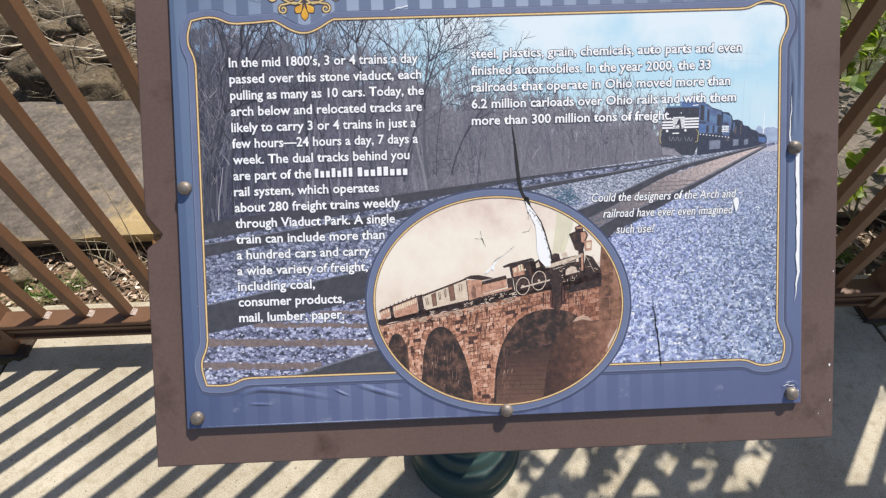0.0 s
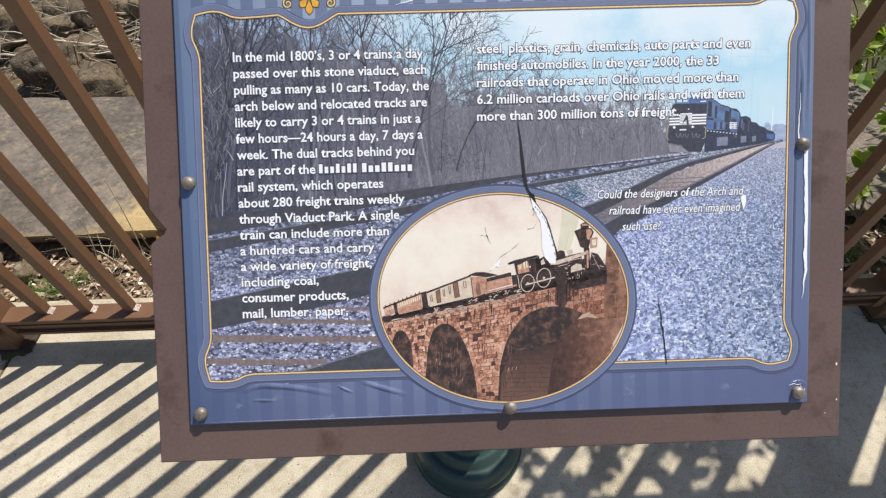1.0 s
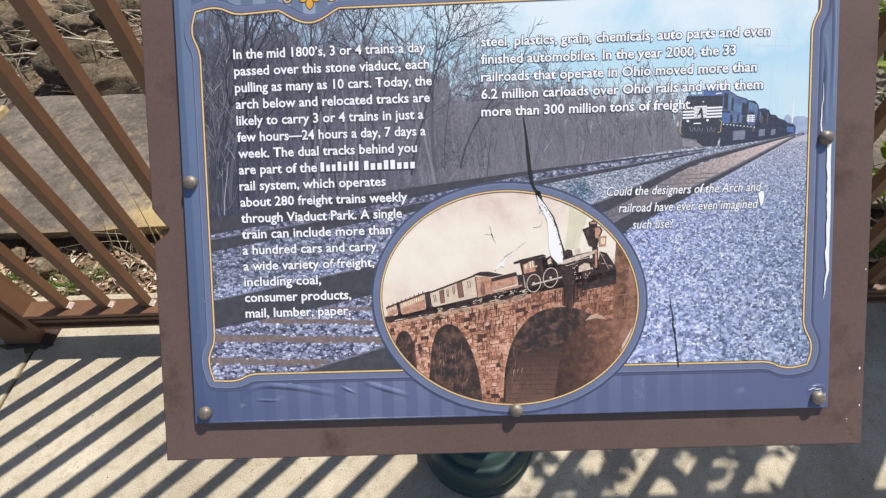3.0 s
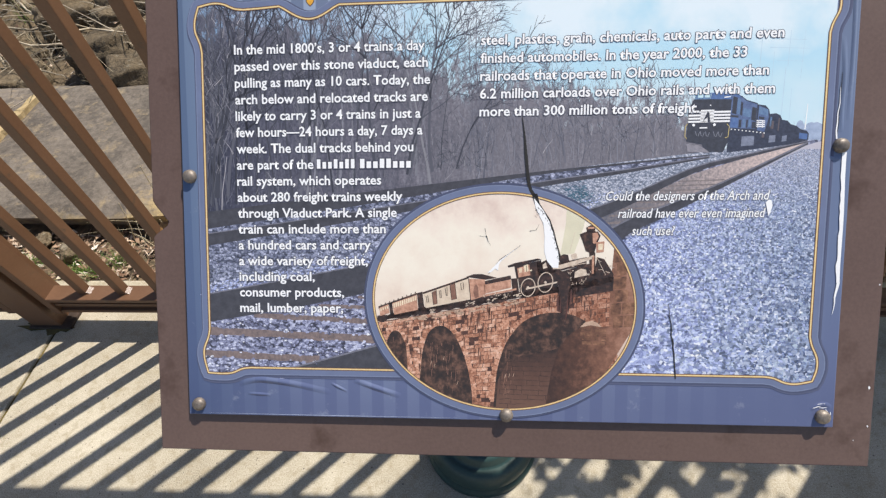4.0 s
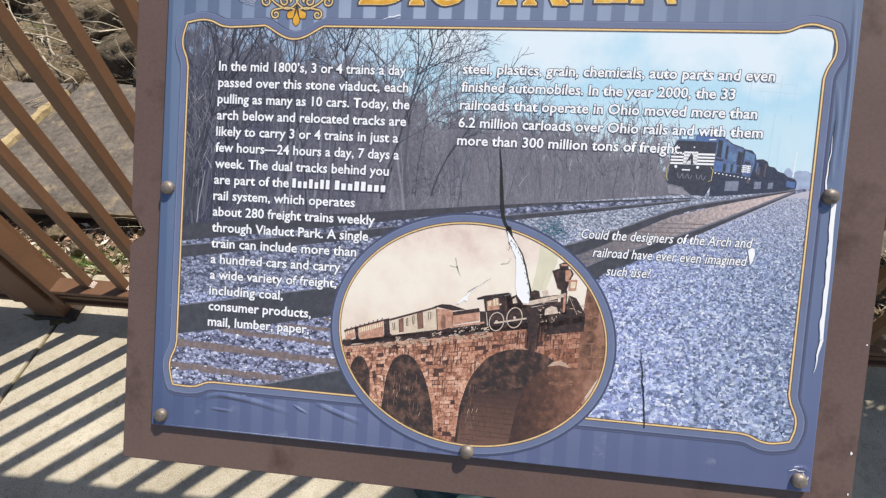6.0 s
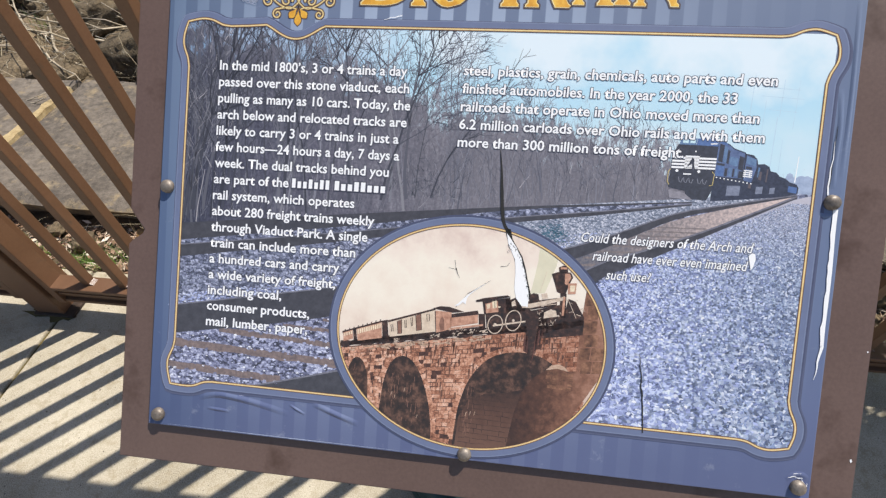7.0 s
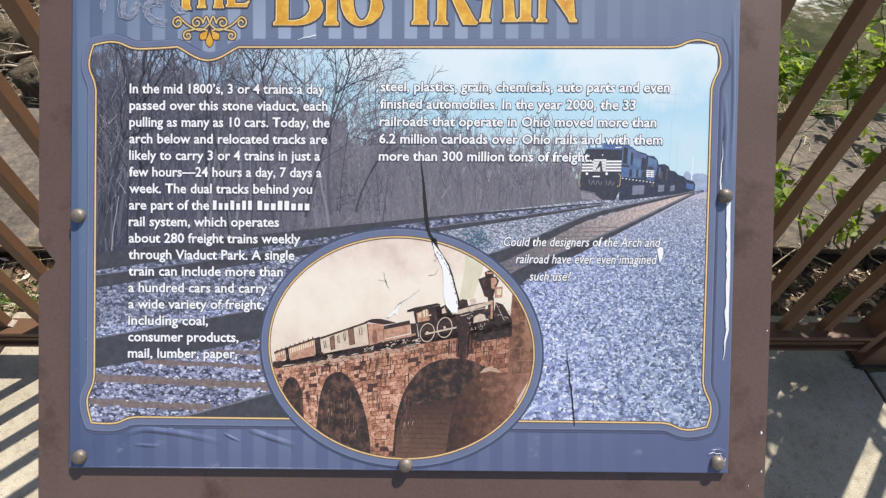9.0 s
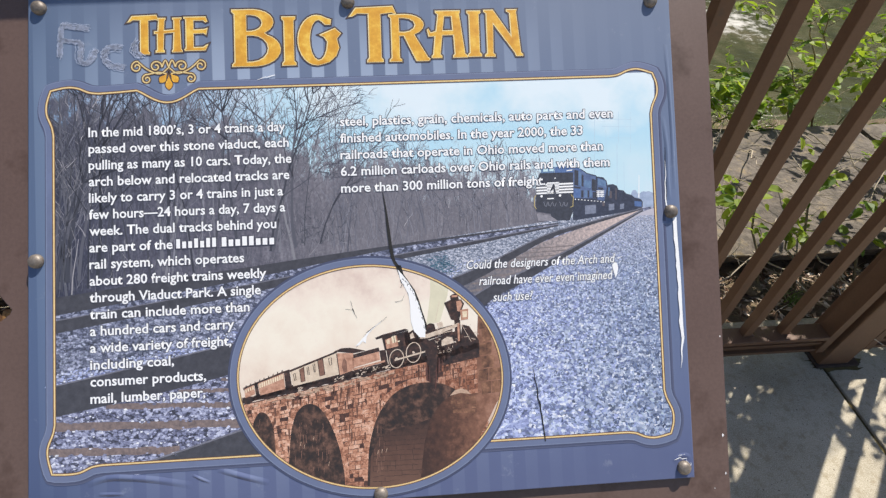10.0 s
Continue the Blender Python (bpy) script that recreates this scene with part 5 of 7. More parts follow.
def spot(x, y):
    """Places on the face from a drawing of the oval of 964 by 790 units, y down."""
    return (0.163493 + 0.000270297 * x - 0.000005456 * y - 0.00000001167 * x * y, 0.2163335 - 0.000012247 * x - 0.000259957 * y - 0.00000000737 * x * y)


def pic(x, y):
    """The same, kept inside the oval."""
    u, v = spot(x, y)
    s = (u - OX) / OA
    t = (v - OY + 0.0032 * s) / OB
    r = math.hypot(s, t)
    return (u, v) if r < 1.02 else oval_at(s * 1.02 / r, t * 1.02 / r)


def inside(x, y, k=1.0):
    u, v = spot(x, y)
    s = (u - OX) / OA
    return math.hypot(s, (v - OY + 0.0032 * s) / OB) < k


def sepia_stone():
    """Printed masonry: each block a little different, browner and dimmer to the right."""
    m, nt, b = base_mat("printed_viaduct_stones", 0.38)
    v = coords(nt, False)
    sep = nt.nodes.new("ShaderNodeSeparateXYZ")
    nt.links.new(v, sep.inputs[0])
    isl = nt.nodes.new("ShaderNodeNewGeometry").outputs["Random Per Island"]
    n = tex(nt, "ShaderNodeTexNoise", v, 75, 6, 0.7).outputs[0]
    g = tex(nt, "ShaderNodeTexNoise", v, 420, 4, 0.7).outputs[0]
    f = maths(nt, "ADD", maths(nt, "MULTIPLY", isl, 0.26), maths(nt, "ADD", maths(nt, "MULTIPLY", n, 0.68), maths(nt, "MULTIPLY", maths(nt, "SUBTRACT", g, 0.5), 0.9)))
    col = ramp(nt, f, faded([(0.14, (0.040, 0.012, 0.004)), (0.34, (0.240, 0.098, 0.052)), (0.52, (0.46, 0.235, 0.148)), (0.76, (0.66, 0.46, 0.35))]))
    fade = ramp(nt, maths(nt, "DIVIDE", maths(nt, "SUBTRACT", sep.outputs["X"], 0.17), 0.24), [(0.0, (1, 1, 1)), (0.5, (0.92, 0.88, 0.86)), (0.75, (0.66, 0.58, 0.55)), (1.0, (0.70, 0.62, 0.58))])
    nt.links.new(mixed(nt, 1.0, col, fade, "MULTIPLY"), b.inputs["Base Color"])
    return m


def oval_picture():
    n = 72
    ring = [oval_at(1.03 * math.cos(2 * math.pi * i / n), 1.03 * math.sin(2 * math.pi * i / n)) for i in range(n)]
    a = Art(24)
    a.add(ring)
    a.done("oval_sky", P_CREAM, "printed cream sky of an old sepia photograph")
    stones = sepia_stone()
    haze = print_mat("printed_brown_haze", [(0.0, (0.030, 0.010, 0.004)), (0.28, (0.065, 0.025, 0.012)), (0.60, (0.165, 0.072, 0.040)), (1.0, (0.30, 0.155, 0.100))], 130, ("X", 0.335, 0.425), blotch=1.3)

    def parapet(x):
        return 514 - 0.2375 * (x - 60)

    a = Art(25)
    xs = [40 + i * 920 / 60 for i in range(61)]
    a.band([pic(x, parapet(x)) for x in xs], [pic(x, 795) for x in xs])
    a.done("viaduct_wall", P_MORTAR, "printed reddish stone viaduct")
    a = Art(26)
    for r in range(27):
        x = 40 + rnd.uniform(0, 15)
        while x < 880:
            w = (14 + 14 * (x - 40) / 890) * rnd.choice((0.7, 0.9, 1.0, 1.25, 1.6))

            def y_at(q, k):
                return parapet(q) + 2 + k * (11.5 + 5.5 * (q - 40) / 890)

            p = [(x + 0.6, y_at(x, r) + 0.6), (x + w - 0.8, y_at(x + w, r) + 0.6), (x + w - 0.8, y_at(x + w, r + 1) - 0.8), (x + 0.6, y_at(x, r + 1) - 0.8)]
            if inside(x + w / 2, y_at(x, r + 0.5), 1.02) and rnd.random() < 0.93:
                a.add([pic(u + rnd.uniform(-1.5, 1.5), v + rnd.uniform(-1.3, 1.3)) for u, v in p])
            x += w
    a.done("masonry", stones, "printed masonry blocks", stuff=True)

    arches = ([(90, 690), (92, 620), (98, 572), (112, 546), (126, 540), (142, 548), (156, 574), (166, 612), (172, 690)],
              [(214, 750), (218, 660), (224, 600), (238, 550), (258, 522), (286, 511), (314, 522), (340, 552), (364, 600), (386, 664), (402, 740), (406, 790)],
              [(482, 790), (484, 700), (490, 640), (508, 572), (534, 522), (566, 482), (606, 456), (650, 442), (700, 438), (748, 446), (792, 468), (830, 500), (856, 540), (870, 600), (870, 790)])
    ring = Art(27)
    for outline in arches:
        run = smooth_line(outline, 3)
        for k, (p, q) in enumerate(zip(run, run[1:])):
            dx, dy = q[0] - p[0], q[1] - p[1]
            d = math.hypot(dx, dy) or 1
            o = 17 if len(outline) > 9 else 11
            ox, oy = dy / d * o, -dx / d * o
            mx, my = p[0] + ox, p[1] + oy
            if inside(mx, my, 0.98):
                ring.add([pic(p[0] + dx * 0.04, p[1] + dy * 0.04), pic(p[0] + dx * 0.93, p[1] + dy * 0.93), pic(p[0] + dx * 0.95 + ox, p[1] + dy * 0.95 + oy), pic(p[0] + dx * 0.05 + ox, p[1] + dy * 0.05 + oy)])
    ring.done("masonry", stones, "printed arch stones", stuff=True)
    a = Art(28)
    for outline in arches:
        a.add([pic(*p) for p in smooth_line(outline, 4)])
    a.done("viaduct_arch", P_ARCH, "dark printed arch", split=True)
    a = Art(29)
    a.add([pic(*p) for p in [(672, 795), (670, 700), (676, 640), (694, 570), (726, 516), (764, 486), (800, 470), (838, 478), (880, 470), (1020, 460), (1020, 795)]])
    a.add([pic(*p) for p in [(862, 470), (858, 330), (862, 210), (900, 206), (1020, 260), (1020, 470)]])
    a.done("viaduct_far_pier", haze, split=True)
    a = Art(28.5)
    a.add([pic(*p) for p in [(490, 795), (492, 690), (520, 628), (572, 596), (640, 582), (700, 560), (690, 795)]])
    a.done("viaduct_far_pier", print_mat("printed_pier_shade", [(0.0, (0.105, 0.050, 0.030)), (0.45, (0.070, 0.030, 0.017)), (0.9, (0.020, 0.008, 0.004)), (1.0, (0.012, 0.004, 0.002))], 130, ("Z", 0.004, 0.068), blotch=0.9))
    a = Art(29.5)
    for row in range(11):
        y = 604 + 17 * row
        x = 500
        while x < 672:
            w = rnd.uniform(18, 40)
            if inside(x + w, y, 0.98):
                a.stroke([pic(x, y - 0.05 * (x - 500) + rnd.uniform(-2, 2)), pic(x + w, y - 0.05 * (x + w - 500) + rnd.uniform(-2, 2))], 0.0004 * rnd.uniform(0.5, 1.3))
                if rnd.random() < 0.5:
                    a.stroke([pic(x, y - 0.05 * (x - 500)), pic(x + 1, y + 15 - 0.05 * (x - 500))], 0.0004)
            x += w
    a.done("masonry", P_SEPIA_DARK, stuff=True)
    a = Art(30)
    for row in range(6):
        x = 864 + (row % 2) * 10
        while x < 950:
            w, y = rnd.uniform(36, 58), 214 + 45 * row - 0.16 * (x - 866)
            if inside(x + w / 2, y + 18, 1.0):
                a.add([pic(x + 1.5, y + 1), pic(x + w - 1.5, y - 4), pic(x + w - 2, y + 36), pic(x + 1.5, y + 42)])
            x += w
    for row in range(4):
        for k in range(4):
            x, y = 770 + 22 * k + rnd.uniform(-4, 4), 486 + 15 * row
            a.add([pic(x, y), pic(x + rnd.uniform(12, 20), y - 2), pic(x + 18, y + 10), pic(x, y + 11)])
    a.done("masonry", print_mat("printed_pier_courses", [(0.32, (0.030, 0.011, 0.005)), (0.5, (0.135, 0.060, 0.030)), (0.70, (0.30, 0.150, 0.085))], 110), stuff=True)
    a = Art(30)
    for k in range(90):
        q = rnd.choice(((232, 350), (232, 350), (105, 160), (505, 540)))
        x, y = rnd.uniform(*q), rnd.uniform(560, 740)
        if inside(x, y, 0.95):
            a.stroke([pic(x, y), pic(x + rnd.uniform(-2, 2), y + rnd.uniform(6, 34))], 0.0003 * rnd.uniform(0.6, 1.8))
    a.done("masonry", P_SEPIA_MID, stuff=True)
    a = Art(31)
    a.add([pic(*p) for p in [(764, 484), (780, 466), (802, 459), (822, 464), (838, 478), (800, 474)]])
    for x, y in ((518, 668), (532, 664), (547, 661), (256, 640), (268, 650), (300, 620), (352, 706)):
        a.stroke([pic(x, y), pic(x - 3, y + 14)], 0.0004)
    for k in range(60):
        x = rnd.uniform(90, 560)
        y = parapet(x) + rnd.uniform(0, 16)
        a.add([pic(x, y), pic(x + rnd.uniform(8, 26), y - 4), pic(x + rnd.uniform(8, 22), y + rnd.uniform(1, 5)), pic(x, y + 4)])
    a.done("masonry", print_mat("printed_parapet", [(0.3, (0.27, 0.16, 0.105)), (0.7, (0.50, 0.36, 0.26))], 220), stuff=True)

    # the old train
    def shapes(layer, name, material, *polys, label="", stuff=False):
        a = Art(layer)
        for p in polys:
            a.add([pic(*q) for q in p])
        a.done(name, material, label, split=not stuff, stuff=stuff)

    wood = print_mat("printed_coach_wood", [(0.3, (0.25, 0.110, 0.065)), (0.7, (0.50, 0.285, 0.195))], 260)
    tan = print_mat("printed_boxcar", [(0.3, (0.43, 0.335, 0.245)), (0.7, (0.58, 0.48, 0.37))], 160)
    gear = print_mat("printed_engine_gear", [(0.3, (0.34, 0.255, 0.19)), (0.7, (0.60, 0.50, 0.40))], 300)
    a = Art(32)
    run = [60 + 12 * k for k in range(68)]
    a.band([pic(x, parapet(x) - 18 - rnd.uniform(0, 6)) for x in run], [pic(x, parapet(x) + rnd.uniform(-5, 5)) for x in run])
    a.add([pic(*q) for q in [(680, 360), (780, 326), (868, 304), (868, 352), (690, 392)]])
    # coach ends, roofs, tender, cab and wheels
    for p in ([(63, 457), (198, 400), (200, 405), (64, 465)], [(198, 401), (217, 394), (227, 460), (206, 465)], [(100, 445), (110, 440), (118, 483), (106, 485)], [(217, 397), (375, 332), (378, 337), (220, 403)],
              [(367, 333), (393, 322), (422, 320), (455, 326), (475, 330), (434, 339), (404, 336)], [(430, 344), (519, 319), (523, 332), (430, 357)], [(508, 286), (533, 275), (610, 255), (622, 259), (542, 284), (511, 292)], [(531, 287), (620, 261), (631, 302), (541, 330)],
              [(522, 330), (543, 327), (554, 391), (532, 395)], [(545, 327), (641, 295), (674, 290), (687, 368), (558, 394)], [(621, 269), (640, 257), (652, 263), (656, 296), (627, 302)], [(681, 244), (695, 236), (710, 238), (717, 263), (684, 270)],
              [(683, 319), (741, 292), (757, 358), (733, 380), (699, 374)], [(675, 301), (799, 258), (809, 290), (682, 327)], [(94, 487), (249, 441), (421, 399), (544, 370), (548, 392), (423, 422), (251, 462), (95, 500)]):
        a.add([pic(*q) for q in p])
    # boiler, funnel and cowcatcher
    for p in ([(606, 268), (640, 268), (690, 264), (772, 242), (774, 268), (712, 286), (612, 318)], [(744, 166), (766, 156), (804, 154), (814, 168), (804, 196), (797, 226), (780, 226), (768, 222), (756, 192)], [(764, 142), (778, 134), (792, 136), (796, 156), (768, 158)], [(780, 224), (800, 224), (806, 302), (786, 306)],
              [(690, 328), (772, 304), (774, 336), (690, 362)], [(768, 302), (866, 294), (866, 308), (770, 326)], [(808, 240), (832, 246), (866, 294), (800, 300)]):
        a.add([pic(*q) for q in p])
    a.done("old_engine", P_SEPIA_DARK, "printed old steam engine", stuff=True)
    shapes(33, "old_coach", wood, [(67, 462), (98, 447), (103, 478), (70, 492)], [(112, 442), (197, 407), (203, 460), (120, 483)], [(378, 339), (432, 338), (437, 393), (414, 404), (387, 414)], [(430, 357), (521, 333), (524, 361), (433, 388)], [(426, 393), (541, 362), (542, 368), (427, 400)], [(541, 293), (581, 278), (587, 314), (547, 325)], [(800, 190), (828, 186), (828, 222), (804, 226)])
    shapes(33, "old_boxcar", tan, [(221, 403), (376, 338), (385, 411), (230, 452)])
    shapes(25.5, "oval_sky_tint", plain("printed_yellowed_sky", (0.52, 0.485, 0.355), 0.08, 60), [(700, 62), (742, 84), (764, 98), (756, 140), (742, 190), (730, 232), (684, 240), (690, 190), (696, 130)])
    shapes(34, "old_funnel_light", wood, [(786, 160), (802, 158), (808, 170), (798, 196), (790, 194)], [(770, 140), (790, 139), (792, 145), (771, 147)], [(790, 236), (798, 236), (800, 296), (793, 298)])
    shapes(34, "old_boiler_shine", gear, [(660, 277), (685, 273), (752, 250), (792, 237), (794, 246), (728, 273), (689, 287), (662, 289)], [(736, 295), (755, 282), (773, 284), (779, 303), (736, 315)], [(626, 276), (636, 267), (643, 285), (629, 290)], [(719, 237), (737, 230), (743, 247), (725, 253)])
    pale = []
    for i in range(11):
        px, py = 116 + i * 7.4, 443 - i * 3.1
        pale.append([(px, py), (px + 4.6, py - 2), (px + 5.6, py + 14), (px + 1, py + 16)])
    for i in range(4):
        px, py = 70 + i * 7.6, 464 - i * 3.6
        pale.append([(px, py), (px + 4, py - 2), (px + 5, py + 9), (px + 1, py + 10)])
    shapes(34, "old_coach_window", P_SEPIA_PALE, *pale, [(545, 295), (556, 291), (558, 306), (549, 309)], [(562, 283), (577, 277), (580, 301), (567, 305)], [(583, 297), (592, 294), (591, 300), (585, 300)], [(808, 196), (824, 194), (824, 214), (809, 216)])
    shapes(34, "old_coach_door", P_SEPIA_MID, [(251, 395), (265, 386), (270, 434), (257, 438)], [(312, 366), (329, 357), (337, 412), (320, 418)], [(394, 384), (397, 364), (403, 356), (410, 366), (413, 401), (400, 406)])
    a = Art(35)
    for p in ([(230, 410), (236, 407), (240, 430), (235, 433)], [(276, 388), (281, 385), (284, 412), (280, 413)], [(296, 377), (302, 374), (304, 403), (301, 404)], [(349, 357), (358, 354), (360, 377), (353, 380)], [(251, 395), (265, 386), (270, 434), (257, 438)], [(312, 366), (329, 357), (337, 412), (320, 418)]):
        a.stroke([pic(*q) for q in p], 0.0006, closed=True)
    for k in range(9):
        a.stroke([pic(72 + 15 * k, 456 - 6.6 * k), pic(73 + 15 * k, 449 - 6.6 * k)], 0.0008)
    a.stroke([pic(376, 340), pic(386, 412)], 0.0007)
    a.stroke([pic(571, 281), pic(574, 303)], 0.0005)
    a.done("old_coach_trim", P_SEPIA_DARK, stuff=True)
    a = Art(35)
    for cx, cy, r, h in ((581, 357, 24, 31), (639, 336, 25, 34)):
        a.stroke([pic(cx + r * math.cos(2 * math.pi * i / 26), cy + h * math.sin(2 * math.pi * i / 26) - 0.12 * r * math.cos(2 * math.pi * i / 26)) for i in range(26)], 0.0008, closed=True)
        a.add([pic(cx + 5 * math.cos(k), cy + 5 * math.sin(k)) for k in range(6)])
    a.stroke([pic(574, 363), pic(679, 333)], 0.0014)
    a.stroke([pic(714, 230), pic(728, 160)], 0.0003)
    a.stroke([pic(806, 240), pic(840, 300)], 0.0004)
    a.stroke([pic(700, 280), pic(772, 262)], 0.0006)
    for x0, x1 in ((236, 256), (366, 396), (440, 470), (524, 552)):
        for k in range(7):
            x = rnd.uniform(x0, x1)
            y = parapet(x) - rnd.uniform(2, 16)
            a.stroke([pic(x, y), pic(x + rnd.uniform(4, 10), y - rnd.uniform(0, 5))], 0.0009 * rnd.uniform(0.5, 1.2))
    for k in range(70):
        x, y = rnd.choice(((rnd.uniform(640, 776), rnd.uniform(250, 340)), (rnd.uniform(782, 860), rnd.uniform(236, 308)), (rnd.uniform(700, 772), rnd.uniform(290, 345)), (rnd.uniform(430, 520), rnd.uniform(388, 402))))
        a.stroke([pic(x, y), pic(x + rnd.uniform(-8, 14), y + rnd.uniform(-10, 6))], 0.0005 * rnd.uniform(0.4, 1.3))
    a.done("old_engine_gear", gear, stuff=True)
    shapes(36, "soot_streak", P_SEPIA_DARK, *[[(x - w, y0), (x + w, y0 + 2), (x + 0.4 * w, y1 - 10), (x, y1), (x - 0.5 * w, y1 - 16)] for x, w, y0, y1 in ((690, 4, 350, 436), (700, 5, 345, 470), (712, 6, 350, 492), (722, 4, 352, 440), (734, 4, 350, 412), (746, 3, 346, 384))])
    a = Art(27.5)
    for k in range(170):
        x = 70 + 760 * rnd.random() ** 0.9
        y = parapet(x) + 8 + 190 * rnd.random() ** 1.7
        w, h = rnd.uniform(1.5, 5), rnd.uniform(12, 46)
        if inside(x, y + h, 0.97):
            a.add([pic(x - w, y), pic(x + w * rnd.uniform(0.4, 1), y - 2), pic(x + w * 0.8, y + h * rnd.uniform(0.3, 0.6)), pic(x + rnd.uniform(-2, 2), y + h), pic(x - w * 0.6, y + h * rnd.uniform(0.4, 0.8))])
    a.done("masonry_stain", print_mat("printed_stone_stain", [(0.3, (0.035, 0.012, 0.006)), (0.7, (0.16, 0.07, 0.04))], 240), stuff=True)
    shapes(36.5, "soot_streak", P_SEPIA_DARK, [(672, 288), (690, 294), (712, 294), (722, 318), (722, 350), (716, 396), (714, 440), (709, 472), (700, 434), (690, 372), (680, 330)])
    shapes(36, "soot_smear", print_mat("printed_soot", [(0.3, (0.030, 0.010, 0.008)), (0.7, (0.12, 0.045, 0.03))], 120), [(680, 392), (700, 360), (738, 352), (740, 376), (722, 410), (716, 462), (704, 440), (684, 432)])

    # ring round the oval
    def ellipse(k):
        return [(OX + (OA + k) * math.cos(2 * math.pi * i / 120), OY + (OB + k) * math.sin(2 * math.pi * i / 120) - 0.0032 * math.cos(2 * math.pi * i / 120)) for i in range(120)]

    for name, k, w, layer, m in (("oval_shade", 0.0072, 0.0034, 22, P_RIM_DARK), ("oval_rim", 0.0036, 0.0068, 33, P_RIM), ("oval_rim_edge", 0.0066, 0.0009, 34, P_RIM_LIGHT), ("oval_border_edge", 0.0, 0.0025, 36, P_GOLD_DARK), ("oval_border", 0.0, 0.0016, 37, P_OCHRE), ("oval_border_highlight", 0.0, 0.0006, 38, P_GOLD_LIGHT)):
        a = Art(layer)
        a.stroke(ellipse(k), w, closed=True)
        a.done(name, m)


oval_picture()

# -- wear on the print
def jag(a, b, n, amp):
    return [(a[0] + (b[0] - a[0]) * i / n + rnd.uniform(-amp, amp), a[1] + (b[1] - a[1]) * i / n + rnd.uniform(-amp, amp)) for i in range(n + 1)]


def wear():
    a = Art(39)
    a.stroke(smooth_line([(0.3085, 0.268), (0.3112, 0.250), (0.3130, 0.232), (0.3165, 0.206), (0.3230, 0.1960)], 5), 0.0004, 0.0030, 0.0028)
    a.add([spot(*p) for p in ((574, 36), (590, 76), (607, 108), (618, 132), (624, 150), (626, 164), (634, 150), (655, 168), (662, 200), (676, 240), (682, 262), (685, 240), (670, 198), (658, 158), (643, 122), (621, 92), (604, 68), (594, 36))])
    for p, q, w in (((424, 160), (430, 190), 0.0003), ((430, 186), (437, 204), 0.0009), ((437, 204), (446, 219), 0.0003), ((406, 188), (432, 191), 0.0003), ((576, 163), (600, 158), 0.0004), ((598, 158), (607, 138), 0.0003), ((444, 318), (478, 268), 0.0003), ((478, 268), (548, 214), 0.0004)):
        a.stroke([spot(*p), spot((p[0] + q[0]) / 2 + 1, (p[1] + q[1]) / 2), spot(*q)], w, w * 0.4)
    a.stroke(jag((0.4420, 0.1000), (0.4490, 0.0320), 12, 0.0008), 0.0004, 0.0009, 0.0013)
    a.stroke(jag((0.5785, 0.3000), (0.5800, 0.2450), 9, 0.0005), 0.0003, 0.0005, 0.0008)
    a.done("crack", P_CRACK, "black crack in the print", split=True)
    a = Art(40)
    a.add([spot(*p) for p in ((583, 50), (592, 84), (606, 110), (620, 134), (624, 156), (627, 178), (628, 206), (630, 232), (640, 262), (660, 284), (680, 284), (680, 258), (677, 236), (668, 206), (662, 190), (656, 166), (648, 152), (641, 128), (630, 112), (620, 94), (602, 72))])
    a.add([spot(*p) for p in ((440, 314), (452, 302), (466, 286), (480, 270), (512, 242), (546, 217), (510, 246), (486, 270), (478, 284), (476, 304), (466, 298), (452, 312))])
    dark = Art(41)
    edge = [(606, 80), (622, 98), (632, 114), (643, 130), (650, 152), (658, 168), (663, 190), (670, 208), (678, 238), (681, 258)]
    for k in range(26):
        p, q = edge[k % 9], edge[k % 9 + 1]
        f = rnd.random()
        x, y = p[0] + (q[0] - p[0]) * f - rnd.uniform(1, 6), p[1] + (q[1] - p[1]) * f
        dark.stroke([spot(x, y), spot(x + rnd.uniform(-2, 4), y + rnd.uniform(3, 9))], 0.0005 * rnd.uniform(0.5, 1.3), 0.0002)
    for k in range(7):
        x, y = rnd.uniform(590, 606), rnd.uniform(76, 112)
        dark.stroke([spot(x, y), spot(x + rnd.uniform(2, 8), y + rnd.uniform(4, 12))], 0.0004, 0.0002)
    dark.done("crack", P_CRACK, split=True)
    a.add([(0.5240, 0.1905), (0.5265, 0.1930), (0.5290, 0.1925), (0.5300, 0.1880), (0.5285, 0.1815), (0.5268, 0.1785), (0.5258, 0.1830)])
    a.stroke([(0.5305, 0.1965), (0.5345, 0.1985)], 0.0008, 0.0004)
    a.stroke(jag((0.5560, 0.1980), (0.5640, 0.1930), 4, 0.0006), 0.0006, 0.0003)
    for v0, v1 in ((0.2330, 0.1200),):
        n = 22
        a.band([(0.5895 + 0.0014 * math.sin(math.pi * i / n) ** 2, v0 + (v1 - v0) * i / n) for i in range(n + 1)], [(0.5895 - 0.0034 + 0.0014 * math.sin(math.pi * i / n) ** 2 + rnd.uniform(-0.0006, 0.0006), v0 + (v1 - v0) * i / n) for i in range(n + 1)])
    a.stroke(jag((0.5885, 0.121), (0.5835, 0.092), 6, 0.0006), 0.0026, 0.0002)
    a.stroke(jag((0.5790, 0.2880), (0.5795, 0.2440), 6, 0.0005), 0.0002, 0.0014)
    a.stroke(jag((0.1960, 0.3760), (0.2120, 0.3800), 5, 0.0008), 0.0003, 0.0009)
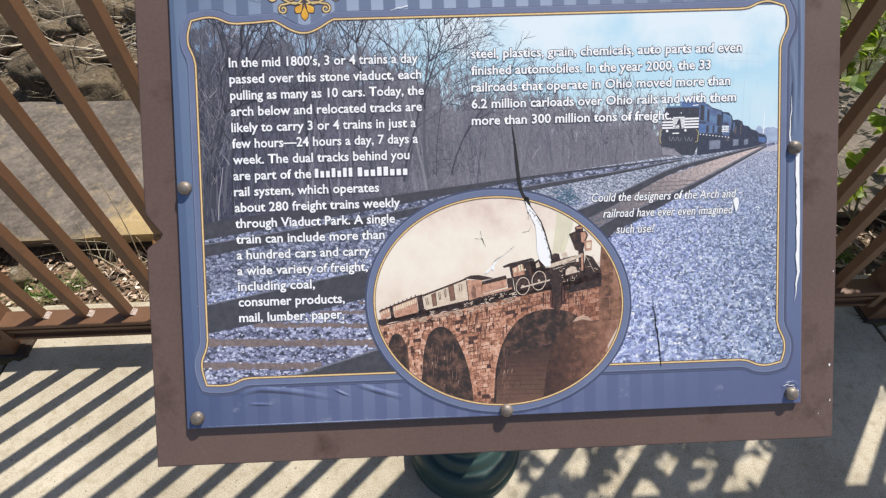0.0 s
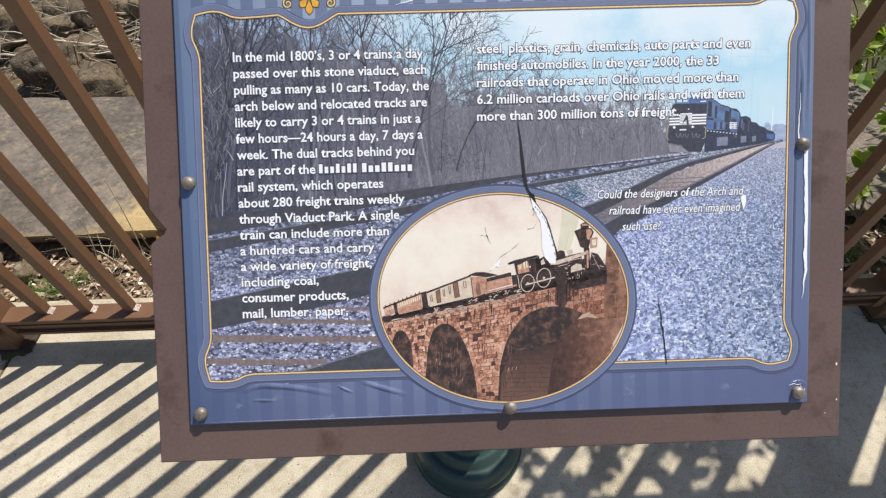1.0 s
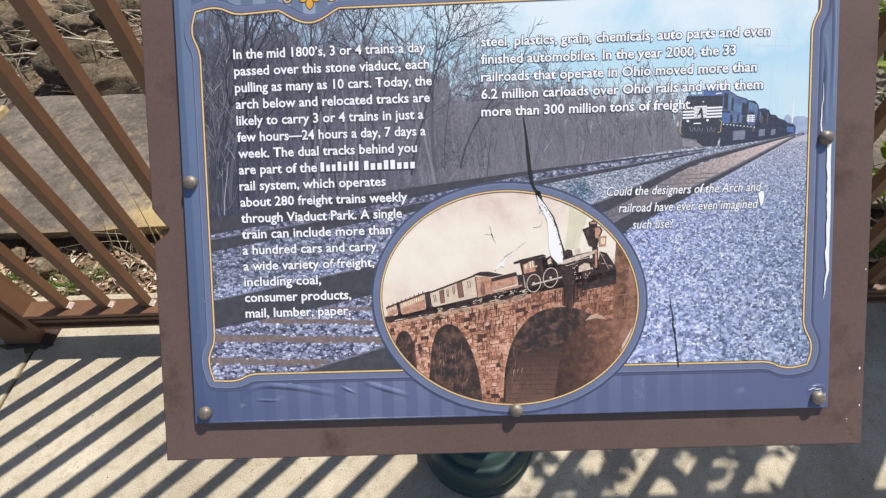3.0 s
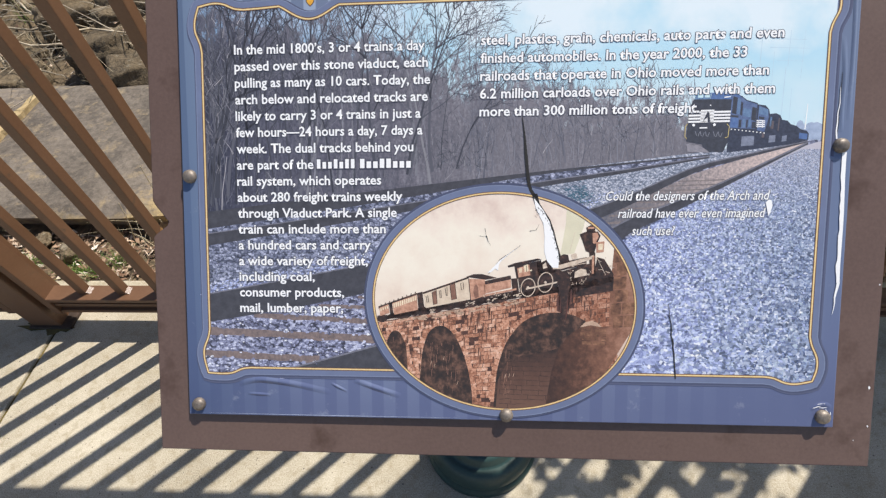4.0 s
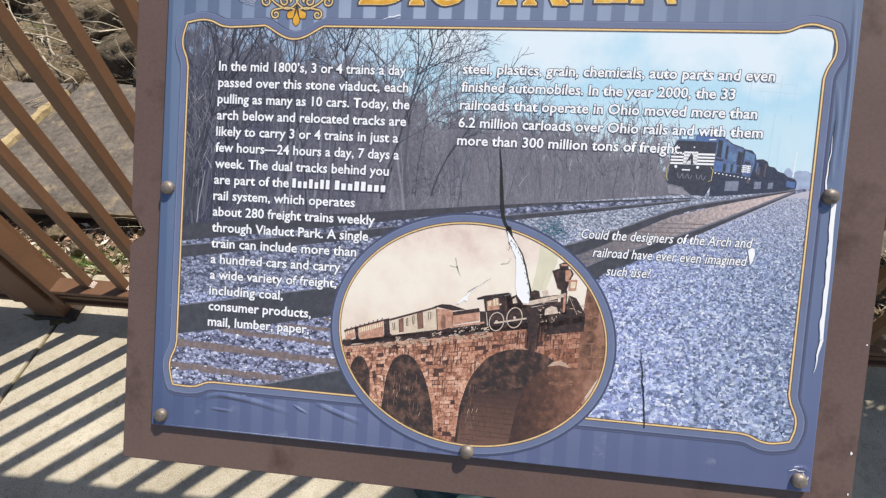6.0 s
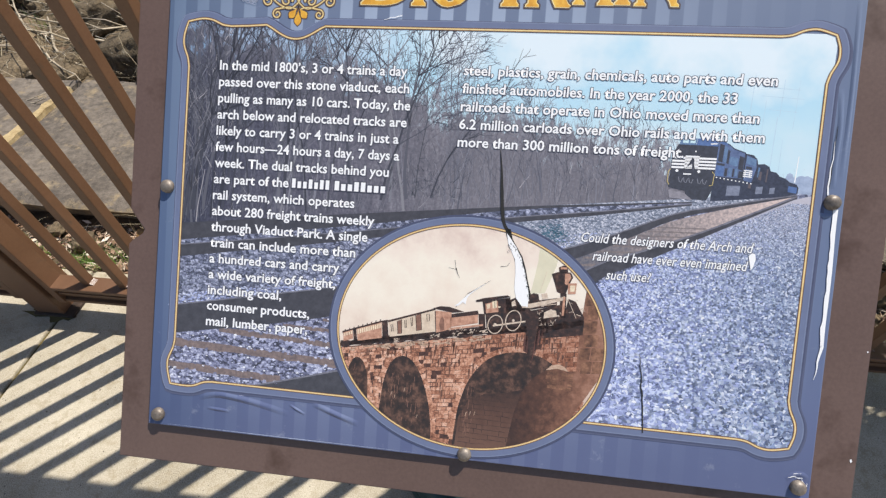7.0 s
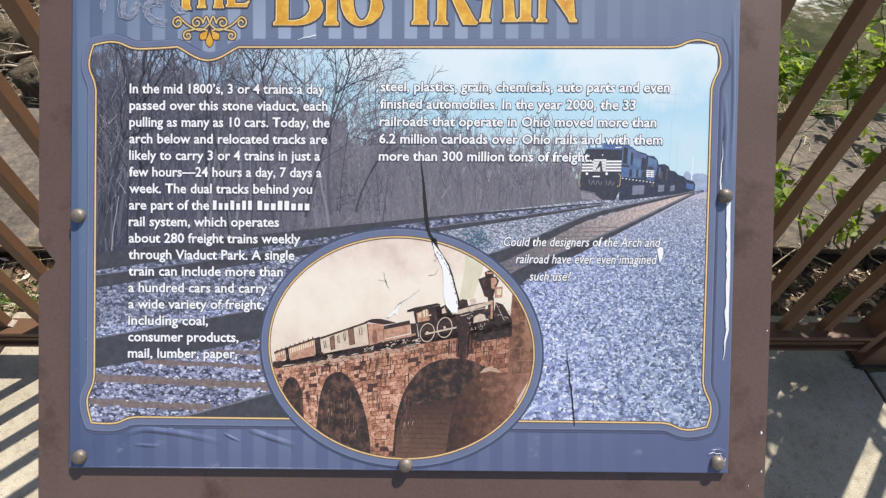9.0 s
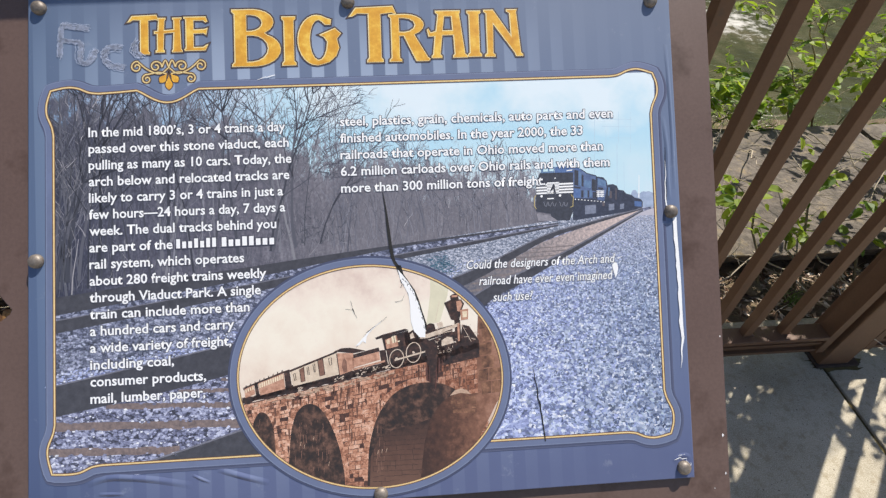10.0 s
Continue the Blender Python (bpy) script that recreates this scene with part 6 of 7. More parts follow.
    for p, q in (((0.5690, 0.0075), (0.5760, 0.0092)), ((0.5745, 0.0082), (0.5815, 0.0078)), ((0.5800, 0.0065), (0.5838, 0.0020)), ((0.5725, 0.0105), (0.5790, 0.0112)), ((0.5835, -0.0040), (0.5848, 0.0040))):
        a.stroke(jag(p, q, 4, 0.0005), 0.0003, 0.0003, 0.0008)
    a.done("peeled_patch", P_PEEL, "bare white backing where the print peeled", split=True)
    a = Art(15)
    for _ in range(150):
        u, v = 0.3610 + rnd.gauss(0, 0.0060), 0.1975 + rnd.gauss(0, 0.0048)
        if math.hypot((u - OX) / (OA + 0.008), (v - OY) / (OB + 0.008)) > 1:
            a.stroke([(u, v), (u + rnd.uniform(-0.004, 0.004), v + rnd.uniform(-0.002, 0.002))], 0.0007, 0.0003)
    a.done("bruise", plain("teal_bruised_print", (0.045, 0.115, 0.165), 0.35, 300), "teal bruise in the print", stuff=True)
    a = Art(31)
    for cu in (smooth_line([(0.0205, 0.4020), (0.0225, 0.4280), (0.0310, 0.4285), (0.0455, 0.4270)], 8), smooth_line([(0.0225, 0.4170), (0.0330, 0.4150), (0.0390, 0.4135), (0.0385, 0.3990), (0.0430, 0.3945), (0.0485, 0.3990), (0.0520, 0.4075)], 7),
               smooth_line([(0.0740, 0.4085), (0.0640, 0.4090), (0.0590, 0.4010), (0.0640, 0.3930), (0.0760, 0.3905)], 7), smooth_line([(0.0880, 0.4150), (0.0860, 0.4060), (0.0930, 0.4000)], 6)):
        for k in range(22):
            ox, oy = rnd.gauss(0, 0.0016), rnd.gauss(0, 0.0013)
            a.stroke([(u + ox + rnd.uniform(-0.0007, 0.0007), v + oy + rnd.uniform(-0.0007, 0.0007)) for u, v in cu], 0.0006, 0.0005)
    a.done("scratch", P_SCRATCH, "pale scratched scrawl", split=True)


wear()


def wrinkles():
    """Low ridges where the film has buckled."""
    for ctrl, h, w in (([(0.152, 0.0262), (0.165, 0.0215), (0.180, 0.0165), (0.196, 0.0115)], 0.0007, 0.0060), ([(0.040, 0.0205), (0.055, 0.0245), (0.070, 0.0245), (0.098, 0.0205), (0.129, 0.0138)], 0.0008, 0.0065), ([(0.049, 0.0112), (0.060, 0.0108), (0.071, 0.0100)], 0.0005, 0.0035), ([(0.130, 0.0225), (0.137, 0.0190), (0.145, 0.0150)], 0.0005, 0.0030), ([(0.5770, 0.330), (0.5790, 0.300), (0.5780, 0.270), (0.5785, 0.250)], 0.0007, 0.0045), ([(0.5660, 0.0050), (0.5710, 0.0095), (0.5780, 0.0105), (0.5830, 0.0070)], 0.0004, 0.0050), ([(0.5690, 0.2300), (0.5740, 0.2275), (0.5810, 0.2290)], 0.0004, 0.0044), ([(0.5840, 0.400), (0.5850, 0.330), (0.5840, 0.260)], 0.0006, 0.0040)):
        bm = bmesh.new()
        pts = smooth_line(ctrl, 8)
        rows = []
        for i, (u, v) in enumerate(pts):
            p, q = pts[max(i - 1, 0)], pts[min(i + 1, len(pts) - 1)]
            d = math.hypot(q[0] - p[0], q[1] - p[1])
            nx, ny = -(q[1] - p[1]) / d, (q[0] - p[0]) / d
            f = math.sin(math.pi * i / (len(pts) - 1))
            rows.append([bm.verts.new((u + nx * w * s, -0.00004 - 1.7 * h * f * (1 - (2 * s) ** 2) ** 2, v + ny * w * s)) for s in (-0.5, -0.3, -0.1, 0.1, 0.3, 0.5)])
        for a, b in zip(rows, rows[1:]):
            for k in range(5):
                bm.faces.new((a[k], a[k + 1], b[k + 1], b[k]))
        bmesh.ops.recalc_face_normals(bm, faces=list(bm.faces))
        part("wrinkle", bm, P_PLATE, plate, "low glossy wrinkle in the film", True)


wrinkles()
a = Art(3)
a.band([(0.012 + 0.020 * i, -0.0088) for i in range(13)], [(0.012 + 0.020 * i, -0.0094 + 0.0005 * abs(i / 6 - 1)) for i in range(13)])
a.done("film_edge", P_SCRATCH, "pale lifted edge of the film")


def bolts():
    first = None
    for u, v in ((0.0, 0.0), (0.295, -0.005), (0.5755, -0.0005), (0.0005, 0.218), (0.5785, 0.2385), (0.0065, 0.4465), (0.2830, 0.4470), (0.5715, 0.4420)):
        if first is None:
            bm = lathe(bmesh.new(), [(0.0034, -0.0046), (0.0034, 0.0), (0.0064, 0.0), (0.0064, 0.0016), (0.0060, 0.0032), (0.0050, 0.0046), (0.0034, 0.0056), (0.0016, 0.0060), (0.0004, 0.0061)], 20)
            first = part("bolt", bm, BOLT_STEEL, sign, "domed weathered steel bolt", True)
            ob = first
        else:
            ob = new("bolt", first.data)
            ob.parent = sign
            tagged(ob, "domed weathered steel bolt")
        ob.matrix_basis = TO_SIGN @ pose(u, 0.0005, v, 90, 0, 0)


bolts()


def paint_chips():
    """Nicks where the frame's brown paint has come off its edges."""
    for u, v, r in ((0.6178, 0.0250, 0.0017), (0.6183, -0.0105, 0.0012), (0.6214, 0.1178, 0.0009), (0.6068, -0.0238, 0.0006)):
        bm = bmesh.new()
        bm.faces.new([bm.verts.new((u + r * math.cos(k) * rnd.uniform(0.35, 0.8), FRAME_FRONT - 0.0003, v + r * math.sin(k) * rnd.uniform(0.6, 1.2))) for k in (0, -0.9, -1.8, -2.7, -3.6, -4.5, -5.4)])
        bmesh.ops.recalc_face_normals(bm, faces=list(bm.faces))
        on_sign(part("paint_chip", bm, P_PEEL, sign, "pale nick in the brown paint"))


paint_chips()
# ---- behind the fence ----
wild = random.Random(11)


def litter():
    """Dry leaves and wood chips between the walkway and the coping, and on the bank."""
    bm = bmesh.new()
    spots = [(wild.uniform(-1.6, 2.0), wild.uniform(0.80, 0.975)) for _ in range(5600)] + [(wild.uniform(-2.6, 0.6), 1.66 + 1.1 * wild.random() ** 1.5) for _ in range(1500)] + [(wild.uniform(0.8, 2.6), 1.66 + 0.7 * wild.random()) for _ in range(500)]
    for x, y in spots:
        z = hill(x, y) + wild.uniform(0.002, 0.014)
        ln, w = wild.uniform(0.012, 0.036), wild.uniform(0.004, 0.014)
        if wild.random() < 0.3:
            ln, w = wild.uniform(0.025, 0.06), wild.uniform(0.0015, 0.003)
        m = Matrix.Translation((x, y, z)) @ Euler((wild.uniform(-0.5, 0.5), wild.uniform(-0.5, 0.5), wild.uniform(0, 6.3))).to_matrix().to_4x4()
        k = wild.uniform(-0.3, 0.3) * w
        pts = [(-ln / 2, 0, 0), (-ln * 0.1, w / 2, k), (ln / 2, w * 0.1, 0), (-ln * 0.05, -w / 2, k)]
        v = [bm.verts.new(m @ Vector(p)) for p in pts]
        bm.faces.new((v[0], v[1], v[3]))
        bm.faces.new((v[1], v[2], v[3]))
    m, nt, b = base_mat("litter_mix", 0.85)
    isl = nt.nodes.new("ShaderNodeNewGeometry").outputs["Random Per Island"]
    nt.links.new(ramp(nt, isl, [(0.0, (0.04, 0.022, 0.014)), (0.25, (0.17, 0.095, 0.055)), (0.5, (0.36, 0.235, 0.15)), (0.8, (0.54, 0.42, 0.31)), (1.0, (0.74, 0.66, 0.55))]), b.inputs["Base Color"])
    tagged(mesh_ob("leaf_litter", bm, m), "dry brown leaves and wood chips on the ground", "leaf litter", kind="stuff")


litter()


def dead_grass():
    """A tangle of dry stalks and thin twigs over the bank and along the back of the coping."""
    bm = bmesh.new()
    spots = [(wild.uniform(-2.7, 0.3), 1.66 + 1.3 * wild.random() ** 1.2) for _ in range(1000)] + [(wild.uniform(0.9, 2.6), 1.66 + 0.8 * wild.random()) for _ in range(350)]
    for x, y in spots:
        t, ln, w = wild.gauss(0.0, 0.7) + (math.pi if wild.random() < 0.5 else 0), wild.uniform(0.04, 0.26), wild.uniform(0.0008, 0.0018)
        z, rise, bend, rows = hill(x, y) + wild.uniform(0.0, 0.07), wild.uniform(-0.2, 0.6), wild.uniform(-1.6, 1.6), []
        for i in range(6):
            q = i / 5
            px, py = x + ln * q * math.cos(t + bend * q), y + ln * q * math.sin(t + bend * q)
            pz = max(z + rise * ln * math.sin(math.pi * q * 0.7), hill(px, py) + 0.003)
            side = Vector((-math.sin(t), math.cos(t), 0.4)) * w * (1 - 0.6 * q)
            rows.append((bm.verts.new(Vector((px, py, pz)) + side), bm.verts.new(Vector((px, py, pz)) - side)))
        for a, b in zip(rows, rows[1:]):
            bm.faces.new((a[0], a[1], b[1], b[0]))
    m, nt, b = base_mat("dead_grass_mix", 0.8)
    isl = nt.nodes.new("ShaderNodeNewGeometry").outputs["Random Per Island"]
    nt.links.new(ramp(nt, isl, [(0.0, (0.045, 0.036, 0.022)), (0.45, (0.14, 0.115, 0.07)), (0.75, (0.28, 0.235, 0.155)), (0.93, (0.44, 0.40, 0.31)), (1.0, (0.60, 0.57, 0.50))]), b.inputs["Base Color"])
    tagged(mesh_ob("dead_grass", bm, m), "tangled dry grass and twigs on the earth bank", "dead grass", kind="stuff")


dead_grass()


def rock(x, y, z, size, flat_=0.6, seed=0, material=None, label="rough tan sandstone rock on the bank"):
    bm = bmesh.new()
    bmesh.ops.create_icosphere(bm, subdivisions=4, radius=1.0)
    for v in bm.verts:
        d = v.co.normalized()
        r = 1 + 0.28 * noise.noise(d * 1.3 + Vector((seed * 3.1, 0, 0))) + 0.16 * noise.noise(d * 3.0 + Vector((0, seed * 2.3, 0))) + 0.07 * noise.noise(d * 7 + Vector((seed, 1, 0))) + 0.03 * noise.noise(d * 19 + Vector((0, seed, 2)))
        co = d * r
        for ax in range(3):
            co[ax] = math.copysign(min(abs(co[ax]), 0.80 + 0.1 * noise.noise(d * 2 + Vector((seed, ax, 0)))), co[ax])
        v.co = Vector((co.x * size, co.y * size * 0.85, co.z * size * flat_))
    ob = mesh_ob("rock", bm, material or ROCK, smooth=True)
    ob.matrix_basis = pose(x, y, z, wild.uniform(-12, 12), wild.uniform(-12, 12), wild.uniform(0, 360))
    return tagged(ob, label, "rock", "rocks on the bank")


def rocks():
    rock(-0.815, 0.885, 0.012, 0.036, 0.6, 1, label="small tan stone in the leaf litter")
    rock(-0.93, 0.93, 0.010, 0.03, 0.5, 2, label="small tan stone in the leaf litter")
    rock(1.33, 0.90, 0.008, 0.032, 0.5, 3, label="small pale stone in the leaf litter")
    for i in range(84):
        x, y = wild.uniform(-2.5, -0.15), 1.72 + 1.25 * wild.random()
        s = wild.choice((0.03, 0.04, 0.05, 0.07, 0.09, 0.12, 0.15))
        rock(x, y, hill(x, y) + 0.1 * s, s, wild.uniform(0.5, 0.75), 10 + i)
    for i in range(7):
        x, y = wild.uniform(0.9, 2.2), wild.uniform(1.75, 2.3)
        s = wild.choice((0.04, 0.06, 0.09))
        rock(x, y, hill(x, y) + 0.1 * s, s, wild.uniform(0.5, 0.7), 60 + i)


rocks()


def stick(x, y, ang, length, r, rise=0.1, lift=0.02, name="fallen_branch"):
    pts = []
    t = ang
    px, py, pz = 0.0, 0.0, 0.0
    for i in range(8):
        pts.append((px, py, pz))
        t += wild.uniform(-0.22, 0.22)
        px, py = px + math.cos(t) * length / 7, py + math.sin(t) * length / 7
        pz = max(hill(x + px, y + py) - hill(x, y), -0.05) * 0.7 + rise * (i + 1) / 7 + wild.uniform(-0.01, 0.01)
    bm = tube(bmesh.new(), pts, r, r * 0.35, 6)
    for k in range(wild.randint(1, 4)):
        q = Vector(pts[wild.randint(2, 6)])
        a = t + wild.choice((-1, 1)) * wild.uniform(0.4, 1.1)
        ln = length * wild.uniform(0.15, 0.35)
        tube(bm, [q, q + Vector((math.cos(a) * ln * 0.5, math.sin(a) * ln * 0.5, 0.02)), q + Vector((math.cos(a + 0.2) * ln, math.sin(a + 0.2) * ln, 0.05 + wild.uniform(-0.03, 0.05)))], r * 0.5, r * 0.2, 5)
    ob = mesh_ob(name, bm, TWIG, smooth=True)
    ob.matrix_basis = pose(x, y, hill(x, y) + lift)
    return tagged(ob, "bleached dry branch lying on the bank", "branch", "fallen branches")


for i in range(150):
    stick(wild.uniform(-2.6, 0.0), 1.80 + 1.2 * wild.random(), wild.uniform(-0.7, 0.7) + (math.pi if i % 2 else 0), wild.uniform(0.25, 0.9), wild.choice((0.002, 0.003, 0.004, 0.006)), wild.uniform(0.0, 0.16))
for i in range(12):
    stick(wild.uniform(0.9, 2.2), wild.uniform(1.62, 2.1), wild.uniform(0, 6.3), wild.uniform(0.2, 0.5), wild.choice((0.002, 0.003, 0.004)), wild.uniform(0.0, 0.12))
for x, y, a, ln in ((1.25, 0.93, 0.5, 0.25), (1.45, 0.90, 2.2, 0.3), (1.05, 0.95, 0.2, 0.3), (1.5, 1.1, 2.6, 0.35), (1.3, 1.2, 1.1, 0.3)):
    stick(x, y, a, ln, 0.0025, 0.10, 0.06 if y > 0.98 else 0.02)


for i in range(26):
    stick(wild.uniform(1.05, 2.0), wild.uniform(0.98, 1.62), wild.uniform(0, 6.3), wild.uniform(0.18, 0.45), wild.choice((0.0015, 0.002, 0.0028)), wild.uniform(0.02, 0.22), wild.uniform(0.085, 0.10))


def blade(bm, base, ang, length, w, lean, segs=5):
    """One bent blade or stalk."""
    side = Vector((-math.sin(ang), math.cos(ang), 0))
    rows = []
    for i in range(segs + 1):
        s = i / segs
        out = lean * s * s * length
        p = Vector(base) + Vector((math.cos(ang) * out, math.sin(ang) * out, length * s * (1 - 0.35 * lean * s)))
        rows.append([bm.verts.new(p + side * w * (1 - s * 0.9) * q) for q in (-0.5, 0.5)])
    for a, b in zip(rows, rows[1:]):
        bm.faces.new((a[0], a[1], b[1], b[0]))


def tuft(x, y, n, length, material, label, name="grass_tuft"):
    bm = bmesh.new()
    for _ in range(n):
        blade(bm, (wild.gauss(0, 0.018), wild.gauss(0, 0.014), 0), wild.uniform(0, 6.3), length * wild.uniform(0.5, 1.1), wild.uniform(0.0015, 0.003), wild.uniform(0.3, 1.1))
    ob = mesh_ob(name, bm, material)
    ob.matrix_basis = pose(x, y, hill(x, y))
    return tagged(ob, label, "grass", "grass tufts")


for x, y in ((-0.70, 0.83), (-0.735, 0.835), (-0.66, 0.87), (-0.79, 0.83), (-0.92, 0.86), (1.12, 0.88), (1.42, 0.86)):
    tuft(x, y, 40, 0.065, GRASS, "short green grass tuft in the leaf litter")
STRAW = grained("dry_straw", (0.36, 0.29, 0.17), (0.62, 0.54, 0.38), 90, 20, 0.8, vary=0.1)
for x, y, n, ln in ((-0.53, 0.95, 5, 0.26), (-0.50, 0.885, 7, 0.17), (-0.60, 0.93, 9, 0.11), (-0.42, 0.90, 8, 0.10), (-0.70, 0.95, 6, 0.10), (-1.0, 0.93, 7, 0.10), (1.05, 0.91, 8, 0.12)):
    tuft(x, y, n, ln, STRAW, "dry straw-coloured grass stalks by the coping", "dry_grass")
for i in range(40):
    x, y = wild.uniform(-2.4, -0.2), 1.70 + 1.2 * wild.random()
    tuft(x, y, 14, wild.uniform(0.07, 0.16), STRAW if wild.random() < 0.6 else GRASS, "thin grass tuft on the earth bank", "bank_grass")
for i in range(46):
    x, y = wild.uniform(0.8, 2.6), 1.68 + 0.9 * wild.random()
    tuft(x, y, 22, wild.uniform(0.08, 0.18), GRASS, "green grass tuft on the bank", "bank_grass")

for foot, tip in (((-0.522, 0.93, 0.0), (-0.48, 0.93, 0.285)), ((-0.589, 0.93, 0.0), (-0.574, 0.93, 0.095)), ((-0.65, 0.93, 0.01), (-0.609, 0.93, 0.16)), ((-0.56, 0.94, 0.0), (-0.545, 0.945, 0.08))):
    f, t = Vector(foot), Vector(tip)
    ob = mesh_ob("dry_stalk", tube(bmesh.new(), [(t - f) * s + Vector((0.006 * math.sin(3 * s), 0, 0)) for s in (0, 0.35, 0.7, 1)], 0.0016, 0.0010, 5), STRAW)
    ob.matrix_basis = pose(*foot)
    tagged(ob, "single straw-coloured dry stalk in the leaf litter", "stalk", "dry stalks")

# creek below the bank
bm = bmesh.new()
vs = [[bm.verts.new((-6 + 3.0 * i, 2.3 + 2.2 * j, -0.92)) for i in range(16)] for j in range(14)]
for a, b in zip(vs, vs[1:]):
    for i in range(15):
        bm.faces.new((a[i], a[i + 1], b[i + 1], b[i]))
tagged(mesh_ob("water", bm, WATER), "slow olive creek water below the bank", "water", kind="structure")


def shades_sign(p):
    """True where a leaf at p would hang in the light of the sign."""
    d = Vector((0.416, 0.400, 1.0))
    for z in (0.52, 0.62, 0.72, 0.82, 0.92):
        q = p - d * (p.z - z)
        y = 0.25 + (z - 0.57) * 1.066
        if p.z > z and -0.1 < q.x < 0.72 and y - 0.10 < q.y < y + 0.10:
            return True
    return False


def leaf_shape(bm, m, size):
    """An ovate leaf, folded along its rib."""
    rib = [(0, 0, 0), (0.45, 0, -0.05), (1, 0, -0.16)]
    edge = [(0.20, 0.27, 0.05), (0.55, 0.32, 0.03), (0.85, 0.17, -0.07)]
    r = [bm.verts.new(m @ (Vector(p) * size)) for p in rib]
    for s in (1, -1):
        e = [bm.verts.new(m @ (Vector((p[0], p[1] * s, p[2])) * size)) for p in edge]
        for f in ((r[0], e[0], r[1]), (e[0], e[1], r[1]), (r[1], e[1], r[2]), (e[1], e[2], r[2])):
            bm.faces.new(f if s < 0 else f[::-1])


def bush(x, y, z, shoots, crown_at, crown_r, bunches, label, single):
    """Shoots that rise from one root to points of a loose crown, with bunches of leaves on side twigs."""
    b = thing("bush", pose(x, y, z), label, "bush", "bushes behind the railing")
    base, stems = Vector((x, y, z)), []

    def keep(p):
        return Vector((p.x, max(p.y, 0.775 - y), max(p.z, 0.0)))

    for k in range(shoots):
        d = Vector((wild.gauss(0, 1), wild.gauss(0, 1), wild.gauss(0, 1))).normalized() * wild.random() ** 0.4
        tip = Vector(crown_at) - base + Vector((d.x * crown_r[0], d.y * crown_r[1], d.z * crown_r[2]))
        foot = Vector((wild.gauss(0, 0.06), wild.gauss(0, 0.03), 0))
        bend = Vector((wild.uniform(-0.1, 0.1), wild.uniform(0.0, 0.1), wild.uniform(0.0, 0.15)))
        pts = [keep(foot.lerp(tip, s) + bend * math.sin(math.pi * s) + Vector((wild.gauss(0, 0.008), wild.gauss(0, 0.008), 0))) for s in [i / 8 for i in range(9)]]
        part("stem", tube(bmesh.new(), pts, 0.0038, 0.0014, 6), STEM, b, smooth=True)
        stems.append(pts)
    crown, count, shared = bmesh.new(), 0, None
    for k in range(bunches):
        pts = stems[k % shoots]
        i = wild.randint(3, 8)
        q = pts[i].lerp(pts[i - 1], wild.random())
        t, el = wild.uniform(0, 6.3), wild.uniform(-0.3, 0.8)
        e = keep(q + Vector((math.cos(t), math.sin(t), el)).normalized() * wild.uniform(0.08, 0.22))
        if shades_sign(e + base) or shades_sign(q + base):
            continue
        part("twig", tube(bmesh.new(), [q, q.lerp(e, 0.5) + Vector((0, 0, 0.01)), e], 0.0015, 0.0007, 5), STEM, b)
        for _ in range(wild.randint(6, 11)):
            p = q.lerp(e, wild.uniform(0.35, 1.05)) + Vector((wild.gauss(0, 0.010), wild.gauss(0, 0.010), wild.gauss(0, 0.010)))
            if shades_sign(p + base) or p.y + y < 0.765:
                continue
            size = wild.uniform(0.020, 0.050)
            turn = Euler((wild.uniform(-0.7, 0.7), wild.uniform(-0.5, 0.7), wild.uniform(0, 6.3)))
            if count < single:
                if shared is None:
                    lb = bmesh.new()
                    leaf_shape(lb, Matrix(), 0.045)
                    one = part("leaf", lb, LEAF, b)
                    shared = one.data
                else:
                    one = new("leaf", shared)
                    one.parent = b
                one.matrix_basis = Matrix.LocRotScale(p, turn, [size / 0.045] * 3)
                count += 1
            else:
                leaf_shape(crown, Matrix.LocRotScale(p, turn, None), size)
    tagged(part("crown", crown, LEAF, b), "fresh green spring leaves", kind="stuff")


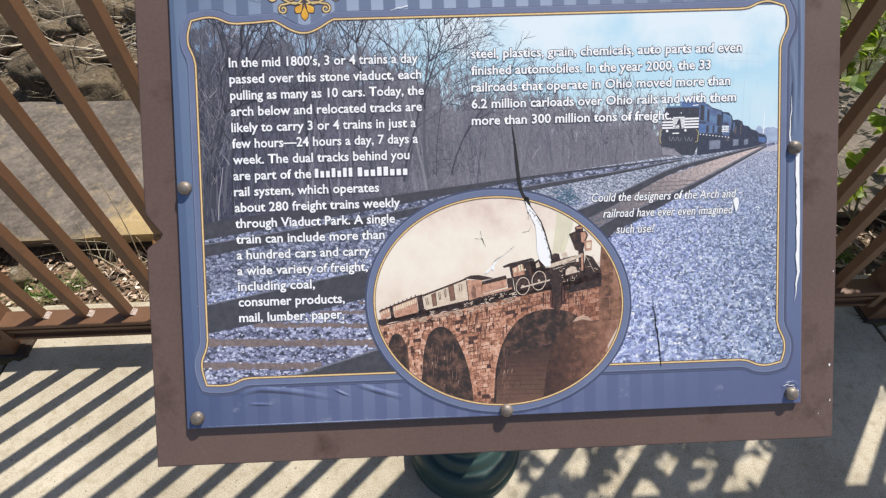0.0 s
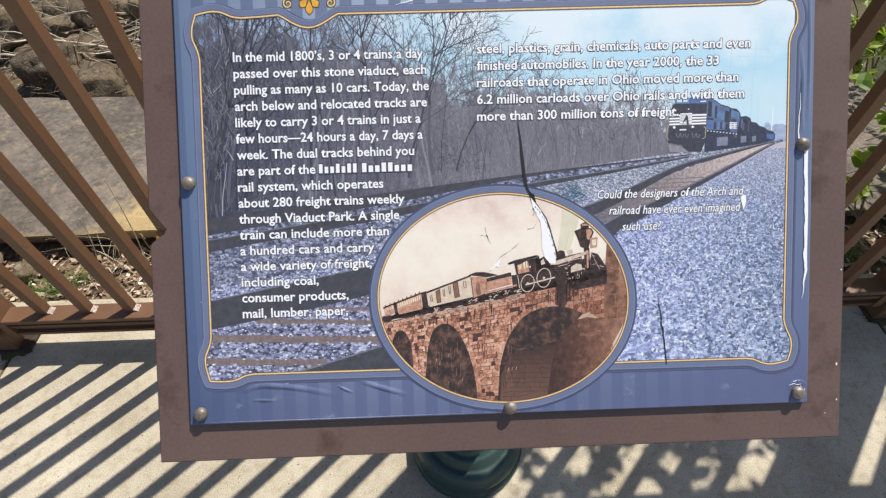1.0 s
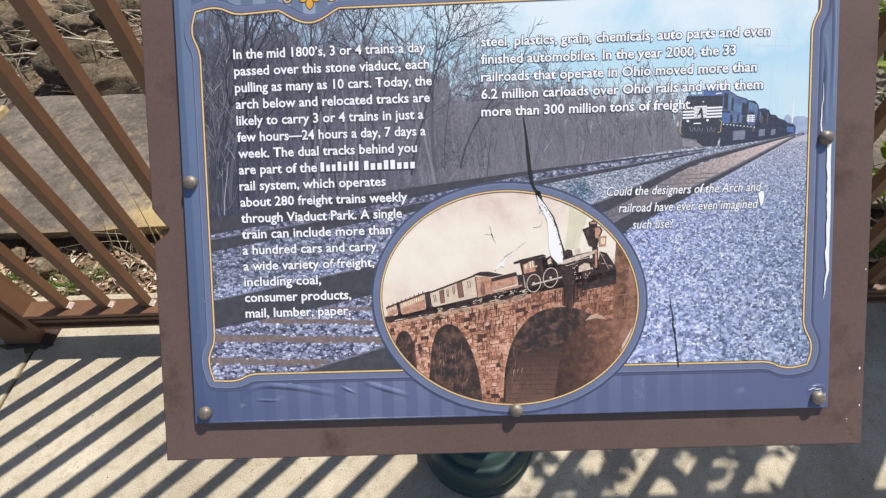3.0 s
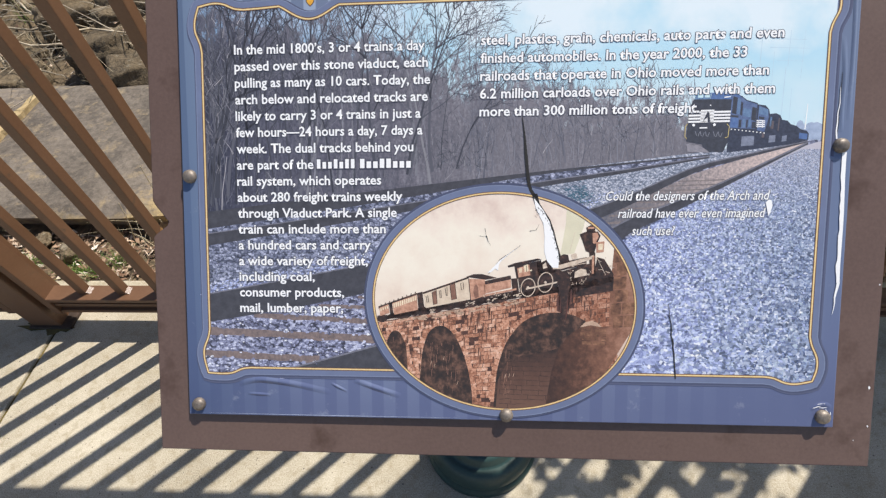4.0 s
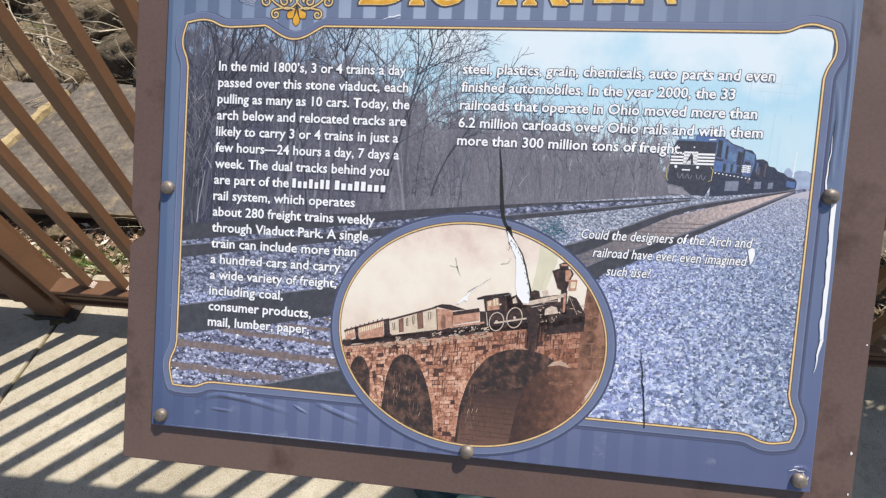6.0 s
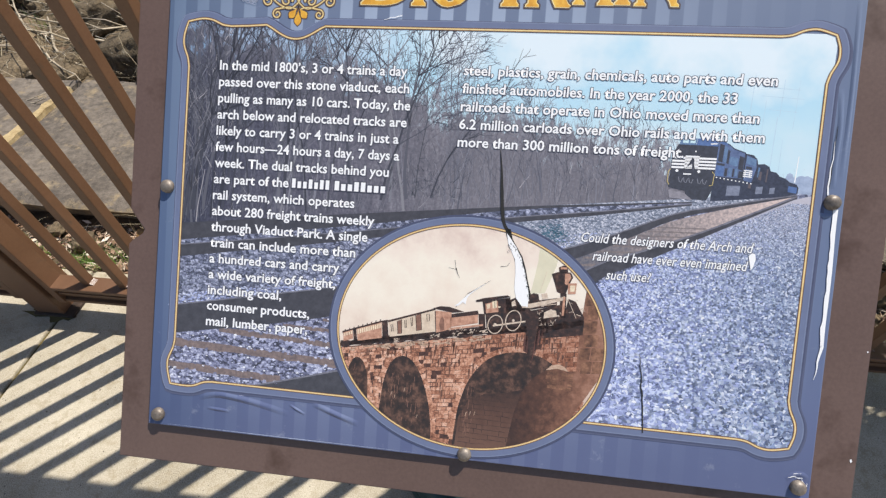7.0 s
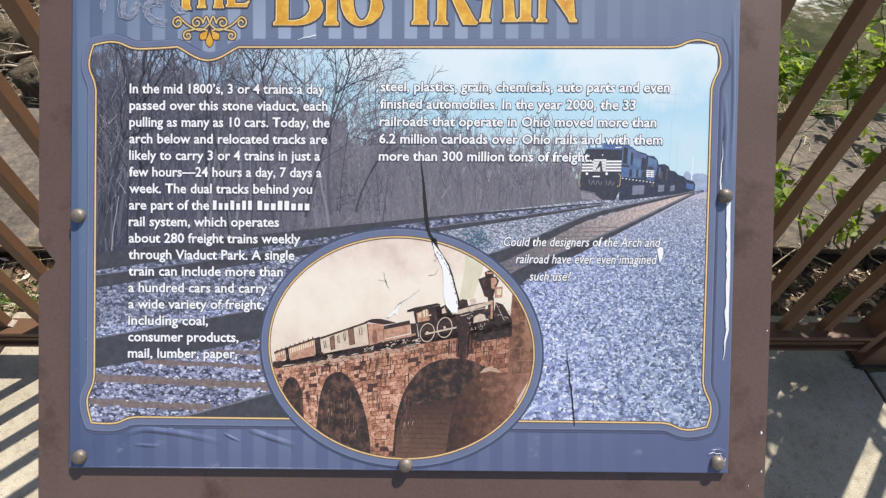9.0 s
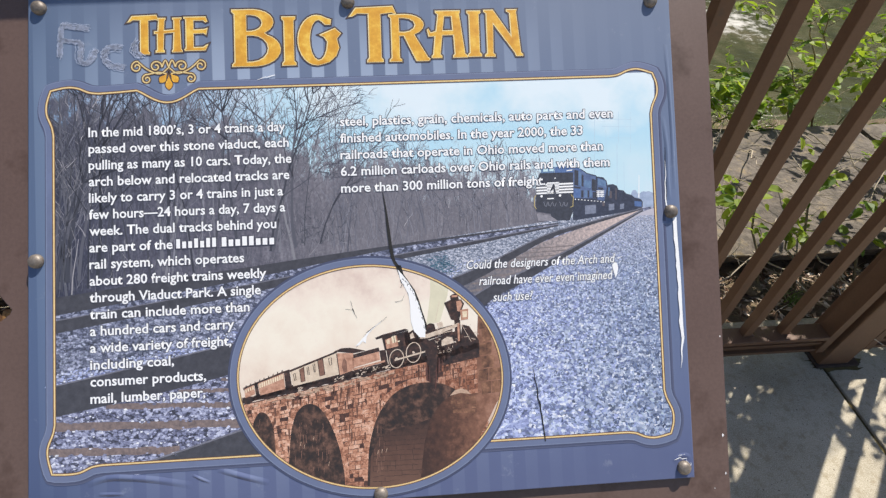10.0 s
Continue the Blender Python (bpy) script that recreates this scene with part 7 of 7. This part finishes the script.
bush(2.05, 0.95, 0.0, 9, (1.55, 0.98, 1.18), (0.46, 0.19, 0.40), 15, "tall leafy green spring bush behind the railing", 20)
bush(1.98, 0.90, 0.0, 5, (1.24, 0.89, 1.22), (0.40, 0.10, 0.30), 48, "tall leafy shoots leaning over the railing", 20)
bush(2.02, 0.93, 0.0, 5, (1.20, 0.87, 1.36), (0.30, 0.09, 0.24), 58, "leafy shoots arching over the walkway", 20)
bush(2.10, 0.94, 0.0, 5, (1.30, 0.89, 1.47), (0.28, 0.06, 0.13), 44, "high leafy shoots swaying over the walkway", 20)
bush(1.86, 0.90, 0.0, 8, (1.36, 0.92, 0.78), (0.36, 0.09, 0.32), 22, "leafy green shoots close behind the railing", 60)
bush(2.30, 1.42, 0.07, 5, (1.85, 1.40, 0.95), (0.45, 0.28, 0.35), 34, "leafy green spring bush over the coping", 20)
bush(1.45, 1.72, -0.03, 4, (1.55, 1.72, 0.14), (0.58, 0.06, 0.12), 76, "small leafy plants along the coping", 60)
bush(1.80, 0.94, 0.0, 5, (1.75, 1.05, 0.42), (0.40, 0.18, 0.30), 20, "low leafy shoots beside the coping", 110)
bush(1.42, 0.93, 0.0, 3, (1.38, 1.00, 0.30), (0.18, 0.10, 0.18), 16, "sparse green shoots in the leaf litter", 50)
bush(2.05, 1.80, -0.04, 6, (2.05, 1.80, 0.35), (0.50, 0.25, 0.30), 54, "low green bush on the bank", 40)


def stain(x, y, rx, ry, seed):
    bm = bmesh.new()
    n = 26
    vs = [bm.verts.new((x + rx * math.cos(2 * math.pi * i / n) * (1 + 0.9 * noise.noise(Vector((i * 0.9, seed, 0.4)))), y + ry * math.sin(2 * math.pi * i / n) * (1 + 0.9 * noise.noise(Vector((i * 0.9, seed, 5.3)))), 0.0012)) for i in range(n)]
    bm.faces.new(vs)
    ob = mesh_ob("dirt_patch", bm, JOINT)
    tagged(ob, "damp dark dirt gathered at a post foot", "dirt", "dirt patches")


for k, x in enumerate(POST_X[1:3]):
    stain(x + 0.005, 0.652, 0.062, 0.020, k)
